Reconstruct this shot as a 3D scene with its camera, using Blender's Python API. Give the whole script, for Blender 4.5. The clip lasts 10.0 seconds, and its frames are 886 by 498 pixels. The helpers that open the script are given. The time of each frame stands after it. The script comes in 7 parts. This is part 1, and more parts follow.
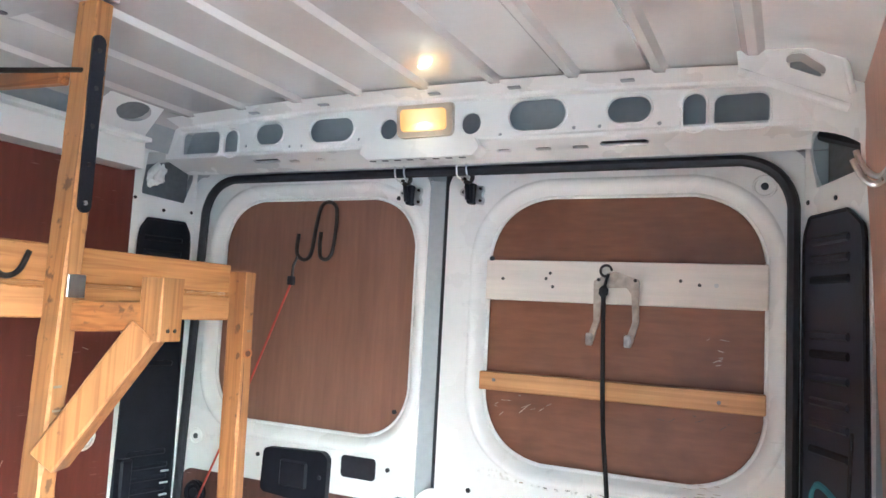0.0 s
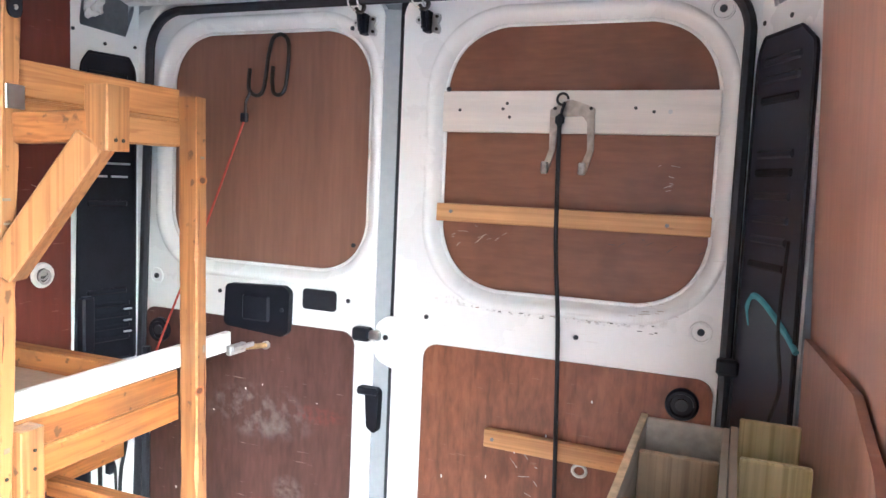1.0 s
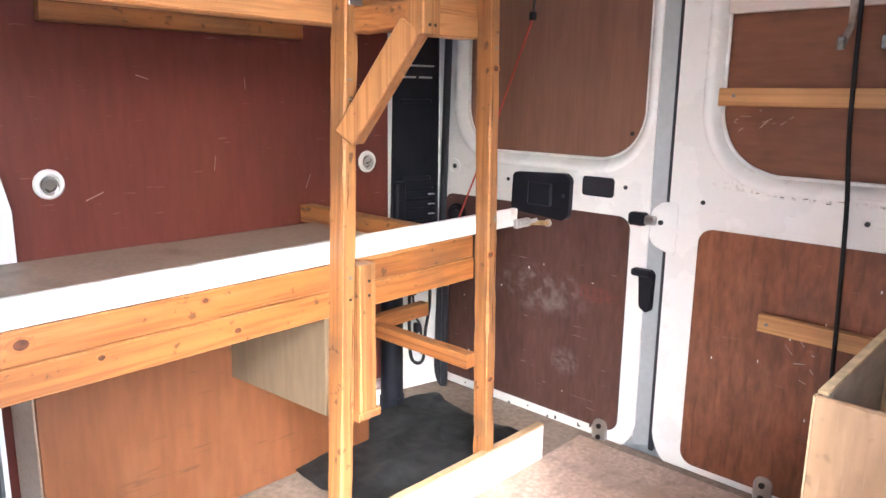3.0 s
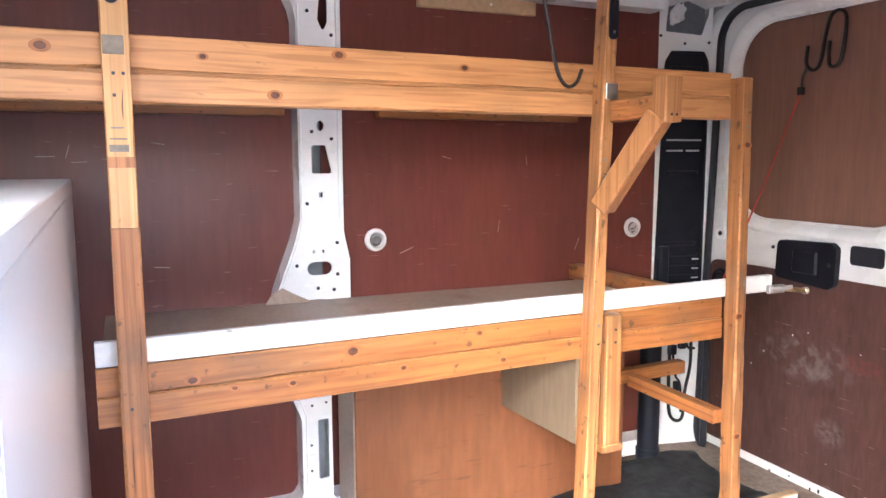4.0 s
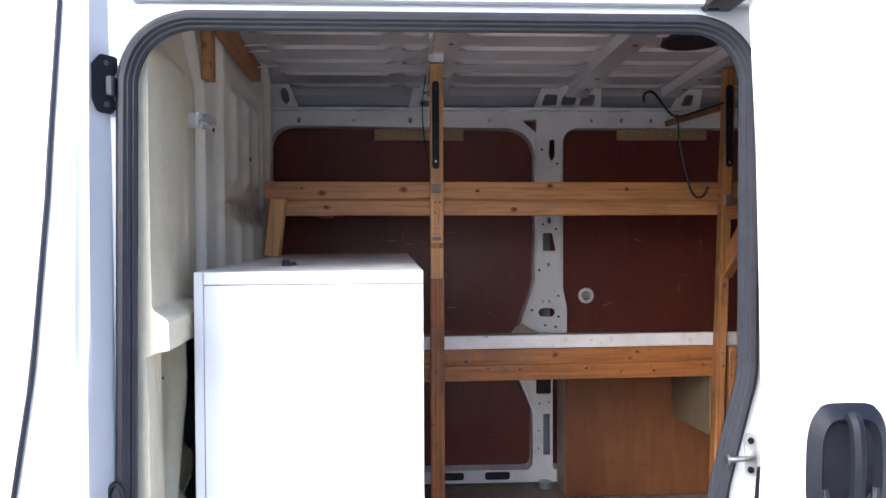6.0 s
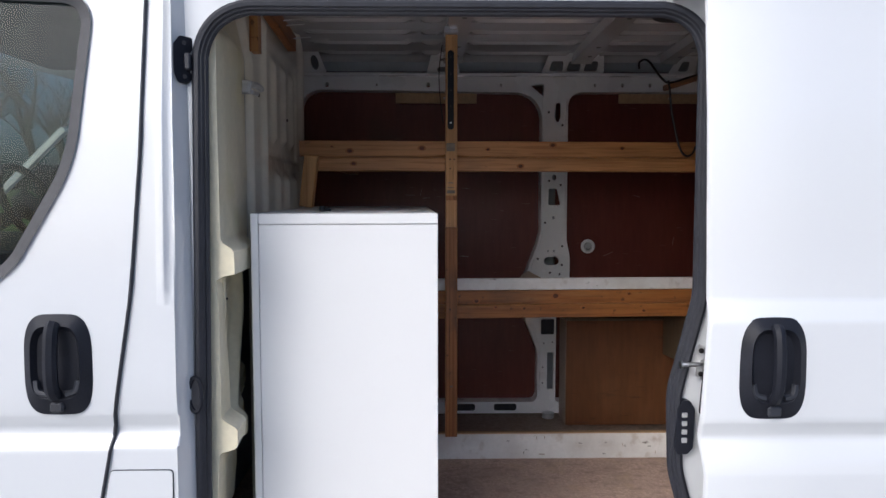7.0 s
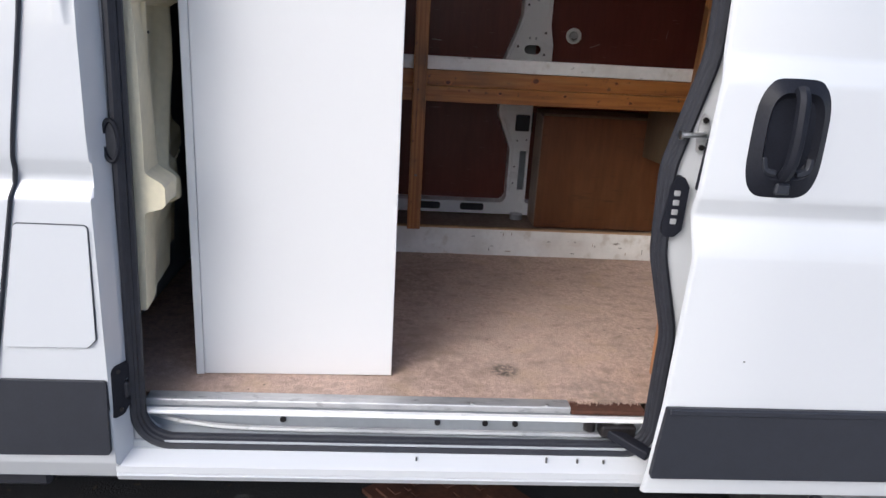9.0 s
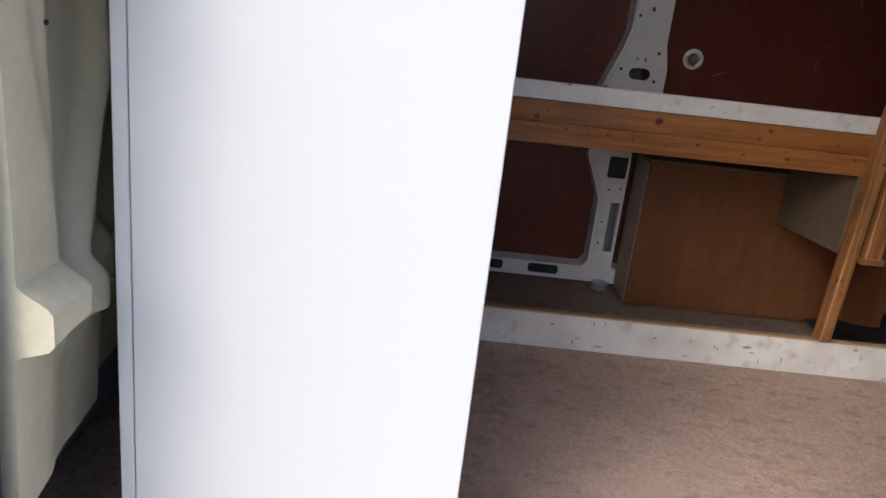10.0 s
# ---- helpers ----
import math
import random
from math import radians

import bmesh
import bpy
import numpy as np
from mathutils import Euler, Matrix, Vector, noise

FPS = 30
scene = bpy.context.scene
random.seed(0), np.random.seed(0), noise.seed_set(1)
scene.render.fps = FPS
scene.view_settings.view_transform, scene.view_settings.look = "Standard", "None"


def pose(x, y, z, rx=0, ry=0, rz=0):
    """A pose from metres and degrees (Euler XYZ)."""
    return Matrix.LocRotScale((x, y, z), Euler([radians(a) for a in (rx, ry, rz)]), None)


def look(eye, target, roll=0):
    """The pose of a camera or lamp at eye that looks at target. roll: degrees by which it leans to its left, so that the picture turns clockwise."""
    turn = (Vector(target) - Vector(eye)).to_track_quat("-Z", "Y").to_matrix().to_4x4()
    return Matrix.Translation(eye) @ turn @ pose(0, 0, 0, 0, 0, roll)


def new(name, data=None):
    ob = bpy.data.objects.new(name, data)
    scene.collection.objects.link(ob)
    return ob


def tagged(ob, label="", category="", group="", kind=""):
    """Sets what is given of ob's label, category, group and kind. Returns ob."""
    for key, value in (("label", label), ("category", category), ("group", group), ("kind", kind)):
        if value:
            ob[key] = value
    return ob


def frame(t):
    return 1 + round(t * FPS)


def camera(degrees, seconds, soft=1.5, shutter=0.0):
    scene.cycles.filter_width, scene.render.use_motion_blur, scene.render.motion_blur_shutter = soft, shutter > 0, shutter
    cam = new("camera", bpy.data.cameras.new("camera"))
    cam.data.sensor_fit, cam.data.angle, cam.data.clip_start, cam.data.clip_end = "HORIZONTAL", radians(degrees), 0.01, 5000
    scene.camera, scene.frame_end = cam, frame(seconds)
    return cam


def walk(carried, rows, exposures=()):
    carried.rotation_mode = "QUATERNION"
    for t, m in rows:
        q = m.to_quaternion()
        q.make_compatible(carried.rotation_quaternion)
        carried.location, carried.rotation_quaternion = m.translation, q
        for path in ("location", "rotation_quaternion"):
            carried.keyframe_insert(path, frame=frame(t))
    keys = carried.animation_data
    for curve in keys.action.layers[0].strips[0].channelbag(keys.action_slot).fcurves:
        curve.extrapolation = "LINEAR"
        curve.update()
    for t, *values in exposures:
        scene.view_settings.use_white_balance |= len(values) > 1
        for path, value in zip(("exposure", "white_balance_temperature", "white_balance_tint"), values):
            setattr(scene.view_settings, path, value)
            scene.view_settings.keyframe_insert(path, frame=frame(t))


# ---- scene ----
cam = camera(62.3, 10.0)
PATH = [
    (0, (0.763, 1.339, 1.163), (-0.092, 3.139, 1.333), 3.0),
    (0.5, (0.776, 1.353, 1.118), (0.004, 3.198, 1.117), 2.9),
    (0.6, (0.785, 1.349, 1.11), (0.014, 3.194, 1.069), 2.8),
    (1, (0.777, 1.34, 1.076), (0.035, 3.188, 0.893), 2.5),
    (1.5, (0.79, 1.338, 1.013), (0.035, 3.162, 0.693), 2.4),
    (2, (0.795, 1.31, 0.964), (-0.025, 3.085, 0.545), 2.3),
    (2.5, (0.809, 1.258, 0.964), (-0.221, 2.909, 0.499), 1.6),
    (3, (0.874, 1.211, 0.998), (-0.478, 2.625, 0.585), 0.8),
    (3.1, (0.898, 1.188, 0.998), (-0.512, 2.552, 0.609), 0.7),
    (3.2, (0.901, 1.187, 1.008), (-0.562, 2.498, 0.633), 0.6),
    (4.3, (1.321, 1.046, 1.033), (-0.573, 1.657, 0.83), -0.2),
    (4.5, (1.441, 1.007, 1.041), (-0.484, 1.516, 0.86), -0.2),
    (5, (1.735, 0.959, 1.048), (-0.239, 1.256, 0.932), -0.2),
    (5.5, (2.03, 1.006, 1.049), (0.036, 1.152, 0.986), -0.2),
    (5.7, (2.117, 1.011, 1.06), (0.12, 1.122, 1.015), -0.2),
    (6.8, (2.552, 1.012, 1.046), (0.554, 1.051, 0.965), -0.3),
    (7, (2.575, 1.014, 1.028), (0.58, 1.057, 0.884), -0.0),
    (7.5, (2.593, 1.026, 0.96), (0.618, 1.081, 0.653), 0.4),
    (8, (2.595, 1.045, 0.907), (0.647, 1.122, 0.46), 1.0),
    (8.5, (2.575, 1.036, 0.887), (0.656, 1.15, 0.336), 2.0),
    (9, (2.36, 1.031, 0.847), (0.46, 1.17, 0.238), 3.4),
    (9.5, (1.991, 1.001, 0.819), (0.1, 1.163, 0.188), 5.3),
    (10, (1.619, 0.955, 0.832), (-0.288, 1.01, 0.232), 6.6),
]
EXPOSURE = [(0, 4.48, 4800, -8), (1.0, 4.52, 4900, -2), (2.0, 4.28, 5050, 4), (3.0, 3.95, 5350, 6), (3.2, 3.93, 5350, 6), (4.5, 3.75, 5250, 8), (5.0, 3.35, 5200, 8),
            (5.5, 2.6, 5300, 10), (6.2, 1.38, 5400, 9), (6.8, 0.56, 5500, 8), (8.5, 0.52, 5550, 8), (10, 0.68, 5650, 8)]
walk(cam, [(t, look(eye, target, roll)) for t, eye, target, roll in PATH], EXPOSURE)

# ---------------------------------------------------------------- light
world = bpy.data.worlds.new("sky")
scene.world = world
world.use_nodes = True
wn = world.node_tree
sky = wn.nodes.new("ShaderNodeTexSky")
sky.sky_type, sky.sun_disc = "NISHITA", False
sky.sun_elevation, sky.sun_rotation = radians(36), radians(132)
sky.air_density, sky.dust_density, sky.ozone_density = 0.75, 5.5, 0.6
wn.links.new(sky.outputs[0], wn.nodes["Background"].inputs[0])
wn.nodes["Background"].inputs[1].default_value = 0.15
sun = new("sun", bpy.data.lights.new("sun", "SUN"))
sun.data.energy, sun.data.angle, sun.data.color = 0.18, radians(12), (1.0, 0.97, 0.93)
sun.matrix_world = look((6.1, -5.1, 6.0), (0, 0.4, 0))


bulb = new("bulb_light", bpy.data.lights.new("bulb_light", "AREA"))
bulb.data.shape, bulb.data.size, bulb.data.energy, bulb.data.color = "DISK", 0.03, 0.012, (1.0, 0.70, 0.40)
bulb.matrix_world = look((-0.018, 2.830, 1.612), (-0.018, 2.60, 1.30))

# ---------------------------------------------------------------- materials
def mat(name, base, rough=0.5, metal=0.0, var=0.12, scale=5.0, fine=60.0, stretch=(1, 1, 1), bump=0.05, coat=0.0, spots=None, spot_size=0.5,
        scratch=None, scratch_amount=0.6, rvar=0.08):
    """A surface with two scales of variation; spots: colour of stains; scratch: colour of thin scuffs."""
    m = bpy.data.materials.new(name)
    m.use_nodes = True
    t = m.node_tree
    n, l = t.nodes, t.links
    b = n["Principled BSDF"]
    co = n.new("ShaderNodeTexCoord")
    mp = n.new("ShaderNodeMapping")
    mp.inputs["Scale"].default_value = stretch
    l.new(co.outputs["Object"], mp.inputs[0])
    n1 = n.new("ShaderNodeTexNoise")
    n1.inputs["Scale"].default_value, n1.inputs["Detail"].default_value = scale, 4
    n2 = n.new("ShaderNodeTexNoise")
    n2.inputs["Scale"].default_value, n2.inputs["Detail"].default_value = fine, 3
    for k in (n1, n2):
        l.new(mp.outputs[0], k.inputs["Vector"])
    mx = n.new("ShaderNodeMath")
    mx.operation = "ADD"
    l.new(n1.outputs["Fac"], mx.inputs[0])
    l.new(n2.outputs["Fac"], mx.inputs[1])
    rp = n.new("ShaderNodeMapRange")
    rp.inputs["From Min"].default_value, rp.inputs["From Max"].default_value = 0.7, 1.3
    l.new(mx.outputs[0], rp.inputs["Value"])
    mc = n.new("ShaderNodeMix")
    mc.data_type = "RGBA"
    l.new(rp.outputs["Result"], mc.inputs["Factor"])
    mc.inputs["A"].default_value = (*[c * (1 - var) for c in base], 1)
    mc.inputs["B"].default_value = (*[min(1, c * (1 + var)) for c in base], 1)
    out = mc.outputs["Result"]

    def over(colour, noise_scale, lo, hi, amount, vec):
        nonlocal out
        k = n.new("ShaderNodeTexNoise")
        k.inputs["Scale"].default_value, k.inputs["Detail"].default_value = noise_scale, 5
        l.new(vec, k.inputs["Vector"])
        r = n.new("ShaderNodeMapRange")
        r.inputs["From Min"].default_value, r.inputs["From Max"].default_value, r.inputs["To Max"].default_value = lo, hi, amount
        l.new(k.outputs["Fac"], r.inputs["Value"])
        c = n.new("ShaderNodeMix")
        c.data_type = "RGBA"
        l.new(r.outputs["Result"], c.inputs["Factor"])
        l.new(out, c.inputs["A"])
        c.inputs["B"].default_value = (*colour, 1)
        out = c.outputs["Result"]

    if spots:
        over(spots, 2.2 / spot_size, 0.57, 0.72, 0.75, co.outputs["Object"])
    if scratch:
        m2 = n.new("ShaderNodeMapping")
        m2.inputs["Rotation"].default_value, m2.inputs["Scale"].default_value = (0.5, 0.3, 0.2), (3, 3, 28)
        l.new(co.outputs["Object"], m2.inputs[0])
        over(scratch, 5.0, 0.68, 0.74, scratch_amount, m2.outputs[0])
    l.new(out, b.inputs["Base Color"])
    rr = n.new("ShaderNodeMapRange")
    rr.inputs["To Min"].default_value, rr.inputs["To Max"].default_value = max(0, rough - rvar), min(1, rough + rvar)
    l.new(n1.outputs["Fac"], rr.inputs["Value"])
    l.new(rr.outputs["Result"], b.inputs["Roughness"])
    b.inputs["Metallic"].default_value = metal
    b.inputs["Coat Weight"].default_value = coat
    b.inputs["Coat Roughness"].default_value = 0.08
    if bump:
        bp = n.new("ShaderNodeBump")
        bp.inputs["Strength"].default_value, bp.inputs["Distance"].default_value = bump, 0.004
        l.new(mx.outputs[0], bp.inputs["Height"])
        l.new(bp.outputs[0], b.inputs["Normal"])
    return m


def blot(m, centre, size, colour, amount=0.7, ns=30.0, lo=0.35, hi=0.65):
    """Adds one stain, scuff or patch of painted shade with a ragged edge round a point of the surface."""
    n, l = m.node_tree.nodes, m.node_tree.links
    b = n["Principled BSDF"]
    out = b.inputs["Base Color"].links[0].from_socket
    co = n.new("ShaderNodeTexCoord")
    mp = n.new("ShaderNodeMapping")
    mp.inputs["Scale"].default_value = [1 / k for k in size]
    mp.inputs["Location"].default_value = [-c / k for c, k in zip(centre, size)]
    l.new(co.outputs["Object"], mp.inputs[0])
    g = n.new("ShaderNodeTexGradient")
    g.gradient_type = "SPHERICAL"
    l.new(mp.outputs[0], g.inputs[0])
    k = n.new("ShaderNodeTexNoise")
    k.inputs["Scale"].default_value, k.inputs["Detail"].default_value = ns, 6
    l.new(co.outputs["Object"], k.inputs["Vector"])
    r = n.new("ShaderNodeMapRange")
    r.inputs["From Min"].default_value, r.inputs["From Max"].default_value, r.inputs["To Max"].default_value = lo, hi, amount
    l.new(k.outputs["Fac"], r.inputs["Value"])
    g2 = n.new("ShaderNodeMapRange")
    g2.inputs["From Max"].default_value = 0.45
    l.new(g.outputs["Fac"], g2.inputs["Value"])
    mu = n.new("ShaderNodeMath")
    mu.operation = "MULTIPLY"
    l.new(r.outputs["Result"], mu.inputs[0])
    l.new(g2.outputs["Result"], mu.inputs[1])
    c = n.new("ShaderNodeMix")
    c.data_type = "RGBA"
    l.new(mu.outputs[0], c.inputs["Factor"])
    l.new(out, c.inputs["A"])
    c.inputs["B"].default_value = (*colour, 1)
    l.new(c.outputs["Result"], b.inputs["Base Color"])
    return m


def smudge(m, colour, scale, lo, hi, amount, stretch=(1, 1, 1), detail=5):
    """Adds grime of one size all over a surface."""
    n, l = m.node_tree.nodes, m.node_tree.links
    b = n["Principled BSDF"]
    out = b.inputs["Base Color"].links[0].from_socket
    co = n.new("ShaderNodeTexCoord")
    mp = n.new("ShaderNodeMapping")
    mp.inputs["Scale"].default_value = stretch
    l.new(co.outputs["Object"], mp.inputs[0])
    k = n.new("ShaderNodeTexNoise")
    k.inputs["Scale"].default_value, k.inputs["Detail"].default_value = scale, detail
    l.new(mp.outputs[0], k.inputs["Vector"])
    r = n.new("ShaderNodeMapRange")
    for a, v in (("From Min", lo), ("From Max", hi), ("To Max", amount)):
        r.inputs[a].default_value = v
    l.new(k.outputs["Fac"], r.inputs["Value"])
    c = n.new("ShaderNodeMix")
    c.data_type = "RGBA"
    l.new(r.outputs["Result"], c.inputs["Factor"])
    l.new(out, c.inputs["A"])
    c.inputs["B"].default_value = (*colour, 1)
    l.new(c.outputs["Result"], b.inputs["Base Color"])
    return m


def pine(name, axis, base=(0.37, 0.145, 0.040), dark=(0.17, 0.052, 0.013), rough=0.5, knots=True, dirt=0.6):
    """Planed softwood with grain along an axis, growth lines, knots, handling dirt and a tone of its own for every piece."""
    st = {"x": (1.0, 30, 30), "y": (30, 1.0, 30), "z": (30, 30, 1.0)}[axis]
    m = mat(name, base, rough, var=0.13, scale=1.0, fine=4.0, stretch=st, bump=0.14)
    n, l = m.node_tree.nodes, m.node_tree.links
    b = n["Principled BSDF"]
    out = b.inputs["Base Color"].links[0].from_socket
    co = n.new("ShaderNodeTexCoord")
    info = n.new("ShaderNodeObjectInfo")
    shift = n.new("ShaderNodeVectorMath")
    shift.operation = "MULTIPLY_ADD"
    shift.inputs[1].default_value = (3.7, 5.1, 4.3)
    l.new(info.outputs["Random"], shift.inputs[0])
    l.new(co.outputs["Object"], shift.inputs[2])

    def layer(socket, lo, hi, amount, colour):
        nonlocal out
        r = n.new("ShaderNodeMapRange")
        for k, v in (("From Min", lo), ("From Max", hi), ("To Max", amount)):
            r.inputs[k].default_value = v
        l.new(socket, r.inputs["Value"])
        c = n.new("ShaderNodeMix")
        c.data_type = "RGBA"
        l.new(r.outputs["Result"], c.inputs["Factor"])
        l.new(out, c.inputs["A"])
        c.inputs["B"].default_value = (*colour, 1)
        out = c.outputs["Result"]

    def noise_on(scale, sc, detail=2, distortion=0.0):
        mp = n.new("ShaderNodeMapping")
        mp.inputs["Scale"].default_value = sc
        l.new(shift.outputs[0], mp.inputs[0])
        w = n.new("ShaderNodeTexNoise")
        w.inputs["Scale"].default_value, w.inputs["Detail"].default_value, w.inputs["Distortion"].default_value = scale, detail, distortion
        l.new(mp.outputs[0], w.inputs["Vector"])
        return w.outputs["Fac"]

    pick = lambda along, across: {"x": (along, across, across), "y": (across, along, across), "z": (across, across, along)}[axis]
    layer(info.outputs["Random"], 0.0, 1.0, 0.30, [min(1, c * f) for c, f in zip(base, (1.25, 1.45, 1.7))])
    layer(noise_on(2.6, pick(0.3, 9), 2, 1.0), 0.48, 0.66, 0.45, dark)
    layer(noise_on(3.0, pick(0.22, 42), 1, 0.6), 0.50, 0.66, 0.52, dark)
    layer(noise_on(5.0, pick(0.8, 1.3), 6, 0.4), 0.50, 0.74, dirt, (0.13, 0.075, 0.04))
    layer(noise_on(60.0, pick(0.4, 1.0), 2), 0.70, 0.76, dirt, (0.07, 0.04, 0.025))
    if knots:
        mk = n.new("ShaderNodeMapping")
        mk.inputs["Scale"].default_value = pick(2.2, 7)
        l.new(shift.outputs[0], mk.inputs[0])
        v = n.new("ShaderNodeTexVoronoi")
        v.inputs["Scale"].default_value = 1.0
        l.new(mk.outputs[0], v.inputs["Vector"])
        layer(v.outputs["Distance"], 0.26, 0.12, 0.45, (0.26, 0.075, 0.02))
        layer(v.outputs["Distance"], 0.12, 0.07, 0.85, (0.085, 0.026, 0.010))
    l.new(out, b.inputs["Base Color"])
    return m


WHITE = mat("white_paint", (0.86, 0.86, 0.85), 0.28, var=0.015, bump=0.01, coat=0.3, scratch=(0.55, 0.53, 0.50), scratch_amount=0.25)
# white paint in the dark: the shade of hollows is put into this colour
CAVITY_SHADE = mat("cavity_shade", (0.16, 0.17, 0.18), 0.6, var=0.15, bump=0.03)
BULK = mat("off_white_bulkhead_paint", (0.80, 0.765, 0.65), 0.35, var=0.04, scale=4, bump=0.02, coat=0.2, scratch=(0.45, 0.43, 0.38), scratch_amount=0.3)
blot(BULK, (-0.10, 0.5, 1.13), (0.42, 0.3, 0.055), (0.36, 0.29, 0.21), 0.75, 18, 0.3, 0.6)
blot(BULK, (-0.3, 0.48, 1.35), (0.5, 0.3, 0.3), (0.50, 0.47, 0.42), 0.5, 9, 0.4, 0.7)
KNOT = mat("dark_knot", (0.10, 0.030, 0.012), 0.5, var=0.4, scale=60, bump=0.1)
KNOTRING = mat("red_knot_ring", (0.33, 0.12, 0.033), 0.5, var=0.25, scale=50, bump=0.05)
RAWEDGE = mat("raw_board_edge", (0.62, 0.47, 0.28), 0.7, var=0.2, scale=30, bump=0.1)
SMEAR = mat("chalky_smear", (0.42, 0.33, 0.28), 0.8, var=0.3, scale=60, bump=0)
PEACH = mat("peach_ply", (0.37, 0.235, 0.13), 0.55, var=0.24, scale=1.1, fine=6, stretch=(9, 9, 1.2), bump=0.07, spots=(0.26, 0.15, 0.085), spot_size=0.2)
BINSIDE = mat("grey_brown_ply", (0.42, 0.35, 0.27), 0.6, var=0.2, scale=1.1, fine=6, stretch=(10, 2, 10), bump=0.08, spots=(0.22, 0.165, 0.12))
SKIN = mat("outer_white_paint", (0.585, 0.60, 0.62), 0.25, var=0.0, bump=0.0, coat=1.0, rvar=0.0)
ROOF = mat("roof_underside_paint", (0.73, 0.715, 0.70), 0.10, var=0.02, bump=0.002, coat=1.0, rvar=0.02)
ROOF.node_tree.nodes["Principled BSDF"].inputs["Coat IOR"].default_value = 2.2
PLY = mat("red_brown_ply", (0.140, 0.038, 0.027), 0.40, var=0.13, scale=1.2, fine=6, stretch=(10, 10, 1.6), bump=0.06, spots=(0.11, 0.037, 0.022),
          scratch=(0.30, 0.17, 0.13), scratch_amount=0.5)
PLY.node_tree.nodes["Principled BSDF"].inputs["Specular IOR Level"].default_value = 0.38
smudge(PLY, (0.20, 0.062, 0.036), 1.0, 0.54, 0.74, 0.4, (3, 2.2, 1.2), 4)
PLYR = mat("orange_brown_door_ply", (0.20, 0.072, 0.034), 0.42, var=0.28, scale=3.0, fine=14, stretch=(6, 6, 2.2), bump=0.06, spots=(0.13, 0.042, 0.018), spot_size=0.25, scratch=(0.36, 0.21, 0.14), scratch_amount=0.5)
smudge(PLYR, (0.10, 0.032, 0.015), 1.0, 0.52, 0.66, 0.55, (60, 60, 9), 5)
smudge(PLYR, (0.30, 0.12, 0.055), 1.0, 0.56, 0.70, 0.45, (35, 35, 6), 5)
PLYH = mat("red_brown_ply_flat_grain", (0.20, 0.085, 0.045), 0.45, var=0.16, scale=1.2, fine=9, stretch=(1.6, 10, 10), bump=0.06, spots=(0.12, 0.05, 0.03))
PLYD = mat("dark_worn_ply", (0.095, 0.045, 0.036), 0.5, var=0.3, scale=1.3, fine=8, stretch=(9, 9, 2), bump=0.08, spots=(0.075, 0.034, 0.026), spot_size=0.3,
           scratch=(0.34, 0.27, 0.23), scratch_amount=0.5)
blot(PLYD, (-0.43, 3.017, 0.41), (0.20, 0.1, 0.085), (0.34, 0.31, 0.29), 0.5, 32, 0.44, 0.74)
blot(PLYD, (-0.33, 3.017, 0.20), (0.06, 0.1, 0.05), (0.40, 0.36, 0.33), 0.25, 60)
blot(PLYD, (-0.24, 3.017, 0.43), (0.10, 0.1, 0.03), (0.20, 0.05, 0.04), 0.6, 70)
PLYE = mat("pale_orange_ply", (0.37, 0.175, 0.075), 0.5, var=0.2, scale=1.2, fine=6, stretch=(9, 9, 1.3), bump=0.06, spots=(0.27, 0.12, 0.05), spot_size=0.2)
PLYO = mat("orange_ply", (0.195, 0.074, 0.029), 0.5, var=0.16, scale=1.2, fine=6, stretch=(9, 9, 1.3), bump=0.06, scratch=(0.10, 0.05, 0.03))
smudge(PLYO, (0.085, 0.036, 0.020), 1.0, 0.63, 0.72, 0.6, (30, 9, 80), 6)
smudge(PLYO, (0.11, 0.045, 0.024), 4.0, 0.56, 0.74, 0.5)
smudge(PLYO, (0.33, 0.155, 0.07), 1.0, 0.56, 0.74, 0.5, (4, 3.2, 2.0), 5)
PLYG = mat("pale_grey_ply", (0.165, 0.122, 0.076), 0.6, var=0.18, scale=1.2, fine=7, stretch=(9, 9, 1.3), bump=0.08)
PLYV = mat("pink_brown_ply", (0.50, 0.265, 0.19), 0.45, var=0.12, scale=1.2, fine=6, stretch=(10, 10, 1.2), bump=0.05)
smudge(PLYV, (0.34, 0.165, 0.115), 1.0, 0.46, 0.72, 0.5, (3, 2.2, 6), 5)
smudge(PLYV, (0.58, 0.33, 0.25), 1.0, 0.56, 0.74, 0.4, (2, 1.4, 11), 4)
PLYN = mat("brown_worn_ply", (0.33, 0.175, 0.125), 0.5, var=0.2, scale=1.3, fine=8, stretch=(9, 9, 2), bump=0.06, spots=(0.22, 0.11, 0.08), spot_size=0.3, scratch=(0.45, 0.33, 0.27), scratch_amount=0.4)
EDGE = mat("raw_ply_edge", (0.46, 0.31, 0.17), 0.7, var=0.15, bump=0.1)
PINE_Y = pine("pine_long", "y", base=(0.350, 0.133, 0.033), dark=(0.19, 0.060, 0.014), knots=False)
PINE_T = pine("yellowed_pine_long", "y", base=(0.50, 0.235, 0.085), dark=(0.29, 0.115, 0.036), knots=False, dirt=0.35)
PINE_X = pine("pine_cross", "x")
PINE_Z = pine("pine_upright", "z", base=(0.35, 0.155, 0.050), dark=(0.18, 0.062, 0.018))
PINE_O = pine("orange_pine_upright", "z", base=(0.36, 0.14, 0.04))
PINE_P = pine("pale_pine_upright", "z", base=(0.58, 0.31, 0.115), dark=(0.36, 0.155, 0.045), knots=False, dirt=0.4)
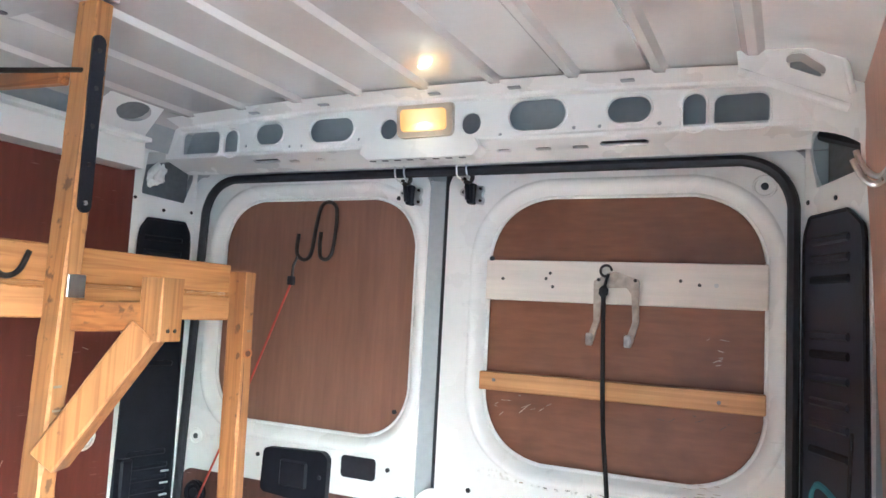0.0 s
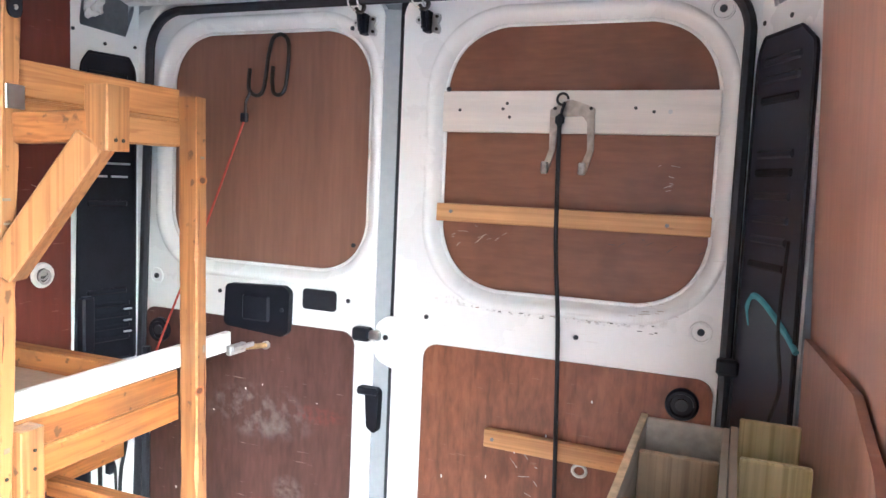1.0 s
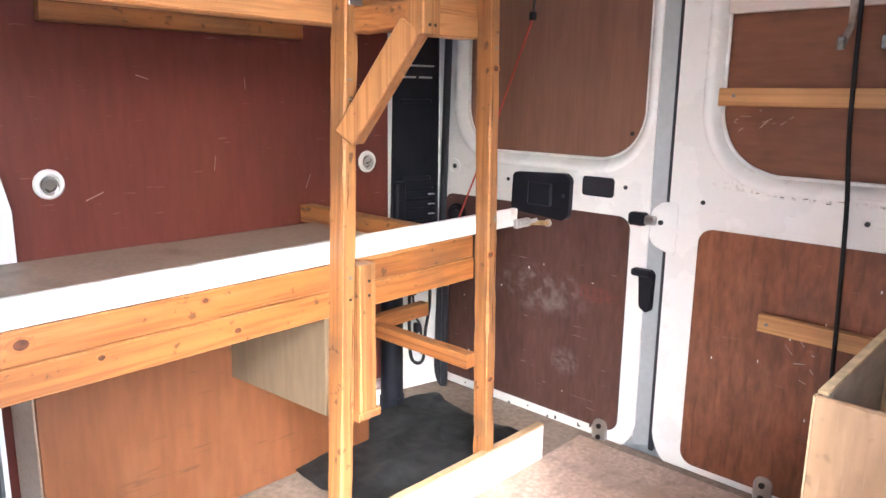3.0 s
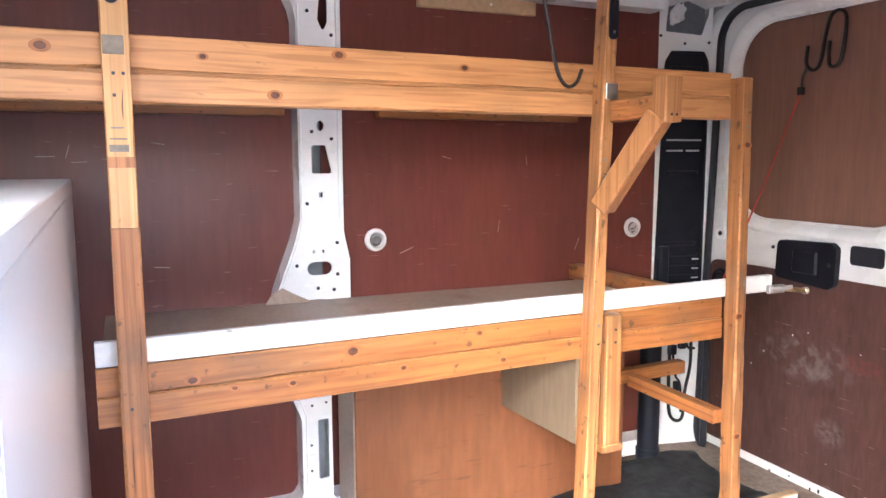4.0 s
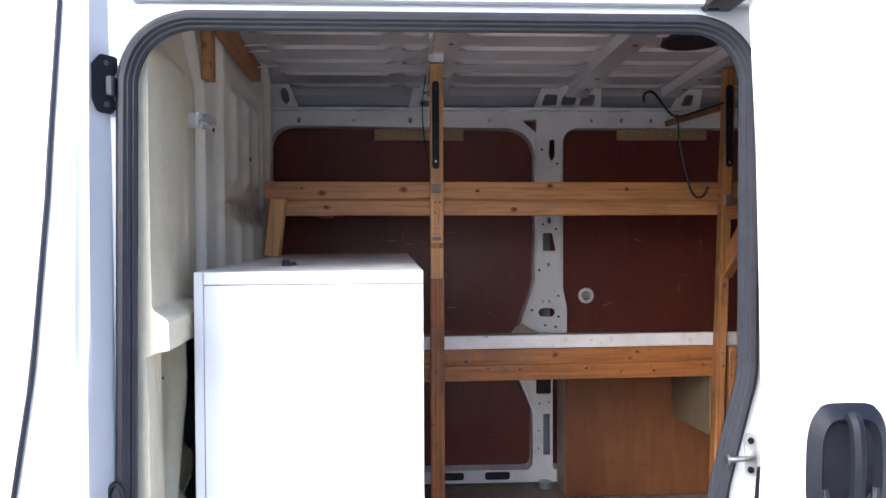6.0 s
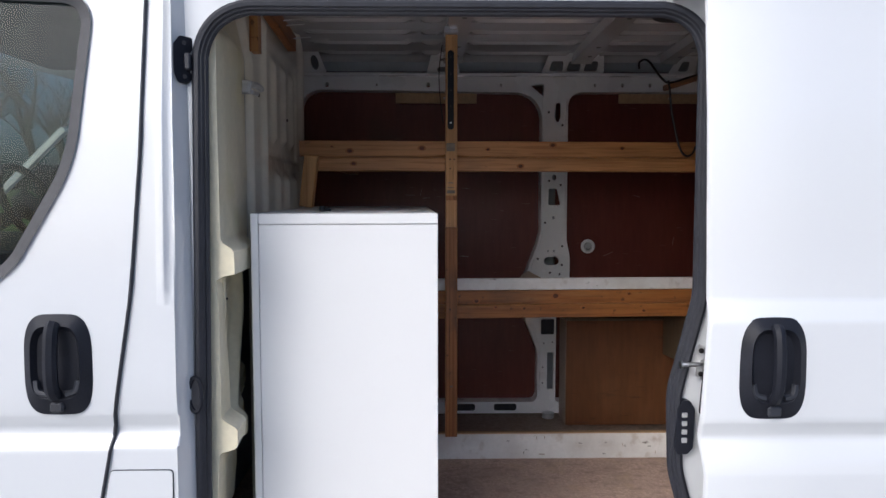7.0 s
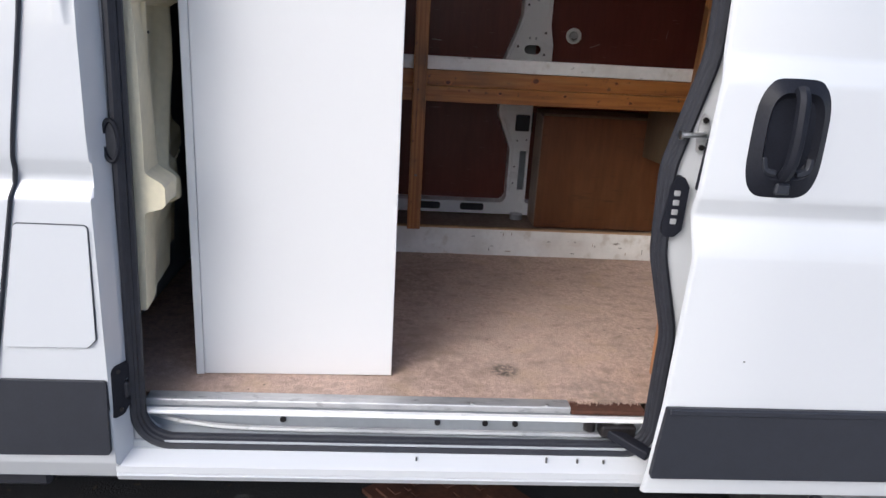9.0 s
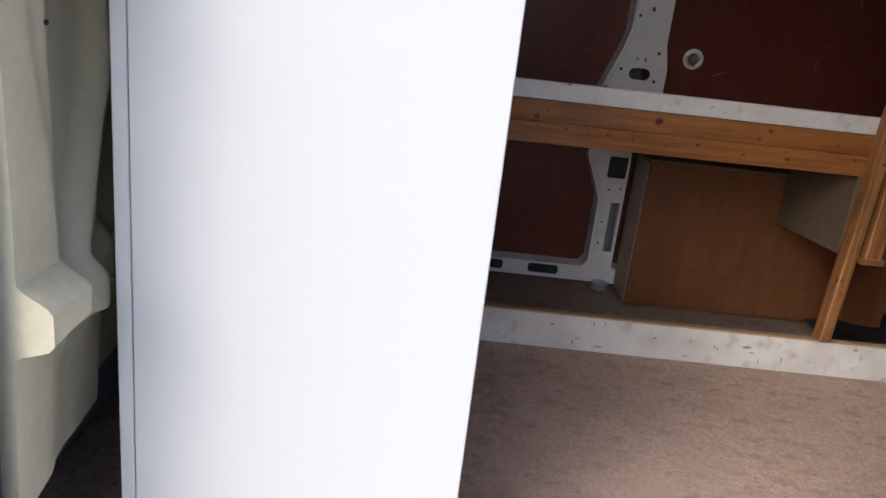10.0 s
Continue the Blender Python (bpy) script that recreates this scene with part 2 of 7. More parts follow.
PALE = mat("bare_worn_wood", (0.40, 0.18, 0.06), 0.6, var=0.3, scale=20, fine=120, bump=0.15, spots=(0.30, 0.15, 0.06), spot_size=0.08)
GRUBBY = mat("grubby_patch", (0.20, 0.165, 0.13), 0.7, var=0.3, scale=40, bump=0.1)
BROWNPLY = pine("brown_grained_ply", "z", base=(0.50, 0.315, 0.165), dark=(0.26, 0.145, 0.07), knots=False, dirt=0.25)
SLAT = pine("pale_pine_slat", "x", base=(0.60, 0.32, 0.125), dark=(0.36, 0.155, 0.05), dirt=0.3)
NEWPINE = pine("fresh_pine_board", "z", base=(0.70, 0.41, 0.16), dark=(0.50, 0.25, 0.08), dirt=0.2)
TREATED = pine("treated_timber", "z", base=(0.66, 0.54, 0.27), dark=(0.34, 0.25, 0.10), knots=False, dirt=0.3)
for m, c, a in ((BROWNPLY, (0.22, 0.125, 0.06), 0.55), (TREATED, (0.28, 0.21, 0.09), 0.5), (PEACH, (0.24, 0.14, 0.075), 0.25)):
    smudge(m, c, 1.0, 0.50, 0.66, a, (85, 85, 4), 6)
smudge(PEACH, (0.52, 0.37, 0.24), 1.0, 0.55, 0.70, 0.5, (90, 90, 9), 4)
smudge(PEACH, (0.20, 0.125, 0.07), 5, 0.46, 0.66, 0.65)
smudge(PEACH, (0.13, 0.085, 0.05), 24, 0.60, 0.70, 0.6)
smudge(BROWNPLY, (0.24, 0.17, 0.11), 6, 0.50, 0.68, 0.5)
for m, st in ((PINE_Z, (60, 60, 3)), (PINE_O, (60, 60, 3)), (PINE_Y, (60, 3, 60)), (PINE_X, (3, 60, 60))):
    smudge(m, (0.15, 0.058, 0.018), 1.0, 0.54, 0.68, 0.5, st, 4)
    smudge(m, (0.46, 0.25, 0.10), 1.0, 0.58, 0.74, 0.55, [k * 0.4 for k in st], 4)
    smudge(m, (0.15, 0.08, 0.04), 9, 0.54, 0.70, 0.35 if m == PINE_Y else 0.7)
    smudge(m, (0.07, 0.035, 0.02), 38, 0.64, 0.70, 0.75)
CREAM = mat("cream_moulded_panel", (0.69, 0.63, 0.46), 0.4, var=0.07, scale=3, bump=0.04, spots=(0.60, 0.55, 0.31), spot_size=0.35)
BLACK = mat("black_plastic", (0.011, 0.012, 0.018), 0.5, var=0.3, scale=20, fine=300, bump=0.1)
BLACK.node_tree.nodes["Principled BSDF"].inputs["Specular IOR Level"].default_value = 0.25
RUBBER = mat("black_rubber", (0.018, 0.019, 0.026), 0.5, var=0.25, scale=20, bump=0.05)
NAVY = mat("blue_black_plastic", (0.019, 0.023, 0.038), 0.36, var=0.2, scale=20, fine=300, bump=0.08)
TRIM = mat("grey_black_trim", (0.020, 0.022, 0.030), 0.5, var=0.15, scale=30, fine=400, bump=0.1)
MATRUB = mat("dusty_rubber_sheet", (0.055, 0.055, 0.057), 0.6, var=0.5, scale=4, fine=30, bump=0.3, spots=(0.09, 0.085, 0.08))
CARPET = mat("worn_beige_carpet", (0.51, 0.37, 0.30), 0.97, var=0.30, scale=75, fine=300, bump=0.5, spots=(0.36, 0.255, 0.19), spot_size=0.8)
smudge(CARPET, (0.32, 0.245, 0.19), 5.5, 0.46, 0.68, 0.38)
smudge(CARPET, (0.27, 0.205, 0.155), 19, 0.52, 0.70, 0.6, (1.5, 0.8, 1))
smudge(CARPET, (0.50, 0.36, 0.23), 9, 0.55, 0.72, 0.5)
smudge(CARPET, (0.07, 0.055, 0.045), 95, 0.70, 0.75, 0.8, (1, 0.6, 1), 2)
blot(CARPET, (0.70, 1.327, 0.0), (0.045, 0.045, 0.1), (0.07, 0.06, 0.05), 0.95, 90, 0.3, 0.55)
blot(CARPET, (0.35, 1.35, 0.0), (0.5, 0.35, 0.2), (0.52, 0.40, 0.33), 0.6, 16)
blot(CARPET, (0.72, 1.15, 0.0), (0.25, 0.18, 0.2), (0.25, 0.18, 0.14), 0.5, 24)
blot(CARPET, (0.10, 1.12, 0.0), (0.30, 0.10, 0.2), (0.22, 0.16, 0.13), 0.5, 30)
blot(CARPET, (0.76, 0.50, 0.0), (0.3, 0.2, 0.2), (0.28, 0.20, 0.16), 0.5, 24)
blot(CARPET, (0.80, 1.56, 0.0), (0.10, 0.12, 0.1), (0.24, 0.20, 0.165), 0.6, 50)
BOARD = mat("brown_hardboard", (0.37, 0.28, 0.21), 0.45, var=0.15, scale=5, fine=90, bump=0.1, spots=(0.16, 0.10, 0.07))
FLOORPLY = mat("stained_floor_ply", (0.27, 0.21, 0.165), 0.7, var=0.3, scale=4, fine=60, bump=0.15, spots=(0.16, 0.11, 0.08))
MELAMINE = mat("white_melamine", (0.69, 0.69, 0.69), 0.3, var=0.003, bump=0.0, rvar=0.02)
SCUFFED = mat("scuffed_white_board", (0.78, 0.77, 0.75), 0.5, var=0.06, bump=0.05, spots=(0.50, 0.44, 0.38), spot_size=0.12)
smudge(SCUFFED, (0.12, 0.10, 0.085), 34, 0.69, 0.73, 0.85, (1, 0.5, 1.2), 3)
smudge(SCUFFED, (0.60, 0.57, 0.54), 6, 0.48, 0.66, 0.6)
GALV = mat("galvanised_steel", (0.50, 0.50, 0.50), 0.34, metal=1.0, var=0.3, scale=30, bump=0.08)
FORK = mat("tarnished_plated_steel", (0.44, 0.38, 0.33), 0.36, metal=0.9, var=0.3, scale=18, bump=0.08, spots=(0.30, 0.19, 0.13), spot_size=0.2)
ZINC = mat("dull_zinc", (0.27, 0.265, 0.26), 0.42, metal=1.0, var=0.25, scale=14, bump=0.05)
DOORWHITE = mat("scraped_white_paint", (0.86, 0.86, 0.85), 0.28, var=0.015, bump=0.01, coat=0.3, scratch=(0.55, 0.53, 0.50), scratch_amount=0.25)
blot(DOORWHITE, (0.40, 3.02, 0.776), (0.26, 0.2, 0.016), (0.14, 0.13, 0.12), 0.75, 110, 0.52, 0.66)
blot(DOORWHITE, (0.20, 3.02, 0.785), (0.15, 0.2, 0.014), (0.45, 0.42, 0.36), 0.5, 90, 0.5, 0.65)
blot(DOORWHITE, (0.61, 3.02, 0.81), (0.07, 0.2, 0.04), (0.35, 0.33, 0.28), 0.6, 60, 0.52, 0.6)
STEEL = mat("zinc_steel", (0.62, 0.62, 0.62), 0.3, metal=1.0, var=0.1, scale=20, bump=0.05)
ALU = mat("worn_aluminium", (0.66, 0.66, 0.66), 0.55, metal=0.75, var=0.12, scale=8, stretch=(20, 1, 20), bump=0.05)
smudge(ALU, (0.40, 0.41, 0.43), 7, 0.45, 0.66, 0.7, (2, 1, 1))
smudge(ALU, (0.28, 0.28, 0.29), 60, 0.60, 0.70, 0.6, (1, 0.4, 1))
DARKSTEEL = mat("dark_oiled_steel", (0.05, 0.045, 0.045), 0.4, metal=0.8, var=0.3, bump=0.1)
BRASS = mat("dull_brass", (0.55, 0.40, 0.20), 0.4, metal=1.0, var=0.2, scale=30, bump=0.05)
# grey that carries the shade of hidden backs and recesses in its colour
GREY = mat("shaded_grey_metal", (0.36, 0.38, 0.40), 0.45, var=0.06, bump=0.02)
ROPE = mat("black_cord", (0.012, 0.012, 0.014), 0.7, var=0.4, fine=500, bump=0.4)
REDCORD = mat("red_cord", (0.45, 0.07, 0.045), 0.7, var=0.2, bump=0.2)
TEAL = mat("teal_strap", (0.10, 0.30, 0.36), 0.6, var=0.15, bump=0.1)
# base lifted well above dark asphalt to bounce light up into the van
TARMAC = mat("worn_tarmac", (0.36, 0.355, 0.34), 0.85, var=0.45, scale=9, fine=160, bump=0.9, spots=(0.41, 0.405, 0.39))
RUST = mat("rusty_iron", (0.085, 0.034, 0.020), 0.8, var=0.3, scale=12, bump=0.4)
LITTER = mat("dead_leaf_litter", (0.055, 0.040, 0.028), 0.9, var=0.5, scale=40, bump=0.2)
# dark ground and the shade under the van, both painted into the tarmac
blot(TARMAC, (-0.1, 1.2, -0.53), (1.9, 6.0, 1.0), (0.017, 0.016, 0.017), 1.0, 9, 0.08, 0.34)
GRASS = mat("winter_grass", (0.10, 0.13, 0.045), 0.9, var=0.35, scale=0.8, fine=8, bump=0.3)
BARK = mat("bare_bark", (0.085, 0.075, 0.06), 0.9, var=0.3, bump=0.3)
SEATCLOTH = mat("dark_seat_cloth", (0.03, 0.03, 0.034), 0.9, var=0.2, fine=200, bump=0.2)
RIM = mat("dusty_rim_paint", (0.22, 0.22, 0.225), 0.5, metal=0.4, var=0.3, scale=20, bump=0.08, spots=(0.10, 0.09, 0.085), spot_size=0.3)
TYRE = mat("tyre_rubber", (0.02, 0.02, 0.02), 0.8, var=0.2, bump=0.2)
MARK = mat("dark_scuff_mark", (0.08, 0.075, 0.07), 0.8, var=0.3, bump=0)
WHITEWOOD = mat("whitewashed_board", (0.74, 0.68, 0.62), 0.6, var=0.07, scale=1.2, fine=5, stretch=(1.5, 20, 20), bump=0.1)

LAMPRIM = mat("yellowed_lamp_plastic", (0.50, 0.44, 0.36), 0.4, var=0.08, bump=0.02)
LAMP = bpy.data.materials.new("lit_amber_diffuser")
LAMP.use_nodes = True
lb = LAMP.node_tree.nodes["Principled BSDF"]
lb.inputs["Base Color"].default_value = (0.8, 0.5, 0.2, 1)
ln, ll = LAMP.node_tree.nodes, LAMP.node_tree.links
lc, lm_, lg, lr = (ln.new("ShaderNode" + k) for k in ("TexCoord", "Mapping", "TexGradient", "ValToRGB"))
lm_.inputs["Location"].default_value, lm_.inputs["Scale"].default_value = (0.018 / 0.075, -2.841 / 0.075, -1.612 / 0.060), (1 / 0.075, 1 / 0.075, 1 / 0.060)
lg.gradient_type = "SPHERICAL"
lr.color_ramp.elements[0].color, lr.color_ramp.elements[1].color = (0.80, 0.27, 0.04, 1), (1.0, 0.82, 0.42, 1)
lr.color_ramp.elements[0].position, lr.color_ramp.elements[1].position = 0.20, 0.95
ll.new(lc.outputs["Object"], lm_.inputs[0])
ll.new(lm_.outputs[0], lg.inputs[0])
ll.new(lg.outputs["Fac"], lr.inputs[0])
ll.new(lr.outputs[0], lb.inputs["Emission Color"])
lb.inputs["Emission Strength"].default_value = 0.044
GLASS = bpy.data.materials.new("tinted_glass")
GLASS.use_nodes = True
gn, gl = GLASS.node_tree.nodes, GLASS.node_tree.links
tint = gn.new("ShaderNodeBsdfTransparent")
tint.inputs["Color"].default_value = (0.47, 0.53, 0.52, 1)
gloss = gn.new("ShaderNodeBsdfGlossy")
gloss.inputs["Roughness"].default_value = 0.0
fres = gn.new("ShaderNodeFresnel")
fres.inputs["IOR"].default_value = 1.30
gmix = gn.new("ShaderNodeMixShader")
gl.new(fres.outputs[0], gmix.inputs[0])
gl.new(tint.outputs[0], gmix.inputs[1])
gl.new(gloss.outputs[0], gmix.inputs[2])
gl.new(gmix.outputs[0], gn["Material Output"].inputs["Surface"])


# ---------------------------------------------------------------- building blocks
def part(name, bm, material, parent=None, label="", smooth=False):
    me = bpy.data.meshes.new(name)
    bmesh.ops.recalc_face_normals(bm, faces=bm.faces)
    if smooth:
        for f in bm.faces:
            f.smooth = True
        for e in bm.edges:
            if len(e.link_faces) == 2 and e.calc_face_angle(0) > 0.6:
                e.smooth = False
    if parent in SKEW:
        for v in bm.verts:
            v.co.x -= 0.04 * (v.co.y - 2.1)
    bm.to_mesh(me)
    bm.free()
    me.materials.append(material)
    if material in WORN:
        me.materials.append(WORN[material])
    ob = new(name, me)
    ob.parent = parent if parent else None
    if label:
        tagged(ob, label)
    return ob


WORN = {PINE_X: PALE, PINE_Y: PALE, PINE_T: PALE, PINE_Z: PALE, PINE_O: PALE, PINE_P: PALE}
SKEW = []


def thing(name, label, category, group="", kind=""):
    ob = new(name)
    ob.empty_display_size = 0.05
    return tagged(ob, label, category, group, kind)


def solid(name, bm, material, label, category, group="", kind="", smooth=False):
    return tagged(part(name, bm, material, None, "", smooth), label, category, group, kind)


def box(x0, x1, y0, y1, z0, z1, bevel=0.002, bm=None, m=None):
    bm = bm or bmesh.new()
    r = bmesh.ops.create_cube(bm, size=1)
    vs = r["verts"]
    for v in vs:
        v.co = Vector(((x0 + x1) / 2 + v.co.x * (x1 - x0), (y0 + y1) / 2 + v.co.y * (y1 - y0), (z0 + z1) / 2 + v.co.z * (z1 - z0)))
    if m:
        bmesh.ops.transform(bm, matrix=m, verts=vs)
    if bevel:
        es = list({e for v in vs for e in v.link_edges})
        bmesh.ops.bevel(bm, geom=es, offset=bevel, segments=1, affect="EDGES")
    return bm


def beam(p, q, w, h, up=(0, 0, 1), bevel=0.002, bm=None):
    """A bar from p to q, w wide and h along up."""
    p, q, up = Vector(p), Vector(q), Vector(up)
    d = (q - p).normalized()
    s = d.cross(up).normalized()
    u = s.cross(d)
    m = Matrix((s, d, u)).transposed().to_4x4()
    m.translation = (p + q) / 2
    L = (q - p).length
    return box(-w / 2, w / 2, -L / 2, L / 2, -h / 2, h / 2, bevel, bm, m)


def timber(x0, x1, y0, y1, z0, z1, chip=0.0017, seed=0):
    """A sawn length with chipped, uneven arrises; the chamfers take the second material."""
    lo, hi = (x0, y0, z0), (x1, y1, z1)
    k = max(range(3), key=lambda i: hi[i] - lo[i])
    a, b = [i for i in range(3) if i != k]
    rnd = random.Random(int(1000 * (abs(x0) + 3 * abs(y0) + 7 * abs(z0))) + seed)
    n = max(4, int((hi[k] - lo[k]) / 0.035))
    bm, rings = bmesh.new(), []
    state = [chip] * 4
    for i in range(n + 1):
        ring_ = []
        for c, (sa, sb) in enumerate(((0, 0), (1, 0), (1, 1), (0, 1))):
            state[c] += 0.45 * (chip - state[c]) + rnd.uniform(-1, 1) * chip * 0.55 + (chip * 1.6 if rnd.random() < 0.05 else 0)
            d = max(0.0012, state[c])
            A, B = (hi[a] if sa else lo[a]), (hi[b] if sb else lo[b])
            ia, ib = (-d if sa else d), (-d if sb else d)
            two = ((A, B + ib), (A + ia, B)) if sa == sb else ((A + ia, B), (A, B + ib))
            for pa, pb in two:
                co = [0, 0, 0]
                co[k], co[a], co[b] = lo[k] + (hi[k] - lo[k]) * i / n, pa, pb
                ring_.append(bm.verts.new(co))
        rings.append(ring_)
    for R, Q in zip(rings, rings[1:]):
        for j in range(8):
            f = bm.faces.new((R[j], R[(j + 1) % 8], Q[(j + 1) % 8], Q[j]))
            f.material_index = 1 if j % 2 == 0 else 0
    bm.faces.new(rings[0]), bm.faces.new(rings[-1])
    return bm


def tube(pts, r, n=8, closed=False, bm=None, flat=1.0):
    bm = bm or bmesh.new()
    pts = [Vector(p) for p in pts]
    N = len(pts)
    rings, ref = [], None
    for i, p in enumerate(pts):
        a = pts[(i - 1) % N] if closed or i else p
        b = pts[(i + 1) % N] if closed or i < N - 1 else p
        d = (b - a).normalized()
        if ref is None:
            ref = d.orthogonal().normalized()
        ref = (ref - d * ref.dot(d)).normalized()
        side = d.cross(ref)
        rr = r[i] if isinstance(r, (list, tuple)) else r
        rings.append([bm.verts.new(p + (ref * math.cos(k * math.tau / n) * flat + side * math.sin(k * math.tau / n)) * rr) for k in range(n)])
    for i in range(N if closed else N - 1):
        A, B = rings[i], rings[(i + 1) % N]
        off = 0
        if closed and i == N - 1:
            off = min(range(n), key=lambda o: (A[0].co - B[o].co).length)
        for k in range(n):
            bm.faces.new((A[k], A[(k + 1) % n], B[(k + 1 + off) % n], B[(k + off) % n]))
    if not closed:
        bm.faces.new(rings[0]), bm.faces.new(rings[-1])
    return bm


def smooth_path(pts, n=6, closed=False):
    """Catmull-Rom through points."""
    P = [Vector(p) for p in pts]
    N = len(P)
    out = []
    for i in range(N if closed else N - 1):
        a, b, c, d = (P[(i + k) % N] if closed else P[min(max(i + k, 0), N - 1)] for k in (-1, 0, 1, 2))
        for j in range(n):
            t = j / n
            out.append(0.5 * (2 * b + (c - a) * t + (2 * a - 5 * b + 4 * c - d) * t * t + (3 * b - a - 3 * c + d) * t ** 3))
    if not closed:
        out.append(P[-1])
    return out


def rounded(pts, radii, n=6):
    """A polygon with rounded corners."""
    out = []
    N = len(pts)
    for i in range(N):
        p = Vector(pts[i]).to_2d() if len(pts[i]) > 2 else Vector(pts[i])
        a, b = Vector(pts[i - 1]), Vector(pts[(i + 1) % N])
        r = radii[i] if isinstance(radii, (list, tuple)) else radii
        if r <= 0:
            out.append(p)
            continue
        u, v = (a - p).normalized(), (b - p).normalized()
        ang = math.acos(max(-1, min(1, u.dot(v))))
        t = min(r / math.tan(ang / 2), (a - p).length * 0.49, (b - p).length * 0.49)
        for k in range(n + 1):
            s = k / n
            q = (1 - s) ** 2 * (p + u * t) + 2 * s * (1 - s) * (p + (u + v) * t * 0.12) + s * s * (p + v * t)
            out.append(q)
    return out


def rrect(a0, a1, b0, b1, r, n=6):
    return rounded([(a0, b0), (a1, b0), (a1, b1), (a0, b1)], r, n)


def oval(a, b, ra, rb, n=16):
    return [Vector((a + ra * math.cos(k * math.tau / n), b + rb * math.sin(k * math.tau / n))) for k in range(n)]


def sheet(outer, holes, place, depth, bm=None):
    """A plate from a 2D outline with holes; place maps (a, b) to the world, depth is the vector of its thickness."""
    bm = bm or bmesh.new()
    edges, verts = [], []
    for loop in (outer, *holes):
        vs = [bm.verts.new((p[0], p[1], 0)) for p in loop]
        verts += vs
        edges += [bm.edges.new((vs[i], vs[(i + 1) % len(vs)])) for i in range(len(vs))]
    faces = [g for g in bmesh.ops.triangle_fill(bm, edges=edges, use_beauty=True, use_dissolve=False)["geom"] if isinstance(g, bmesh.types.BMFace)]
    for v in verts:
        v.co = Vector(place(v.co.x, v.co.y))
    r = bmesh.ops.extrude_face_region(bm, geom=faces)
    bmesh.ops.translate(bm, vec=depth, verts=[g for g in r["geom"] if isinstance(g, bmesh.types.BMVert)])
    return bm


def ring(outer, inner, place_o, place_i, bm=None):
    """A band between two loops of the same count."""
    bm = bm or bmesh.new()
    A = [bm.verts.new(place_o(*p)) for p in outer]
    B = [bm.verts.new(place_i(*p)) for p in inner]
    for i in range(len(A)):
        j = (i + 1) % len(A)
        bm.faces.new((A[i], A[j], B[j], B[i]))
    return bm


def grid(us, vs, f, bm=None):
    bm = bm or bmesh.new()
    R = [[bm.verts.new(f(u, v)) for v in vs] for u in us]
    for i in range(len(us) - 1):
        for j in range(len(vs) - 1):
            bm.faces.new((R[i][j], R[i + 1][j], R[i + 1][j + 1], R[i][j + 1]))
    return bm


def span(a, b, n):
    return [a + (b - a) * i / (n - 1) for i in range(n)]


def disc(c, axis, r, depth, n=20, bm=None, r2=None):
    """A short cylinder at c along an axis vector."""
    bm = bm or bmesh.new()
    m = Matrix.Translation(c) @ Vector(axis).to_track_quat("Z", "Y").to_matrix().to_4x4()
    bmesh.ops.create_cone(bm, cap_ends=True, segments=n, radius1=r, radius2=r if r2 is None else r2, depth=depth, matrix=m)
    return bm


AT_X = lambda x: (lambda a, b: (x, a, b))
AT_Y = lambda y: (lambda a, b: (a, y, b))
AT_Z = lambda z: (lambda a, b: (a, b, z))

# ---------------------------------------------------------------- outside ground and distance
solid("ground", grid(span(-60, 60, 25), span(-60, 60, 25), lambda x, y: (x, y, -0.53)), TARMAC, "pale worn tarmac round the van, dark ground and shade painted in under it", "ground", kind="structure")
solid("verge", grid(span(-58, -14, 12), span(-58, 40, 20), lambda x, y: (x, y, -0.54 + 1.95 * (1 - math.exp((x + 14) / 7)))), GRASS,
      "rough winter grass bank beyond the tarmac", "grass", kind="structure")


def bare_tree(x, y, z, h, seed):
    rnd = random.Random(seed)
    tr = thing("tree", "bare grey-brown winter tree on the grass bank", "tree", "trees on the bank")
    tbm, cbm = bmesh.new(), bmesh.new()

    def limb(p, d, L, r, level):
        pts = [p]
        for k in range(4):
            d = (d + Vector((rnd.uniform(-1, 1), rnd.uniform(-1, 1), rnd.uniform(-0.2, 0.7))) * 0.18).normalized()
            pts.append(pts[-1] + d * L / 4)
        bm = tbm if level == 0 else cbm
        tube(pts, [r * (1 - 0.17 * k) for k in range(5)], 6 if level < 2 else 3, bm=bm)
        if level < 4:
            for k in range((5, 5, 4, 3)[level]):
                i = rnd.choice((1, 2, 3, 4)) if level else rnd.choice((2, 3, 4, 4))
                nd = (d + Vector((rnd.uniform(-1, 1), rnd.uniform(-1, 1), rnd.uniform(-0.1, 0.8)))).normalized()
                limb(pts[i], nd, L * rnd.uniform(0.55, 0.75), r * 0.45, level + 1)

    limb(Vector((x, y, z)), Vector((0, 0, 1)), h * 0.38, h * 0.024, 0)
    part("trunk", tbm, BARK, tr)
    part("branches", cbm, BARK, tr)
    return tr


for i, (x, y, h) in enumerate(((-25, -12.0, 9), (-29, -15.5, 10), (-33, -13, 11), (-27, -18.5, 9), (-31, -10, 10), (-24, -14.5, 8), (-35, -17, 11))):
    bare_tree(x, y, 1.0, h, 40 + i)

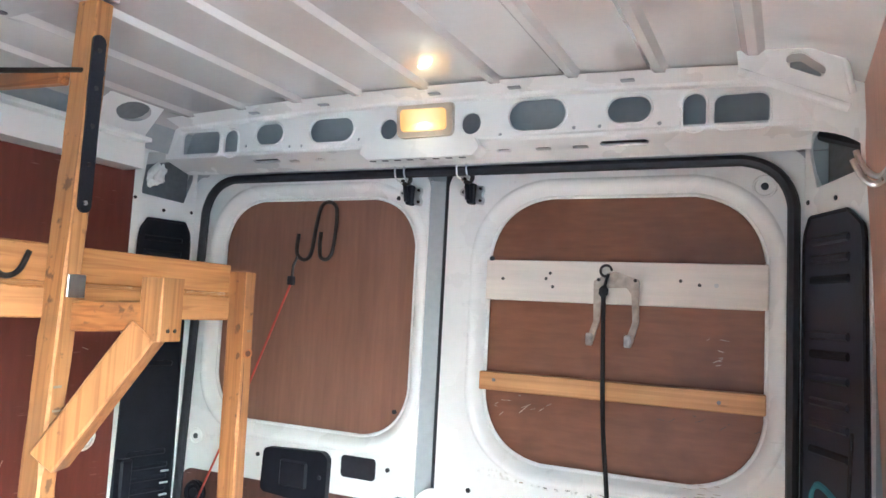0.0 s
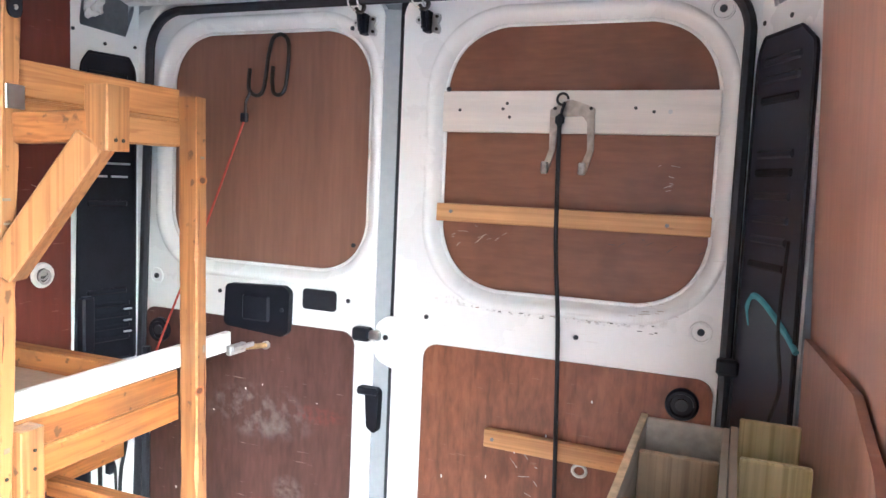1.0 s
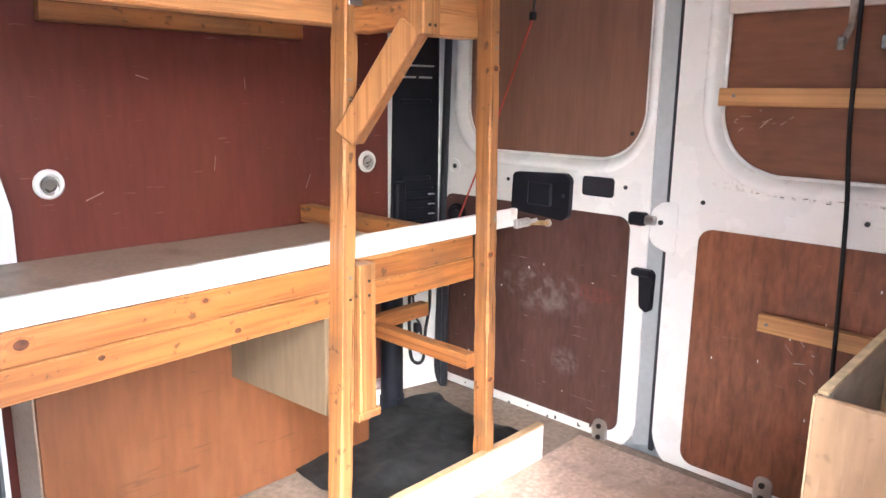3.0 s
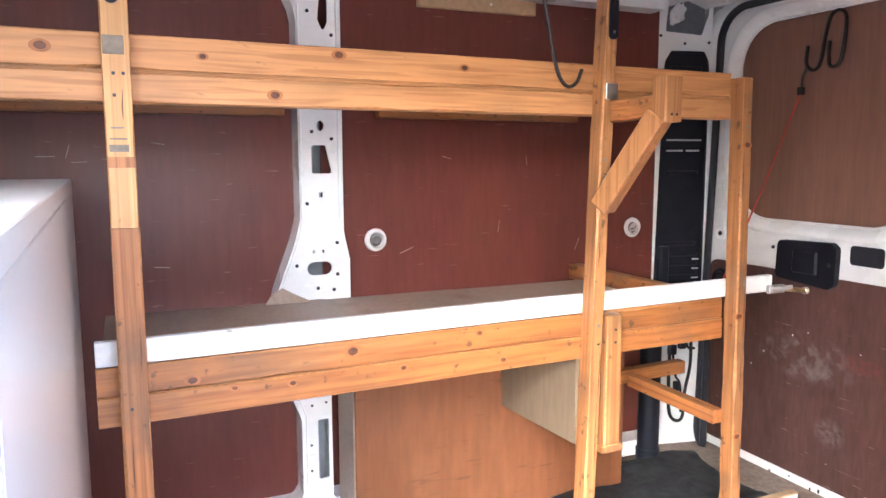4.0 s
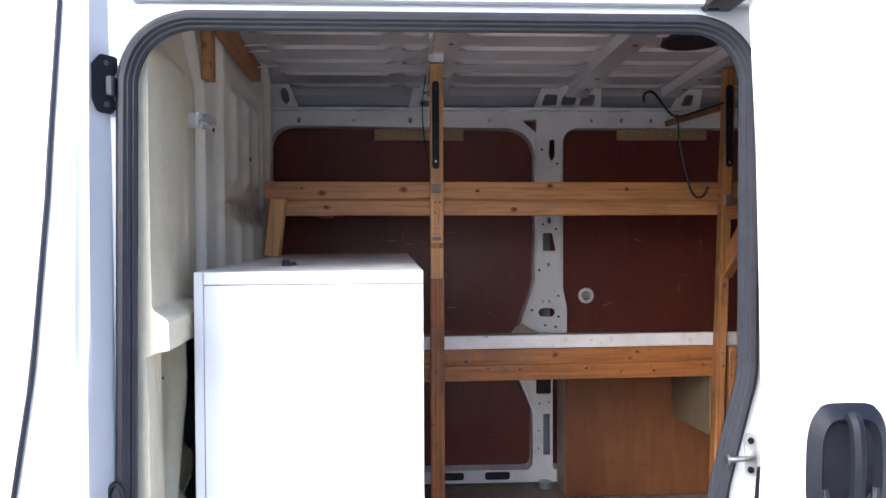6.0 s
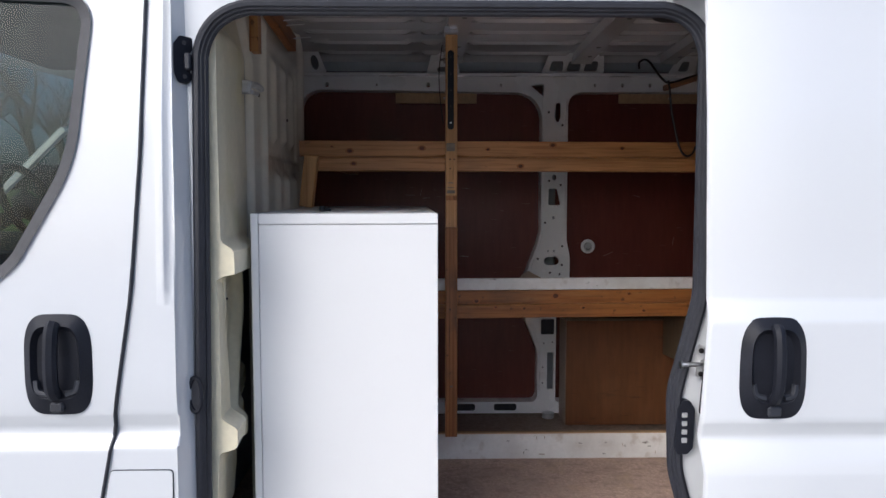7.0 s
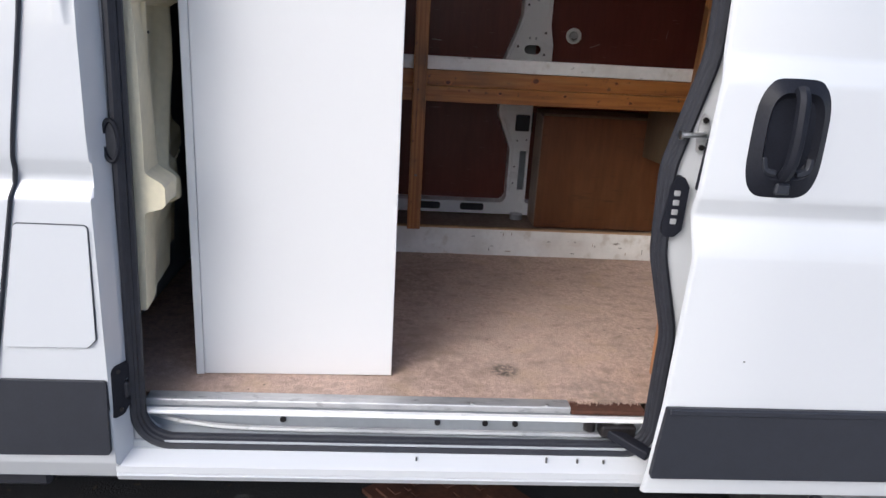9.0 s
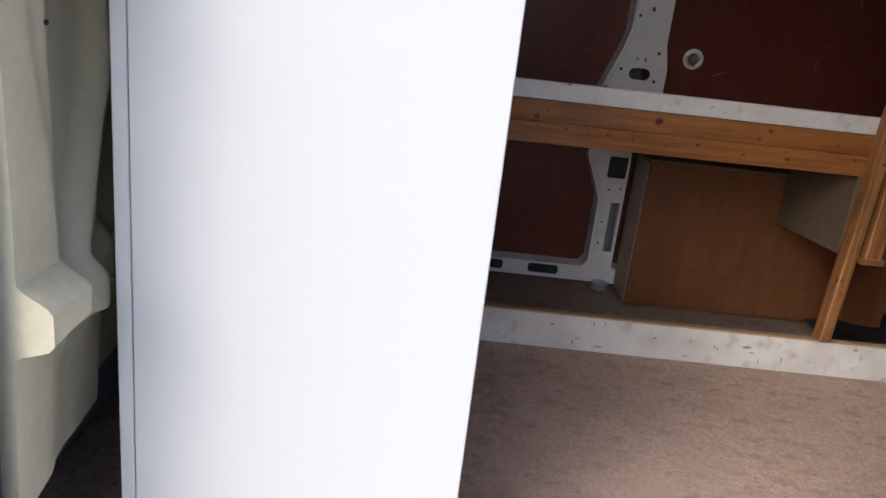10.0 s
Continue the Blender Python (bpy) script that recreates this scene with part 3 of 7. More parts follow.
cover = thing("manhole_cover", "rusty square iron inspection cover set in dark tarmac beside the van", "manhole cover")
CV = pose(0.56, 1.27, -0.524, 0, 0, 38)
part("cover_plate", box(-0.22, 0.22, -0.16, 0.16, -0.02, 0.012, 0.003, None, CV), RUST, cover)
part("cover_frame", box(-0.25, 0.25, -0.19, 0.19, -0.02, 0.006, 0.003, None, CV), RUST, cover)
for i in range(6):
    for k in range(4):
        if (i, k) in ((1, 1), (4, 2)):
            continue
        part("cover_stud", box(-0.195 + 0.068 * i, -0.155 + 0.068 * i, -0.135 + 0.072 * k, -0.115 + 0.072 * k + (0.018 if i % 2 else 0.0), 0.0125, 0.0175, 0.001, None, CV), RUST, cover)
for i in range(9):
    part("lettering_bar", box(-0.17 + 0.036 * i, -0.148 + 0.036 * i, -0.092, -0.080, 0.0125, 0.016, 0.001, None, CV), RUST, cover)
rnd = random.Random(17)
flakes = bmesh.new()
for k in range(420):
    c = Vector((rnd.uniform(-0.2, 1.15), rnd.uniform(-0.6, 2.6), -0.526 + rnd.random() * 0.004))
    a, r = rnd.random() * math.tau, rnd.uniform(0.004, 0.016)
    tip = [c + Vector((math.cos(a + q) * r * w, math.sin(a + q) * r * w, rnd.uniform(0, 0.006))) for q, w in ((0, 1.2), (1.3, 0.6), (3.1, 1.1), (4.6, 0.55))]
    flakes.faces.new([flakes.verts.new(p) for p in tip])
tagged(part("leaf_litter", flakes, LITTER), "dead leaves and grit scattered on the tarmac beside the van", "litter", kind="stuff")

# ---------------------------------------------------------------- load floor
floor = solid("floor", box(-0.93, 0.815, 0.30, 3.03, -0.05, -0.006, 0.002), FLOORPLY, "stained brown plywood load floor", "floor", kind="structure")
carpet_bm = grid(span(-0.235, 0.850, 28), span(0.34, 2.98, 60), lambda x, y: (x, y, 0.0025 * noise.noise((x * 5, y * 5, 0)) - (0.0015 if x > 0.84 else 0)))
solid("carpet", carpet_bm, CARPET, "worn beige carpet laid over the load floor, stained dark in patches", "carpet", smooth=True)
rnd = random.Random(5)
fray = bmesh.new()
for k in range(190):
    y = 1.46 + rnd.random() * 0.16
    x = 0.845 + rnd.random() * 0.012
    a = Vector((x, y, 0.002))
    b = a + Vector((rnd.uniform(0.003, 0.017), rnd.uniform(-0.016, 0.016), rnd.uniform(-0.003, 0.005)))
    tube((a, (a + b) / 2 + Vector((0, 0, 0.004)), b), 0.0008, 4, bm=fray)
tagged(part("frayed_edge", fray, CARPET, bpy.data.objects["carpet"]), "loose frayed carpet threads", kind="stuff")

# ---------------------------------------------------------------- sliding door opening: sill, frame, seal
OPEN = [(0.497, -0.074), (1.630, -0.074), (1.634, 0.22), (1.586, 0.40), (1.580, 0.58), (1.636, 0.80), (1.636, 1.440), (0.518, 1.440)]
OPEN_R = [0.07, 0.06, 0.16, 0.14, 0.14, 0.20, 0.10, 0.11]
hole = rounded(OPEN, OPEN_R, 10)


def grown(loop, d):
    n = len(loop)
    out = []
    for i in range(n):
        t = (loop[(i + 1) % n] - loop[i - 1]).normalized()
        out.append(loop[i] + Vector((t.y, -t.x)) * d)
    return out


frame_out = rounded([(0.464, -0.100), (1.80, -0.100), (1.80, 1.476), (0.464, 1.476)], 0.01, 2)
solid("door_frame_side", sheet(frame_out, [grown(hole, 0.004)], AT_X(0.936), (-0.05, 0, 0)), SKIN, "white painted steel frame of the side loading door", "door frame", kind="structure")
seal = thing("door_seal", "black rubber weather seal round the side door opening", "door seal")
part("outer_lip", tube([(0.940, p.x, p.y) for p in grown(hole, 0.005)], 0.0105, 8, True), RUBBER, seal, smooth=True)
part("inner_lip", tube([(0.928, p.x, p.y) for p in grown(hole, -0.009)], 0.009, 8, True), RUBBER, seal, smooth=True)

part("web", tube([(0.936, p.x, p.y) for p in grown(hole, -0.002)], 0.0085, 8, True), RUBBER, seal, smooth=True)
sill = thing("door_sill", "white steel sill with a sliding door track and scuffs", "door sill", kind="structure")
part("threshold_strip", box(0.850, 0.889, 0.50, 1.455, -0.012, 0.004, 0.002), ALU, sill, "dull riveted aluminium threshold strip")
part("bare_edge", box(0.846, 0.892, 1.456, 1.63, -0.012, -0.002, 0.001), RUST, sill, "rust-brown bare floor edge")
part("track_lip", box(0.903, 0.922, 0.48, 1.64, -0.016, -0.006, 0.003), WHITE, sill)
part("track_wall", box(0.862, 0.880, 0.48, 1.64, -0.075, -0.014, 0.002), GREY, sill)
part("track_floor", box(0.862, 0.945, 0.48, 1.64, -0.095, -0.066, 0.002), GREY, sill)
rail_pts = smooth_path([(0.872, 0.50, -0.040), (0.893, 0.60, -0.050), (0.906, 0.75, -0.054), (0.908, 1.2, -0.054), (0.908, 1.62, -0.054)], 8)
part("guide_rail", tube(rail_pts, 0.006, 6), ALU, sill, smooth=True)
prof = [(0.932, -0.082), (0.950, -0.084), (0.976, -0.099), (0.985, -0.105), (0.985, -0.121), (0.980, -0.124), (0.985, -0.128), (0.978, -0.142), (0.90, -0.142)]
part("outer_sill", grid(span(0.464, 1.85, 12), range(len(prof)), lambda y, k: (prof[k][0], y, prof[k][1])), SKIN, sill)
for y in (0.66, 0.932, 1.228, 1.40):
    part("rivet", disc((0.880, y, 0.005), (0, 0, 1), 0.005, 0.004, 10), STEEL, sill)
for y in (0.80, 1.15, 1.26, 1.33):
    part("track_bolt", disc((0.882, y, -0.045), (1, 0, 0), 0.007, 0.006, 10), DARKSTEEL, sill)
for y, z in ((1.39, -0.086), (1.46, -0.088), (1.52, -0.09), (1.10, -0.09)):
    part("scuff", box(0.962, 0.9655, y, y + 0.004, z - 0.012, z + 0.006, 0, None, None), MARK, sill)
roller = thing("door_roller_arm", "black greasy roller arm of the sliding door in its track", "door roller")
part("arm", beam((0.905, 1.53, -0.035), (0.985, 1.615, -0.055), 0.03, 0.02), BLACK, roller)
part("roller", disc((0.898, 1.50, -0.035), (0, 0, 1), 0.014, 0.02, 14), DARKSTEEL, roller)
part("bolt", disc((0.905, 1.56, -0.018), (0, 0, 1), 0.012, 0.012, 8), STEEL, roller)
part("bracket", box(0.89, 0.93, 1.52, 1.60, -0.05, -0.02, 0.004), DARKSTEEL, roller)

# fittings on the frame pillars
conn = thing("contact_block", "black plastic electrical contact block on the rear door pillar", "contact block")
part("housing", sheet(rounded([(1.582, 0.440), (1.606, 0.440), (1.619, 0.455), (1.622, 0.545), (1.610, 0.565), (1.594, 0.566), (1.583, 0.545), (1.577, 0.455)], 0.008, 3), [], AT_X(0.953), (-0.02, 0, 0)), BLACK, conn)
for k in range(4):
    z = 0.468 + 0.0195 * k
    part("contact_pad", box(0.949, 0.957, 1.592, 1.604, z, z + 0.011, 0.001), ALU, conn)
latch = thing("door_striker", "zinc striker bar on the rear door pillar", "door striker")
part("plate", sheet(rounded([(1.628, 0.614), (1.642, 0.614), (1.646, 0.640), (1.646, 0.664), (1.642, 0.690), (1.630, 0.690), (1.626, 0.664), (1.626, 0.640)], 0.006, 4), [], AT_X(0.943), (-0.006, 0, 0)), ALU, latch)
part("loop", tube(smooth_path([(0.940, 1.640, 0.652), (0.962, 1.630, 0.652), (0.966, 1.606, 0.651), (0.964, 1.584, 0.650)], 5), 0.0055, 8), STEEL, latch, smooth=True)
part("loop_end", disc((0.964, 1.584, 0.650), (0, 1, 0), 0.009, 0.005, 14), STEEL, latch)
for z in (0.624, 0.678):
    part("screw", disc((0.945, 1.636, z), (1, 0, 0), 0.006, 0.004, 8), DARKSTEEL, latch)
for z0, z1, yo, nm in ((1.272, 1.372, 0.010, "upper"), (0.010, 0.126, 0.0, "lower")):
    h = thing("door_catch", f"black plastic {nm} door catch on the front door pillar", "door catch", "door catches")
    zc = (z0 + z1) / 2
    out = rounded([(0.470 + yo, z0), (0.484 + yo, z0), (0.494 + yo, zc - 0.034), (0.487 + yo, zc - 0.024), (0.487 + yo, zc + 0.016), (0.496 + yo, zc + 0.03), (0.492 + yo, z1), (0.474 + yo, z1), (0.465 + yo, zc + 0.03), (0.465 + yo, zc - 0.03)], 0.005, 3)
    slope = lambda a, b: (0.994 - 1.6 * (a - 0.466), a, b)
    part("body", sheet(out, [], slope, (-0.03, -0.006, 0)), BLACK, h)
    part("socket", box(0.945, 0.962, 0.480 + yo, 0.494 + yo, zc - 0.022, zc + 0.014, 0.003), RUBBER, h)
    for z in (z0 + 0.014, z1 - 0.014):
        part("screw", disc(slope(0.480 + yo, z), (1, 0.6, 0), 0.005, 0.004, 8), DARKSTEEL, h)
gr = thing("door_grommet", "oval black rubber grommet in the front door pillar", "grommet")
part("rim", tube([(0.952, 0.495 + 0.015 * math.cos(k * math.tau / 18), 0.585 + 0.039 * math.sin(k * math.tau / 18)) for k in range(18)], 0.005, 6, True), BLACK, gr, smooth=True)
part("recess", sheet(oval(0.495, 0.585, 0.014, 0.037), [], AT_X(0.951), (-0.008, 0, 0)), RUBBER, gr)

# ---------------------------------------------------------------- outer bodywork
BODY = [(-0.145, -0.02), (-0.09, 0.006), (0.12, 0.010), (0.44, 0.012), (0.468, 0.012), (0.476, 0.0118), (0.482, 0.010), (0.500, -0.005), (0.506, -0.0085), (0.514, -0.0098), (0.521, -0.0095),
        (0.527, -0.007), (0.548, 0.002), (0.556, 0.0045), (0.566, 0.0052), (0.60, 0.008), (0.79, 0.007), (1.2, -0.012), (1.55, -0.05)]


def bodyside(z):
    """How far the side stands proud of its base plane at a height."""
    pts = BODY
    for (a, u), (b, v) in zip(pts, pts[1:]):
        if z <= b:
            s = max(0, (z - a) / (b - a))
            return u + (v - u) * s
    return -0.05


ZS = sorted(set([z for z in span(-0.142, 1.52, 40) if not 0.45 < z < 0.58] + [z for z, _ in BODY if -0.1 < z < 1.5]))
GAP = [(-0.142, 0.10), (-0.118, 0.165), (-0.095, 0.205), (-0.07, 0.228), (0.10, 0.250), (0.47, 0.324), (0.55, 0.334), (0.82, 0.377), (1.15, 0.402), (1.52, 0.412)]
def gap_y(z):
    for (a, u), (b, v) in zip(GAP, GAP[1:]):
        if z <= b:
            return u + (v - u) * (z - a) / (b - a)
    return GAP[-1][1]


# pillar between cab door and opening, with its raised vertical bead
def pillar_x(y, z):
    bead = 0.010 * math.exp(-((y - 0.446) / 0.008) ** 2) if z > 0.80 else 0.0
    edge = -0.045 * max(0, min(1, (y - 0.470) / 0.020))
    return 0.985 + bodyside(z) * (1 if y < 0.470 else 0.3) + bead + edge


def pillar_point(y, z):
    g = gap_y(z)
    if y < 0.43:
        y = g + (y - 0.06) / 0.37 * (0.43 - g)
    return (pillar_x(y, z), y, z)


pillar = solid("side_panel_front", grid(sorted(set(span(0.06, 0.470, 22) + [0.444, 0.448, 0.452, 0.456, 0.46, 0.464, 0.467, 0.470, 0.473, 0.477, 0.484, 0.490])), ZS, lambda y, z: pillar_point(y, z)), SKIN,
               "white painted steel pillar panel behind the cab door", "van panel", kind="structure", smooth=True)
part("lower_cladding", sheet(rounded([(0.237, -0.068), (0.462, -0.066), (0.466, 0.104), (0.255, 0.104)], 0.006, 3), [], AT_X(1.004), (-0.012, 0, 0)), TRIM, pillar, "grey-black plastic side cladding")
flap = part("fuel_flap", sheet(rounded([(0.274, 0.176), (0.437, 0.178), (0.453, 0.195), (0.457, 0.430), (0.323, 0.430)], [0.008, 0.004, 0.004, 0.008, 0.008], 4), [], AT_X(1.001), (-0.012, 0, 0)), SKIN, pillar, "white fuel filler flap with a dark gap")
part("flap_gap", sheet(grown(rounded([(0.274, 0.176), (0.437, 0.178), (0.453, 0.195), (0.457, 0.430), (0.323, 0.430)], [0.008, 0.004, 0.004, 0.008, 0.008], 4), 0.0018), [], AT_X(0.9985), (-0.010, 0, 0)), TRIM, pillar)

# cab door with window
cab_door = thing("door_cab", "white cab door with a black handle and dark tinted window", "van door", kind="structure")
win = rounded([(-0.9, 0.80), (0.105, 0.828), (0.262, 1.10), (0.300, 1.46), (-0.7, 1.50)], [0.05, 0.14, 0.3, 0.06, 0.05], 8)
bm = bmesh.new()
# skin below the window line, as a sculpted grid, and a plain frame above it
low = [z for z in ZS if z < 0.72] + [0.72]
grid(span(0, 1, 16), low, lambda s, z: (0.992 + bodyside(z), -1.1 + (gap_y(z) - 0.004 + 1.1) * s, z), bm)
upper = [Vector((-1.1, 0.72))] + [Vector((gap_y(z) - 0.004, z)) for z in span(0.72, 1.52, 11)] + [Vector((-1.1, 1.52))]
winu = win
sheet(upper, [winu], lambda a, b: (0.992 + bodyside(b), a, b), (-0.03, 0, 0), bm)
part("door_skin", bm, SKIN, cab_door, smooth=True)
part("window_seal", ring(grown(win, 0.004), grown(win, -0.021), lambda a, b: (0.998 + bodyside(b), a, b), lambda a, b: (0.990 + bodyside(b), a, b)), RUBBER, cab_door)
pane = part("pane", sheet(win, [], lambda a, b: (0.982 + bodyside(b), a, b), (-0.004, 0, 0)), GLASS, cab_door, "dark tinted window pane")
pane.visible_shadow = False
part("door_cladding", sheet(rounded([(-1.1, -0.070), (0.222, -0.070), (0.242, 0.104), (-1.1, 0.104)], 0.006, 3), [], AT_X(1.007), (-0.012, 0, 0)), TRIM, cab_door, "grey-black plastic side cladding")
part("shut_line", tube([(0.988 + bodyside(z), gap_y(z) - 0.0015, z) for z in span(-0.135, 1.5, 60)], 0.0045, 6), RUBBER, cab_door)


def outer_handle(x, y0, y1, z0, z1, parent, tilt=0.0):
    """Recessed pull handle: dished escutcheon, grip bar, two finger ledges."""
    yc, zc, w, h = (y0 + y1) / 2, (z0 + z1) / 2, (y1 - y0) / 2, (z1 - z0) / 2
    sk = lambda a, b: Vector((yc + a * w, zc + b * h))
    def barrel(k):
        a = k * math.tau / 40
        c, q = math.cos(a), math.sin(a)
        u = math.copysign(abs(c) ** 0.40, c) * (1.0 - 0.02 * q - 0.10 * q * q)
        return sk(u, math.copysign(abs(q) ** 0.55, q))
    out = [barrel(k) for k in range(40)]
    inn = [Vector((yc, zc + 0.06 * h)) + (p - Vector((yc, zc))) * 0.72 for p in out]
    h_ob = part("handle", ring(out, inn, lambda a, b: (x, a, b), lambda a, b: (x + 0.016, a, b)), BLACK, parent, "black textured plastic recessed door handle", smooth=True)
    deep = [Vector((yc, zc + 0.08 * h)) + (p - Vector((yc, zc))) * 0.60 for p in out]
    bm = ring(inn, deep, lambda a, b: (x + 0.016, a, b), lambda a, b: (x + 0.003, a, b))
    bm.faces.new([bm.verts.new((x + 0.003, p.x, p.y)) for p in deep])
    part("recess", bm, BLACK, h_ob, smooth=True)
    grip = [(x + 0.014, yc, zc + 0.82 * h), (x + 0.027, yc, zc + 0.66 * h), (x + 0.034, yc - 0.01 * w, zc + 0.1 * h), (x + 0.029, yc - 0.02 * w, zc - 0.38 * h), (x + 0.014, yc - 0.02 * w, zc - 0.60 * h)]
    part("grip", tube(smooth_path(grip, 5), 0.0150, 8, flat=0.8), BLACK, h_ob, smooth=True)
    for s in (-1, 1):
        part("finger_ledge", tube(smooth_path([(x + 0.008, yc + s * 0.62 * w, zc - 0.30 * h), (x + 0.012, yc + s * 0.55 * w, zc - 0.50 * h), (x + 0.012, yc + s * 0.28 * w, zc - 0.56 * h)], 4), 0.007, 6), TRIM, h_ob, smooth=True)
    part("lock_cover", box(x + 0.004, x + 0.018, yc - 0.2 * w, yc + 0.2 * w, zc - 0.92 * h, zc - 0.72 * h, 0.004), TRIM, h_ob)
    return h_ob


outer_handle(1.000, 0.146, 0.292, 0.556, 0.776, cab_door)

# slid-back side door
def along(pts, z):
    """Piecewise linear through (z, value) pairs."""
    for (a, u), (b, w) in zip(pts, pts[1:]):
        if z <= b:
            return u + (w - u) * max(0, (z - a) / (b - a))
    return pts[-1][1]


SLIDE_X = [(-0.106, -0.010), (-0.055, 0.0), (0.11, 0.004), (0.420, 0.009), (0.432, 0.009), (0.438, 0.0085), (0.498, -0.0075), (0.504, -0.0105), (0.512, -0.011), (0.518, -0.0105), (0.543, 0.003),
           (0.550, 0.0055), (0.562, 0.006), (0.756, 0.007), (0.764, 0.0068), (0.770, 0.005), (0.802, -0.0062), (0.808, -0.0085), (0.816, -0.009), (0.826, -0.0094), (1.2, -0.022), (1.52, -0.05)]
SLIDE_Y = [(-0.106, 1.584), (0.11, 1.598), (0.43, 1.606), (0.54, 1.595), (0.80, 1.609), (1.52, 1.602)]
SIDE_Z = sorted(set([z for z in span(-0.106, 1.52, 28) if not (0.40 < z < 0.58 or 0.74 < z < 0.84)] + [z for z, _ in SLIDE_X]))
slide_x = lambda y, z: 1.058 + along(SLIDE_X, z)
side_door = thing("door_sliding", "white sliding side door, slid fully back, with a black handle", "van door", kind="structure")


def slide_point(u, z):
    """u from 0 at the leading edge to 1 at the trailing edge; the first steps turn the folded edge."""
    e = along(SLIDE_Y, z)
    if u < 0.02:
        return (slide_x(0, z) - 0.010 * (1 - u / 0.02) ** 2, e + 0.008 * (u / 0.02) - 0.001, z)
    return (slide_x(0, z), e + 0.007 + (2.82 - e) * (u - 0.02) / 0.98, z)


bm = grid([0, 0.005, 0.01, 0.02, 0.2, 0.4, 0.7, 1], SIDE_Z, slide_point)
grid([0, 1], SIDE_Z, lambda k, z: (slide_x(0, z) - 0.010 - 0.04 * k, along(SLIDE_Y, z) - 0.001 + 0.035 * k, z), bm)
grid([0, 1], [1.590, 2.82], lambda k, y: (slide_x(y, -0.106) - 0.05 * k, y + 0.03 * k, -0.106), bm)
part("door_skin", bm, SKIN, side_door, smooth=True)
part("door_back", box(1.004, 1.012, 1.635, 2.82, -0.10, 1.50, 0.002), SKIN, side_door)
part("door_cladding", sheet(rounded([(1.589, -0.055), (2.82, -0.055), (2.82, 0.112), (1.602, 0.112)], 0.004, 2), [], AT_X(1.071), (-0.014, 0, 0)), TRIM, side_door, "grey-black plastic side cladding")
part("cladding_bead", box(1.066, 1.0735, 1.606, 2.82, 0.094, 0.1115, 0.004), TRIM, side_door)
part("roof_joint", tube([(1.020, y, 1.478) for y in span(1.605, 2.82, 8)], 0.007, 6), GREY, side_door, smooth=True)
outer_handle(1.064, 1.672, 1.816, 0.556, 0.774, side_door)
part("contact_strip", sheet(rounded([(1.607, 0.552), (1.617, 0.556), (1.628, 0.590), (1.628, 0.622), (1.622, 0.628), (1.624, 0.652), (1.615, 0.652)], 0.003, 2), [], AT_X(1.012), (0.03, 0, 0)), BLACK, side_door, "black contact strip on the leading edge")
part("paint_chip", box(1.0655, 1.0662, 1.742, 1.746, 0.216, 0.219, 0), MARK, side_door)

# body behind the sliding door, roof gutter, underside
body = solid("side_panel_rear", grid(span(1.66, 3.12, 8), ZS, lambda y, z: (0.968 + bodyside(z), y, z)), SKIN, "white painted rear side panel of the van", "van panel", kind="structure", smooth=True)
part("wheel_arch_gap", box(0.90, 0.965, 1.9, 2.75, -0.134, -0.10, 0.01), RUBBER, body)
gut = thing("roof_gutter", "white roof gutter and sliding door track over the opening", "van panel", kind="structure")
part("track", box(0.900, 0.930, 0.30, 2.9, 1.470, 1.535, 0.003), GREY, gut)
part("track_ledge", tube([(0.945, y, 1.478) for y in span(0.53, 2.9, 8)], 0.010, 8), SKIN, gut, smooth=True)
part("track_ledge", tube([(0.948, y, 1.512) for y in span(0.55, 2.9, 8)], 0.012, 8), SKIN, gut, smooth=True)
part("gutter_lip", tube([(0.965, y, 1.548) for y in span(-0.3, 3.0, 12)], 0.014, 8), SKIN, gut, smooth=True)
part("roof_side", grid(span(-0.3, 3.1, 10), span(0, 1, 8), lambda y, s: (0.955 - 0.14 * s * s, y, 1.545 + 0.22 * math.sin(s * 1.4))), SKIN, gut, smooth=True)
hook = thing("track_roller", "dark upper roller bracket of the sliding door", "door roller")
part("bracket", box(0.93, 1.03, 1.545, 1.60, 1.462, 1.484, 0.004), DARKSTEEL, hook)
part("wheel", disc((0.95, 1.56, 1.475), (0, 1, 0), 0.015, 0.02, 12), BLACK, hook)
under = solid("underbody", box(-0.90, 0.90, -1.0, 3.1, -0.20, -0.135, 0.01), RUBBER, "black painted underside of the van", "van panel", kind="structure")


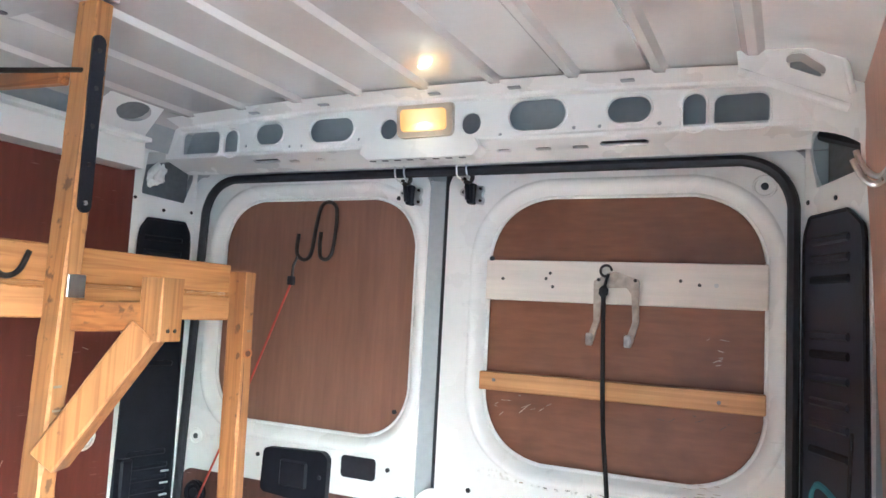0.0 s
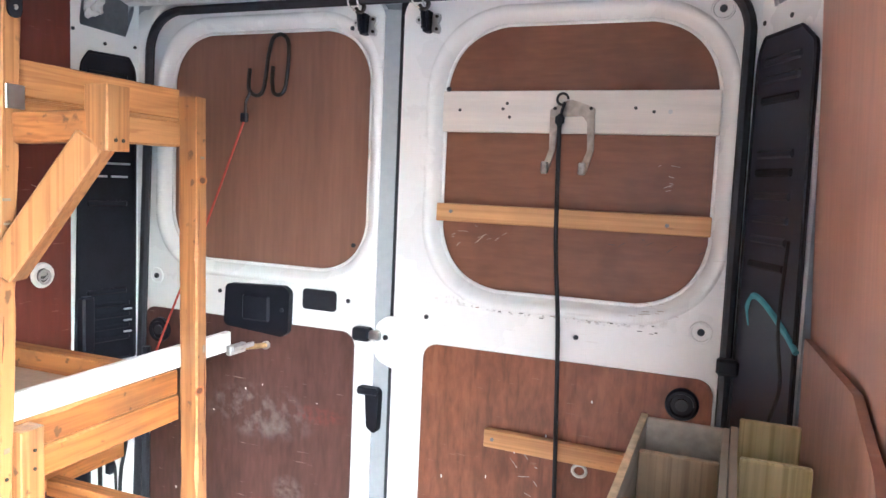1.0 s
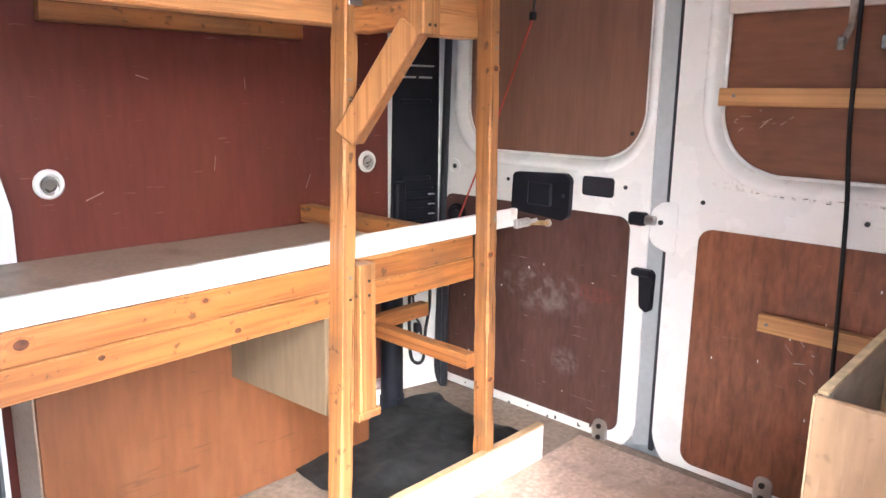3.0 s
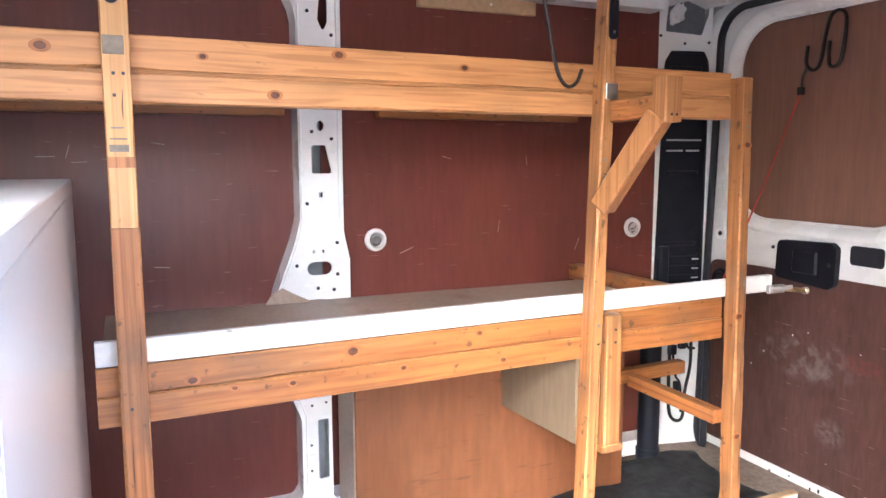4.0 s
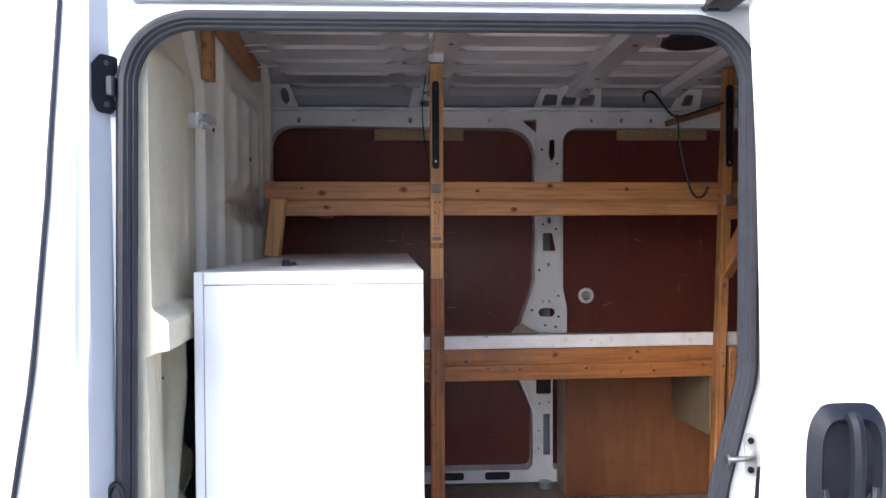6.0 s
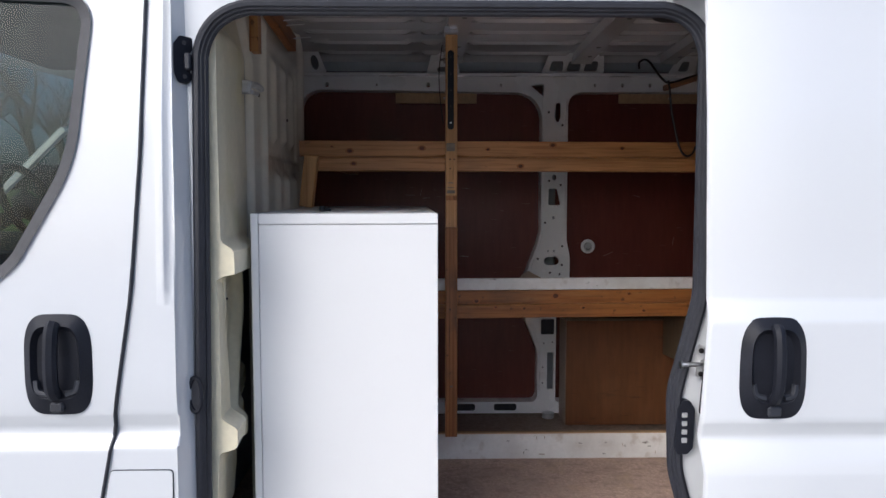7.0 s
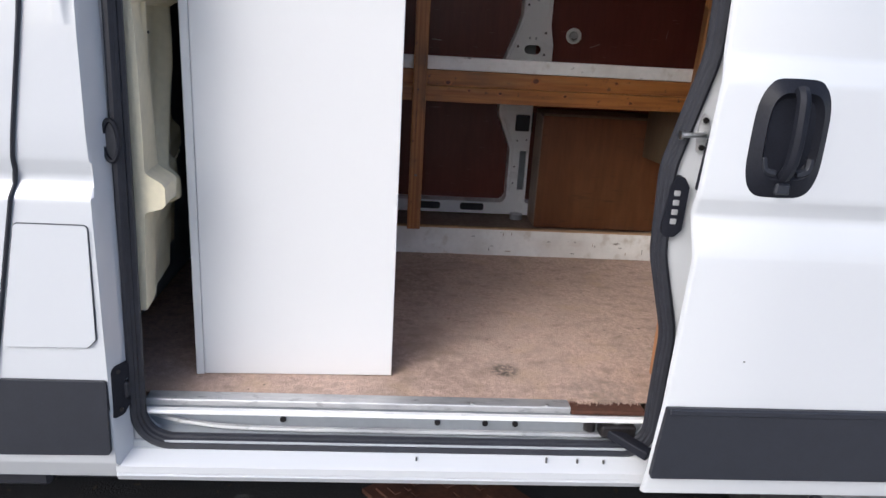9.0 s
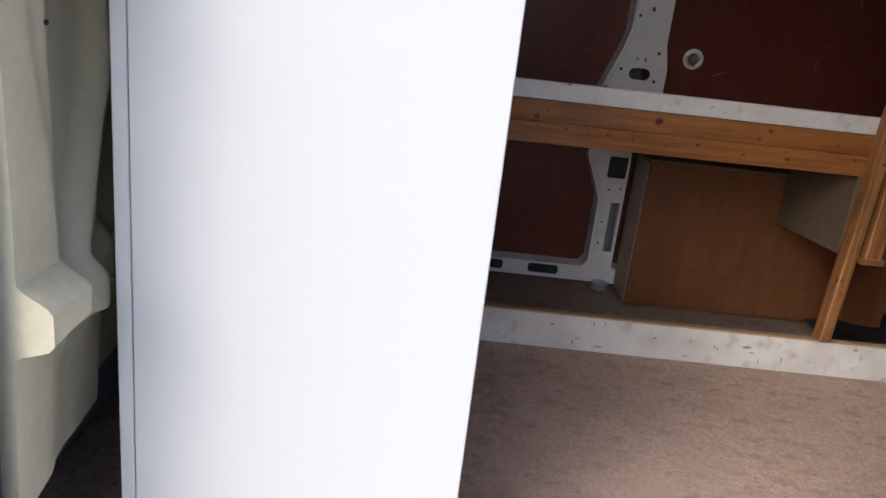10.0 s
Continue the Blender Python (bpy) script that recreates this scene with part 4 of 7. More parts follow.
def wheel(x, y, z):
    w = thing("wheel", "steel wheel with grey wheel bolts and a black tyre", "wheel")
    prof = [(-0.09, 0.20), (-0.10, 0.26), (-0.085, 0.315), (-0.04, 0.325), (0.04, 0.325), (0.085, 0.315), (0.10, 0.26), (0.09, 0.20)]
    bm = grid([k * math.tau / 40 for k in range(41)], range(len(prof)), lambda a, k: (x + prof[k][0], y + prof[k][1] * math.cos(a), z + prof[k][1] * math.sin(a)))
    part("tyre", bm, TYRE, w, smooth=True)
    rp = [(0.08, 0.205), (0.085, 0.195), (0.05, 0.185), (0.03, 0.165), (0.045, 0.13), (0.05, 0.09), (0.035, 0.075), (0.03, 0.0)]
    rim = part("rim", grid([k * math.tau / 40 for k in range(41)], range(len(rp)), lambda a, k: (x + rp[k][0], y + rp[k][1] * math.cos(a), z + rp[k][1] * math.sin(a))), RIM, w, "dusty silver steel rim", smooth=True)
    for k in range(5):
        a = k * math.tau / 5 + math.pi / 2
        part("wheel_bolt", disc((x + 0.052, y + 0.062 * math.cos(a), z + 0.062 * math.sin(a)), (1, 0, 0), 0.015, 0.02, 6), STEEL, rim)
    for k in range(8):
        a = k * math.tau / 8 + 0.2
        part("vent_hole", disc((x + 0.043, y + 0.15 * math.cos(a), z + 0.15 * math.sin(a)), (1, 0, 0), 0.018, 0.006, 12), RUBBER, rim)
    return w


wheel(0.85, 2.235, -0.205)

# ---------------------------------------------------------------- cab seen through the window
seat = thing("cab_seat", "dark cloth cab seat with headrest", "seat")
part("backrest", box(-0.75, -0.28, 0.06, 0.20, 0.2, 0.92, 0.05), SEATCLOTH, seat)
part("headrest", box(-0.64, -0.40, 0.05, 0.15, 0.96, 1.15, 0.04), SEATCLOTH, seat)
part("cushion", box(-0.76, -0.26, -0.5, 0.10, 0.05, 0.25, 0.05), SEATCLOTH, seat)
seat2 = thing("cab_seat", "dark cloth double passenger seat with headrests", "seat")
part("backrest", box(-0.15, 0.85, 0.06, 0.20, 0.2, 0.80, 0.05), SEATCLOTH, seat2)
part("headrest", box(0.05, 0.30, 0.05, 0.15, 0.82, 1.0, 0.04), SEATCLOTH, seat2)
part("cushion", box(-0.15, 0.85, -0.5, 0.10, 0.05, 0.25, 0.05), SEATCLOTH, seat2)
solid("dashboard", box(-0.9, 0.9, -1.1, -0.75, 0.2, 0.78, 0.06), BLACK, "black plastic dashboard under the windscreen", "dashboard")
sw = thing("steering_wheel", "black steering wheel in front of the dashboard", "steering wheel")
part("rim", tube([(-0.5 + 0.19 * math.cos(k * math.tau / 24), -0.62 - 0.08 * math.sin(k * math.tau / 24), 0.99 + 0.16 * math.sin(k * math.tau / 24)) for k in range(24)], 0.016, 8, True), BLACK, sw, smooth=True)
part("hub", disc((-0.5, -0.64, 0.99), (0, 0.8, 0.5), 0.06, 0.05, 16), BLACK, sw)
part("column", beam((-0.5, -0.64, 0.98), (-0.5, -0.9, 0.84), 0.05, 0.05), BLACK, sw)
mir = thing("door_mirror", "black plastic door mirror", "mirror")
part("housing", box(-1.14, -1.02, -0.91, -0.76, 1.02, 1.18, 0.03), BLACK, mir)
part("arm", beam((-1.04, -0.83, 1.03), (-0.93, -0.85, 0.96), 0.04, 0.04), BLACK, mir)
LINER = mat("grey_headliner", (0.20, 0.20, 0.205), 0.9, var=0.1, fine=200, bump=0.1)
FAR = ((-0.942, 1.646), (-0.651, 1.572), (-0.659, 1.339), (-0.966, 1.065))
cab = thing("cab_shell", "white painted cab roof, pillars and far door of the van", "van panel", kind="structure")
part("headliner", box(-0.86, 0.90, -0.7, 0.42, 1.60, 1.64, 0.01), LINER, cab, "grey cab headliner")
part("windscreen_pillar", beam((-0.88, FAR[2][0], FAR[2][1]), (-0.90, FAR[3][0] - 0.15, FAR[3][1] - 0.16), 0.03, 0.03), ROOF, cab)
part("windscreen_pillar", beam((0.86, -0.70, 1.60), (0.93, -1.30, 0.72), 0.06, 0.07), ROOF, cab)
part("window_header", sheet([Vector((FAR[0][0] - 0.6, FAR[0][1] + 0.16)), Vector(FAR[0]), Vector(FAR[1]), Vector((0.42, FAR[1][1] - 0.15)), Vector((0.42, 1.66)), Vector((-1.8, 1.66))], [], AT_X(-0.91), (-0.04, 0, 0)), LINER, cab, "grey lined window header")
part("far_door", box(-0.97, -0.92, -1.1, 0.42, -0.12, 0.86, 0.01), TRIM, cab)
part("far_pillar", box(-0.97, -0.90, 0.28, 0.42, 0.86, 1.60, 0.01), LINER, cab)
part("bonnet", box(-0.9, 0.95, -1.8, -1.1, -0.2, 0.72, 0.08), SKIN, cab)
part("cab_floor", box(-0.9, 0.93, -1.1, 0.298, -0.2, 0.03, 0.01), RUBBER, cab)

# ---------------------------------------------------------------- roof and bulkhead
def roof_z(x):
    a = abs(x)
    return 1.675 - 0.02 * (x / 0.75) ** 2 if a < 0.78 else 1.653 - 0.11 * ((a - 0.78) / 0.14) ** 1.8


RIBX = [-0.70 + 0.175 * k for k in range(9)]
BOWS = ((1.132, 0.053), (1.704, 0.054), (2.095, 0.044))
xs = sorted(set(span(-0.94, 0.94, 40) + [r + d for r in RIBX for d in (-0.020, -0.008, 0.008, 0.020)]))


def rib(x, y):
    on = 1.0
    for bow, w in BOWS:
        on = min(on, max(0, (abs(y - bow) - w - 0.004) / 0.02), 1)
    on = min(on, max(0, (abs(y - 0.972) - 0.020) / 0.02), 1)
    on = min(on, max(0, (2.82 - y) / 0.03), max(0, (y - 0.55) / 0.05))
    d = min(abs(x - r) for r in RIBX)
    return -0.010 * max(0, min(1, (0.020 - d) / 0.012)) * max(0, min(1, on))


ys = sorted(set(span(0.34, 3.03, 30) + [b + k * (w + d) for b, w in BOWS for k in (-1, 1) for d in (0.004, 0.024)] + [0.55, 0.60, 0.932, 0.952, 0.992, 1.012, 2.79, 2.82]))
ceiling = solid("ceiling", grid(xs, ys, lambda x, y: (x, y, roof_z(x) + rib(x, y))), ROOF, "white painted fluted steel roof skin", "ceiling", kind="structure", smooth=True)
part("roof_outer", grid(span(-0.97, 0.97, 16), span(-0.5, 3.1, 6), lambda x, y: (x, y, roof_z(x * 0.96) + 0.02)), SKIN, ceiling, smooth=True)


def roof_bow(y, w):
    b = thing("roof_bow", "white painted steel roof bow with punched holes", "roof bow", "roof bows", "structure")
    prof = [(-w, 0.012), (-w * 0.78, -0.004), (-w * 0.72, -0.034), (w * 0.72, -0.034), (w * 0.78, -0.004), (w, 0.012)]
    def f(x, k):
        flare = 1 + 0.5 * max(0, (abs(x) - 0.66) / 0.2) ** 1.3
        drop = 0.02 * max(0, (abs(x) - 0.7) / 0.2)
        return (x, y + prof[k][0] * flare, roof_z(x) + prof[k][1] - drop)
    part("channel", grid(span(-0.74, 0.74, 40), range(len(prof)), f), ROOF, b, smooth=True)
    for x in (-0.62, -0.46, 0.0, 0.46, 0.62):
        part("slot", disc((x, y + 0.012, roof_z(x) - 0.0345), (0, 0, 1), 0.009, 0.002, 10), RUBBER, b)
    return b


for y, w in BOWS:
    roof_bow(y, w)

pad = solid("ceiling_pad", disc((-0.020, 1.898, 1.664), (0, 0, 1), 0.092, 0.022, 32, None, 0.082), RUBBER, "round black rubber pad on the roof lining", "pad", smooth=True)

# bulkhead: cream moulding beside the door, corrugated steel beyond
def ramp(v, a, b):
    return max(0.0, min(1.0, (v - a) / (b - a)))


def ease(v, a, b):
    r = ramp(v, a, b)
    return r * r * (3 - 2 * r)


def bead(x, c, w):
    return math.exp(-((x - c) / w) ** 2)


MX = 0.47  # where the moulding meets the steel


def mould_y(x, z):
    body = ease(x, 0.585, 0.65) * (1 - ease(z, 1.39, 1.47))
    y = 0.500 + 0.037 * body + 0.010 * ease(x, 0.65, 0.90) * body
    z0 = 0.412 + 0.022 * ease(x, 0.760, 0.815) + 0.30 * max(0, 0.70 - x)
    near = ease(x, 0.745, 0.810)
    if z < 0.93:  # two ledges with a recess between them
        y += 0.030 * ramp(z, 0.838, 0.850) * (1 - ease(z, 0.900, 0.93)) * ease(x, 0.600, 0.618)
        if z < 0.8465:
            y -= 0.012
            if z > z0:
                y -= 0.022 * (1 - near) * (1 - ramp(z, 0.83, 0.843))
                y += 0.028 * bead(x, 0.655 + 0.07 * ramp(0.70 - z, 0.0, 0.20), 0.022)
                y -= 0.006 * bead(x, 0.83 - 0.05 * ramp(0.82 - z, 0, 0.3), 0.016)
            lip = ease(z, z0 - 0.004, z0 + 0.014) * (1 - ease(z, z0 + 0.052, z0 + 0.085))
            y += lip * (0.022 + 0.016 * near)
            if z <= z0:
                y -= 0.004 + 0.05 * (z0 - z) + 0.014 * (1 - near) * ramp(z0 - z, 0, 0.05) + 0.006 * bead(x, 0.79, 0.025)
    return y + 0.005 * noise.noise((x * 6, 0, z * 4)) + 0.002 * noise.noise((x * 17, 3, z * 9)) - 0.22 * max(0, z - 1.41)


def steel_y(x, z):
    y = 0.500 - 0.075 * ease(-x, 0.38, 0.86)
    y += 0.016 * bead(x, 0.425, 0.026) + 0.016 * bead(x, 0.243, 0.022)
    inside = ease(x, -0.362, -0.340) * (1 - ease(x, 0.152, 0.172))
    up = ease(z, 1.145, 1.165) * (1 - ease(z, 1.50, 1.54))
    y -= 0.010 * inside * up
    for c in (0.054, -0.110, -0.256):
        y += 0.018 * bead(x, c, 0.024) * (ease(z, 1.20, 1.23) * (1 - ease(z, 1.46, 1.50)) + 1 - ease(z, 1.08, 1.12))
    for c in (-0.42, -0.53, -0.66, -0.79):
        y += 0.018 * bead(x, c, 0.026)
    return y - 0.22 * max(0, z - 1.41) * ramp(x, 0.28, 0.47) - 0.20 * max(0, z - 1.62) * (1 - ramp(x, 0.28, 0.47))


zb = sorted(set(span(0.0, 1.71, 240) + [0.843, 0.8463, 0.850, 0.434, 0.440, 1.145, 1.165]))
zm = [z for z in zb if 0.218 < z < 1.70]
xm = sorted(set(span(MX, 0.905, 110) + [0.789, 0.791]))
bulk_c = grid(xm, zm, lambda x, z: (x, mould_y(x, z), z + (0.05 * (0.905 - x) if z < 0.3 else 0)))
grid([0, 1], zm, lambda k, z: (0.905, mould_y(0.905, z) * (1 - k) + 0.345 * k, z), bulk_c)
bulk_s = grid(span(-0.93, MX, 180), zb, lambda x, z: (x, steel_y(x, z), z))
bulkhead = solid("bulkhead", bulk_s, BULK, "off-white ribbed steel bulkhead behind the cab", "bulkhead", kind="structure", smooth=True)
part("moulded_panel", bulk_c, CREAM, bulkhead, "cream moulded plastic bulkhead panel with ledges", smooth=True)
part("bulkhead_back", box(-0.93, 0.93, 0.30, 0.335, -0.02, 1.70, 0.004), GREY, bulkhead)
for (x, z, h) in ((0.68, 0.880, 0.035), (0.79, 0.452, 0.02)):
    part("slit", box(x - 0.002, x + 0.002, mould_y(x, z) - 0.006, mould_y(x, z) + 0.003, z - h / 2, z + h / 2, 0), MARK, bulkhead)
part("slit", box(0.640, 0.650, mould_y(0.645, 0.892) - 0.006, mould_y(0.645, 0.892) + 0.003, 0.892, 0.896, 0, None), MARK, bulkhead)
part("clip_hole", disc((0.785, mould_y(0.785, 0.455) + 0.002, 0.455), (0, 1, 0), 0.006, 0.008, 10), RUBBER, bulkhead)
for x, z in ((0.299, 1.335), (-0.11, 1.30), (0.80, 0.78)):
    yb = steel_y(x, z) if x < MX else mould_y(x, z)
    part("clip_hole", disc((x, yb + 0.001, z), (0, 1, 0), 0.006 if x < MX else 0.003, 0.004, 10), RUBBER, bulkhead)
batten = thing("coat_rail", "pine coat rail with steel hooks fixed high on the bulkhead", "coat rail")
part("upright", beam((0.415, 0.520, 1.44), (0.415, 0.520, 1.66), 0.045, 0.025, (0, 1, 0)), PINE_Z, batten)
part("rail", beam((0.40, 0.530, 1.605), (-0.11, 0.530, 1.572), 0.03, 0.055), PINE_X, batten)
for x, z in ((0.12, 1.60), (0.07, 1.595), (-0.06, 1.58)):
    part("hook", tube([(x, 0.540, z), (x - 0.01, 0.57, z + 0.006), (x - 0.03, 0.60, z + 0.012)], 0.0025, 6), STEEL, batten)
br = thing("pipe_clip", "white metal pipe bracket on the bulkhead", "bracket")
part("plate", box(0.575, 0.600, 0.500, 0.545, 1.300, 1.335, 0.004), ALU, br)
part("arm", tube([(0.59, 0.545, 1.325), (0.56, 0.556, 1.325), (0.515, 0.556, 1.322)], 0.009, 8), ALU, br, smooth=True)
part("arm", tube([(0.58, 0.545, 1.306), (0.55, 0.552, 1.304), (0.535, 0.550, 1.306)], 0.006, 8), ALU, br, smooth=True)

# ---------------------------------------------------------------- offside wall
FX = -0.812  # face of the pressed frame; the lining sits in the bays behind it
LX = -0.886

bay_a = rounded([(0.440, 0.060), (1.514, 0.060), (1.530, 0.085), (1.530, 0.305), (1.472, 0.445), (1.464, 0.605), (1.472, 0.664), (1.524, 0.802), (1.540, 0.862), (1.540, 1.500), (0.440, 1.512)],
                [0.01, 0.02, 0.02, 0.06, 0.05, 0.03, 0.03, 0.08, 0.05, 0.11, 0.085], 6)
# the rear bay runs out to the corner pillar with no post of its own
edge_b = rounded([(2.75, 0.060), (1.616, 0.060), (1.616, 0.555), (1.677, 0.610), (1.677, 0.747), (1.661, 0.825), (1.661, 1.503), (2.75, 1.503)], [0, 0.01, 0.03, 0.03, 0.03, 0.1, 0.06, 0], 6)
HOLES = [rounded([(1.487, 1.534), (1.550, 1.537), (1.548, 1.487), (1.548, 1.482)], 0.004, 3),
         rounded([(1.605, 1.451), (1.626, 1.456), (1.626, 1.387), (1.614, 1.358), (1.599, 1.392)], 0.006, 3),
         oval(1.601, 1.114, 0.010, 0.014, 10),
         rounded([(1.575, 1.062), (1.614, 1.062), (1.631, 0.986), (1.575, 0.986)], 0.006, 3),
         rrect(1.593, 1.605, 0.921, 0.935, 0.002, 2),
         rrect(1.556, 1.626, 0.708, 0.745, 0.018, 5),
         rrect(1.572, 1.579, 0.768, 0.778, 0.001, 2), rrect(1.599, 1.606, 0.768, 0.778, 0.001, 2),
         rrect(1.558, 1.616, 0.622, 0.635, 0.004, 3),
         rrect(1.546, 1.609, 0.381, 0.453, 0.006, 3), rrect(1.576, 1.606, 0.121, 0.296, 0.004, 3)]
HOLES += [oval(y, 1.534, r, r * 1.3, 10) for y, r in ((0.560, 0.009), (0.785, 0.005), (1.020, 0.009), (1.352, 0.005), (1.783, 0.006), (1.910, 0.007), (2.037, 0.007), (2.145, 0.007), (2.516, 0.007))]
wall_off = solid("wall_offside", sheet([Vector(p) for p in ((0.375, 0.006), (2.75, 0.006))] + edge_b + [Vector(p) for p in ((2.75, 1.573), (0.375, 1.573))], [bay_a] + HOLES, AT_X(FX), (-0.008, 0, 0)), WHITE,
                 "white painted steel side frame of the van interior", "van wall", kind="structure")
part("outer_skin", box(-0.975, -0.965, 0.30, 3.05, -0.10, 1.60, 0.002), GREY, wall_off)
for loop, closed in ((bay_a, True), (edge_b, False)):
    run = list(range(len(loop))) + ([0] if closed else [])
    part("bay_return", grid(run, (FX + 0.001, FX - 0.012, LX - 0.002), lambda k, x: (x, loop[k].x, loop[k].y)), WHITE, wall_off, smooth=True)
for y0, y1 in ((0.42, 1.552), (1.620, 2.79)):
    part("plywood_panel", box(LX - 0.012, LX, y0, y1, 0.02, 1.54, 0.0), PLY, wall_off, "red-brown plywood lining panel with scuffs")
# folds, sockets and bolts of the pillar
part("pillar_fold", beam((FX + 0.001, 1.543, 0.105), (FX + 0.001, 1.543, 0.316), 0.006, 0.004, (0, 1, 0), 0.001), WHITE, wall_off)
part("pillar_fold", beam((FX + 0.001, 1.543, 0.316), (FX + 0.001, 1.489, 0.443), 0.006, 0.004, (0, 1, 0), 0.001), WHITE, wall_off)
for y in (1.546, 1.650):
    part("pillar_bead", tube([(FX + 0.001, y, z) for z in (0.86, 1.2, 1.47)], 0.004, 6), WHITE, wall_off, smooth=True)
part("pillar_bead", tube(smooth_path([(FX + 0.001, 1.546, 0.86), (FX + 0.001, 1.532, 0.80), (FX + 0.001, 1.482, 0.668)], 5), 0.004, 6), WHITE, wall_off, smooth=True)
part("pillar_socket", box(FX - 0.05, FX - 0.03, 1.545, 1.627, 0.375, 0.460, 0.001), RUBBER, wall_off)
for y in (1.132, 1.327):
    part("drain_slot", sheet(rrect(y, y + 0.106, 0.020, 0.052, 0.010, 4), [], AT_X(FX + 0.002), (-0.006, 0, 0)), RUBBER, wall_off)
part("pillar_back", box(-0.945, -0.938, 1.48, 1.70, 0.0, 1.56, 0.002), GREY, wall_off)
for (y, z) in ((1.572, 1.412), (1.636, 1.353), (1.577, 1.098), (1.631, 1.079), (1.528, 0.737), (1.641, 0.796), (1.641, 0.708), (1.560, 0.905), (1.630, 0.665), (1.585, 0.672), (1.645, 1.18), (1.565, 1.24), (1.600, 0.345), (1.560, 0.340), (1.555, 0.150), (1.556, 0.225)):
    part("bolt_hole", disc((FX + 0.0005, y, z), (1, 0, 0), 0.005 if z > 0.5 else 0.0035, 0.003, 8), RUBBER, wall_off)
# cant rail flange and the recess up to the roof
part("cant_rail", beam((FX + 0.012, 0.42, 1.577), (FX + 0.012, 2.74, 1.577), 0.05, 0.012), WHITE, wall_off)
# dark tube draws the shade line between rail and recess
part("rail_gap", tube([(FX - 0.012, y, 1.588) for y in span(0.43, 2.74, 6)], 0.008, 6), CAVITY_SHADE, wall_off)
# recess panel greyed to hold the shade under the roof edge
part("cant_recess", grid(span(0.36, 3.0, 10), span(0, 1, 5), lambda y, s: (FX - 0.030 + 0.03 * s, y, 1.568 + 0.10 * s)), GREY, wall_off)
def gusset(y0, y1, holes):
    lay = lambda a, b: (FX + 0.010 + (b - 1.578) * 1.35, a, b)
    part("bow_gusset", sheet(rounded([(y0, 1.578), (y1, 1.578), (y1 - 0.03, 1.672), (y0 + 0.03, 1.672)], 0.01, 3), holes, lay, (-0.004, 0, -0.004)), WHITE, wall_off)
    for h in holes:
        # dark sheets behind the holes stand in for the shade inside
        part("gusset_hole", sheet(grown(h, 0.004), [], lambda a, b: (FX - 0.005 + (b - 1.578) * 1.35, a, b + 0.012), (-0.002, 0, 0.002)), CAVITY_SHADE, wall_off)


def windows(y0, y1, n, z0=1.592, z1=1.632):
    w = (y1 - y0) / n
    return [rounded([(y0 + w * k + 0.007, z0), (y0 + w * (k + 1) - 0.007, z0), (y0 + w * (k + 1) - 0.013, z1), (y0 + w * k + 0.013, z1)], 0.008, 3) for k in range(n)]


gusset(0.415, 0.565, [oval(0.515, 1.622, 0.017, 0.028), oval(0.448, 1.622, 0.011, 0.026)])
gusset(1.01, 1.165, windows(1.05, 1.125, 1, 1.588, 1.610) + windows(1.06, 1.115, 1, 1.626, 1.640))
gusset(1.53, 1.82, windows(1.558, 1.792, 3))
gusset(2.11, 2.24, windows(2.145, 2.205, 1))
gusset(2.52, 2.73, [oval(2.64, 1.627, 0.050, 0.022)])
for y, nm in ((1.776, "front"), (2.698, "rear")):
    rg = thing("lashing_ring", f"zinc lashing ring in a white cup on the {nm} plywood panel", "lashing ring", "lashing rings")
    part("cup", tube([(LX + 0.005, y + 0.026 * math.cos(k * math.tau / 24), 0.790 + 0.026 * math.sin(k * math.tau / 24)) for k in range(24)], 0.008, 6, True), WHITE, rg, smooth=True)
    part("dish", disc((LX + 0.003, y, 0.790), (1, 0, 0), 0.022, 0.006, 24), ZINC, rg)
    part("bolt", disc((LX + 0.008, y, 0.790), (1, 0, 0), 0.013, 0.012, 6), STEEL, rg)
    part("loop", tube([(LX + 0.014, y + 0.016 * math.cos(k * math.tau / 14), 0.786 + 0.018 * math.sin(k * math.tau / 14)) for k in range(14)], 0.003, 6, True), STEEL, rg)
for y0, y1, z0, z1 in ((0.868, 1.245, 1.458, 1.505), (1.910, 2.30, 1.460, 1.504)):
    b = solid("wall_batten", box(LX, LX + 0.018, y0, y1, z0, z1, 0.002), EDGE, "raw plywood batten screwed to the lining panel", "batten", "wall battens")
    part("screw", disc((LX + 0.019, (y0 * 0.4 + y1 * 0.6), (z0 + z1) / 2), (1, 0, 0), 0.004, 0.003, 8), STEEL, b)
for y0, y1 in ((0.62, 1.515), (1.78, 2.45)):
    solid("shelf_support_batten", box(LX, LX + 0.034, y0, y1, 1.140, 1.180, 0.002), PINE_Y, "pine batten along the wall under the top rail level", "batten", "shelf support battens")
# chalky scuffs on the lining
rnd = random.Random(11)
for k in range(14):
    y, z = rnd.choice((rnd.uniform(0.9, 1.5), rnd.uniform(1.75, 2.7))), rnd.choice((rnd.uniform(0.72, 0.95), rnd.uniform(0.72, 0.80), rnd.uniform(1.0, 1.1)))
    L, a = rnd.uniform(0.008, 0.05), rnd.uniform(-0.4, 0.4) + (math.pi / 2 if rnd.random() < 0.3 else 0)
    d = Vector((0, math.cos(a), math.sin(a))) * L / 2
    c = Vector((LX + 0.0005, y, z))
    part("scuff", beam(c - d, c + d, 0.0012, rnd.uniform(0.0006, 0.002), (0, -d.z, d.y), 0), BOARD, wall_off)

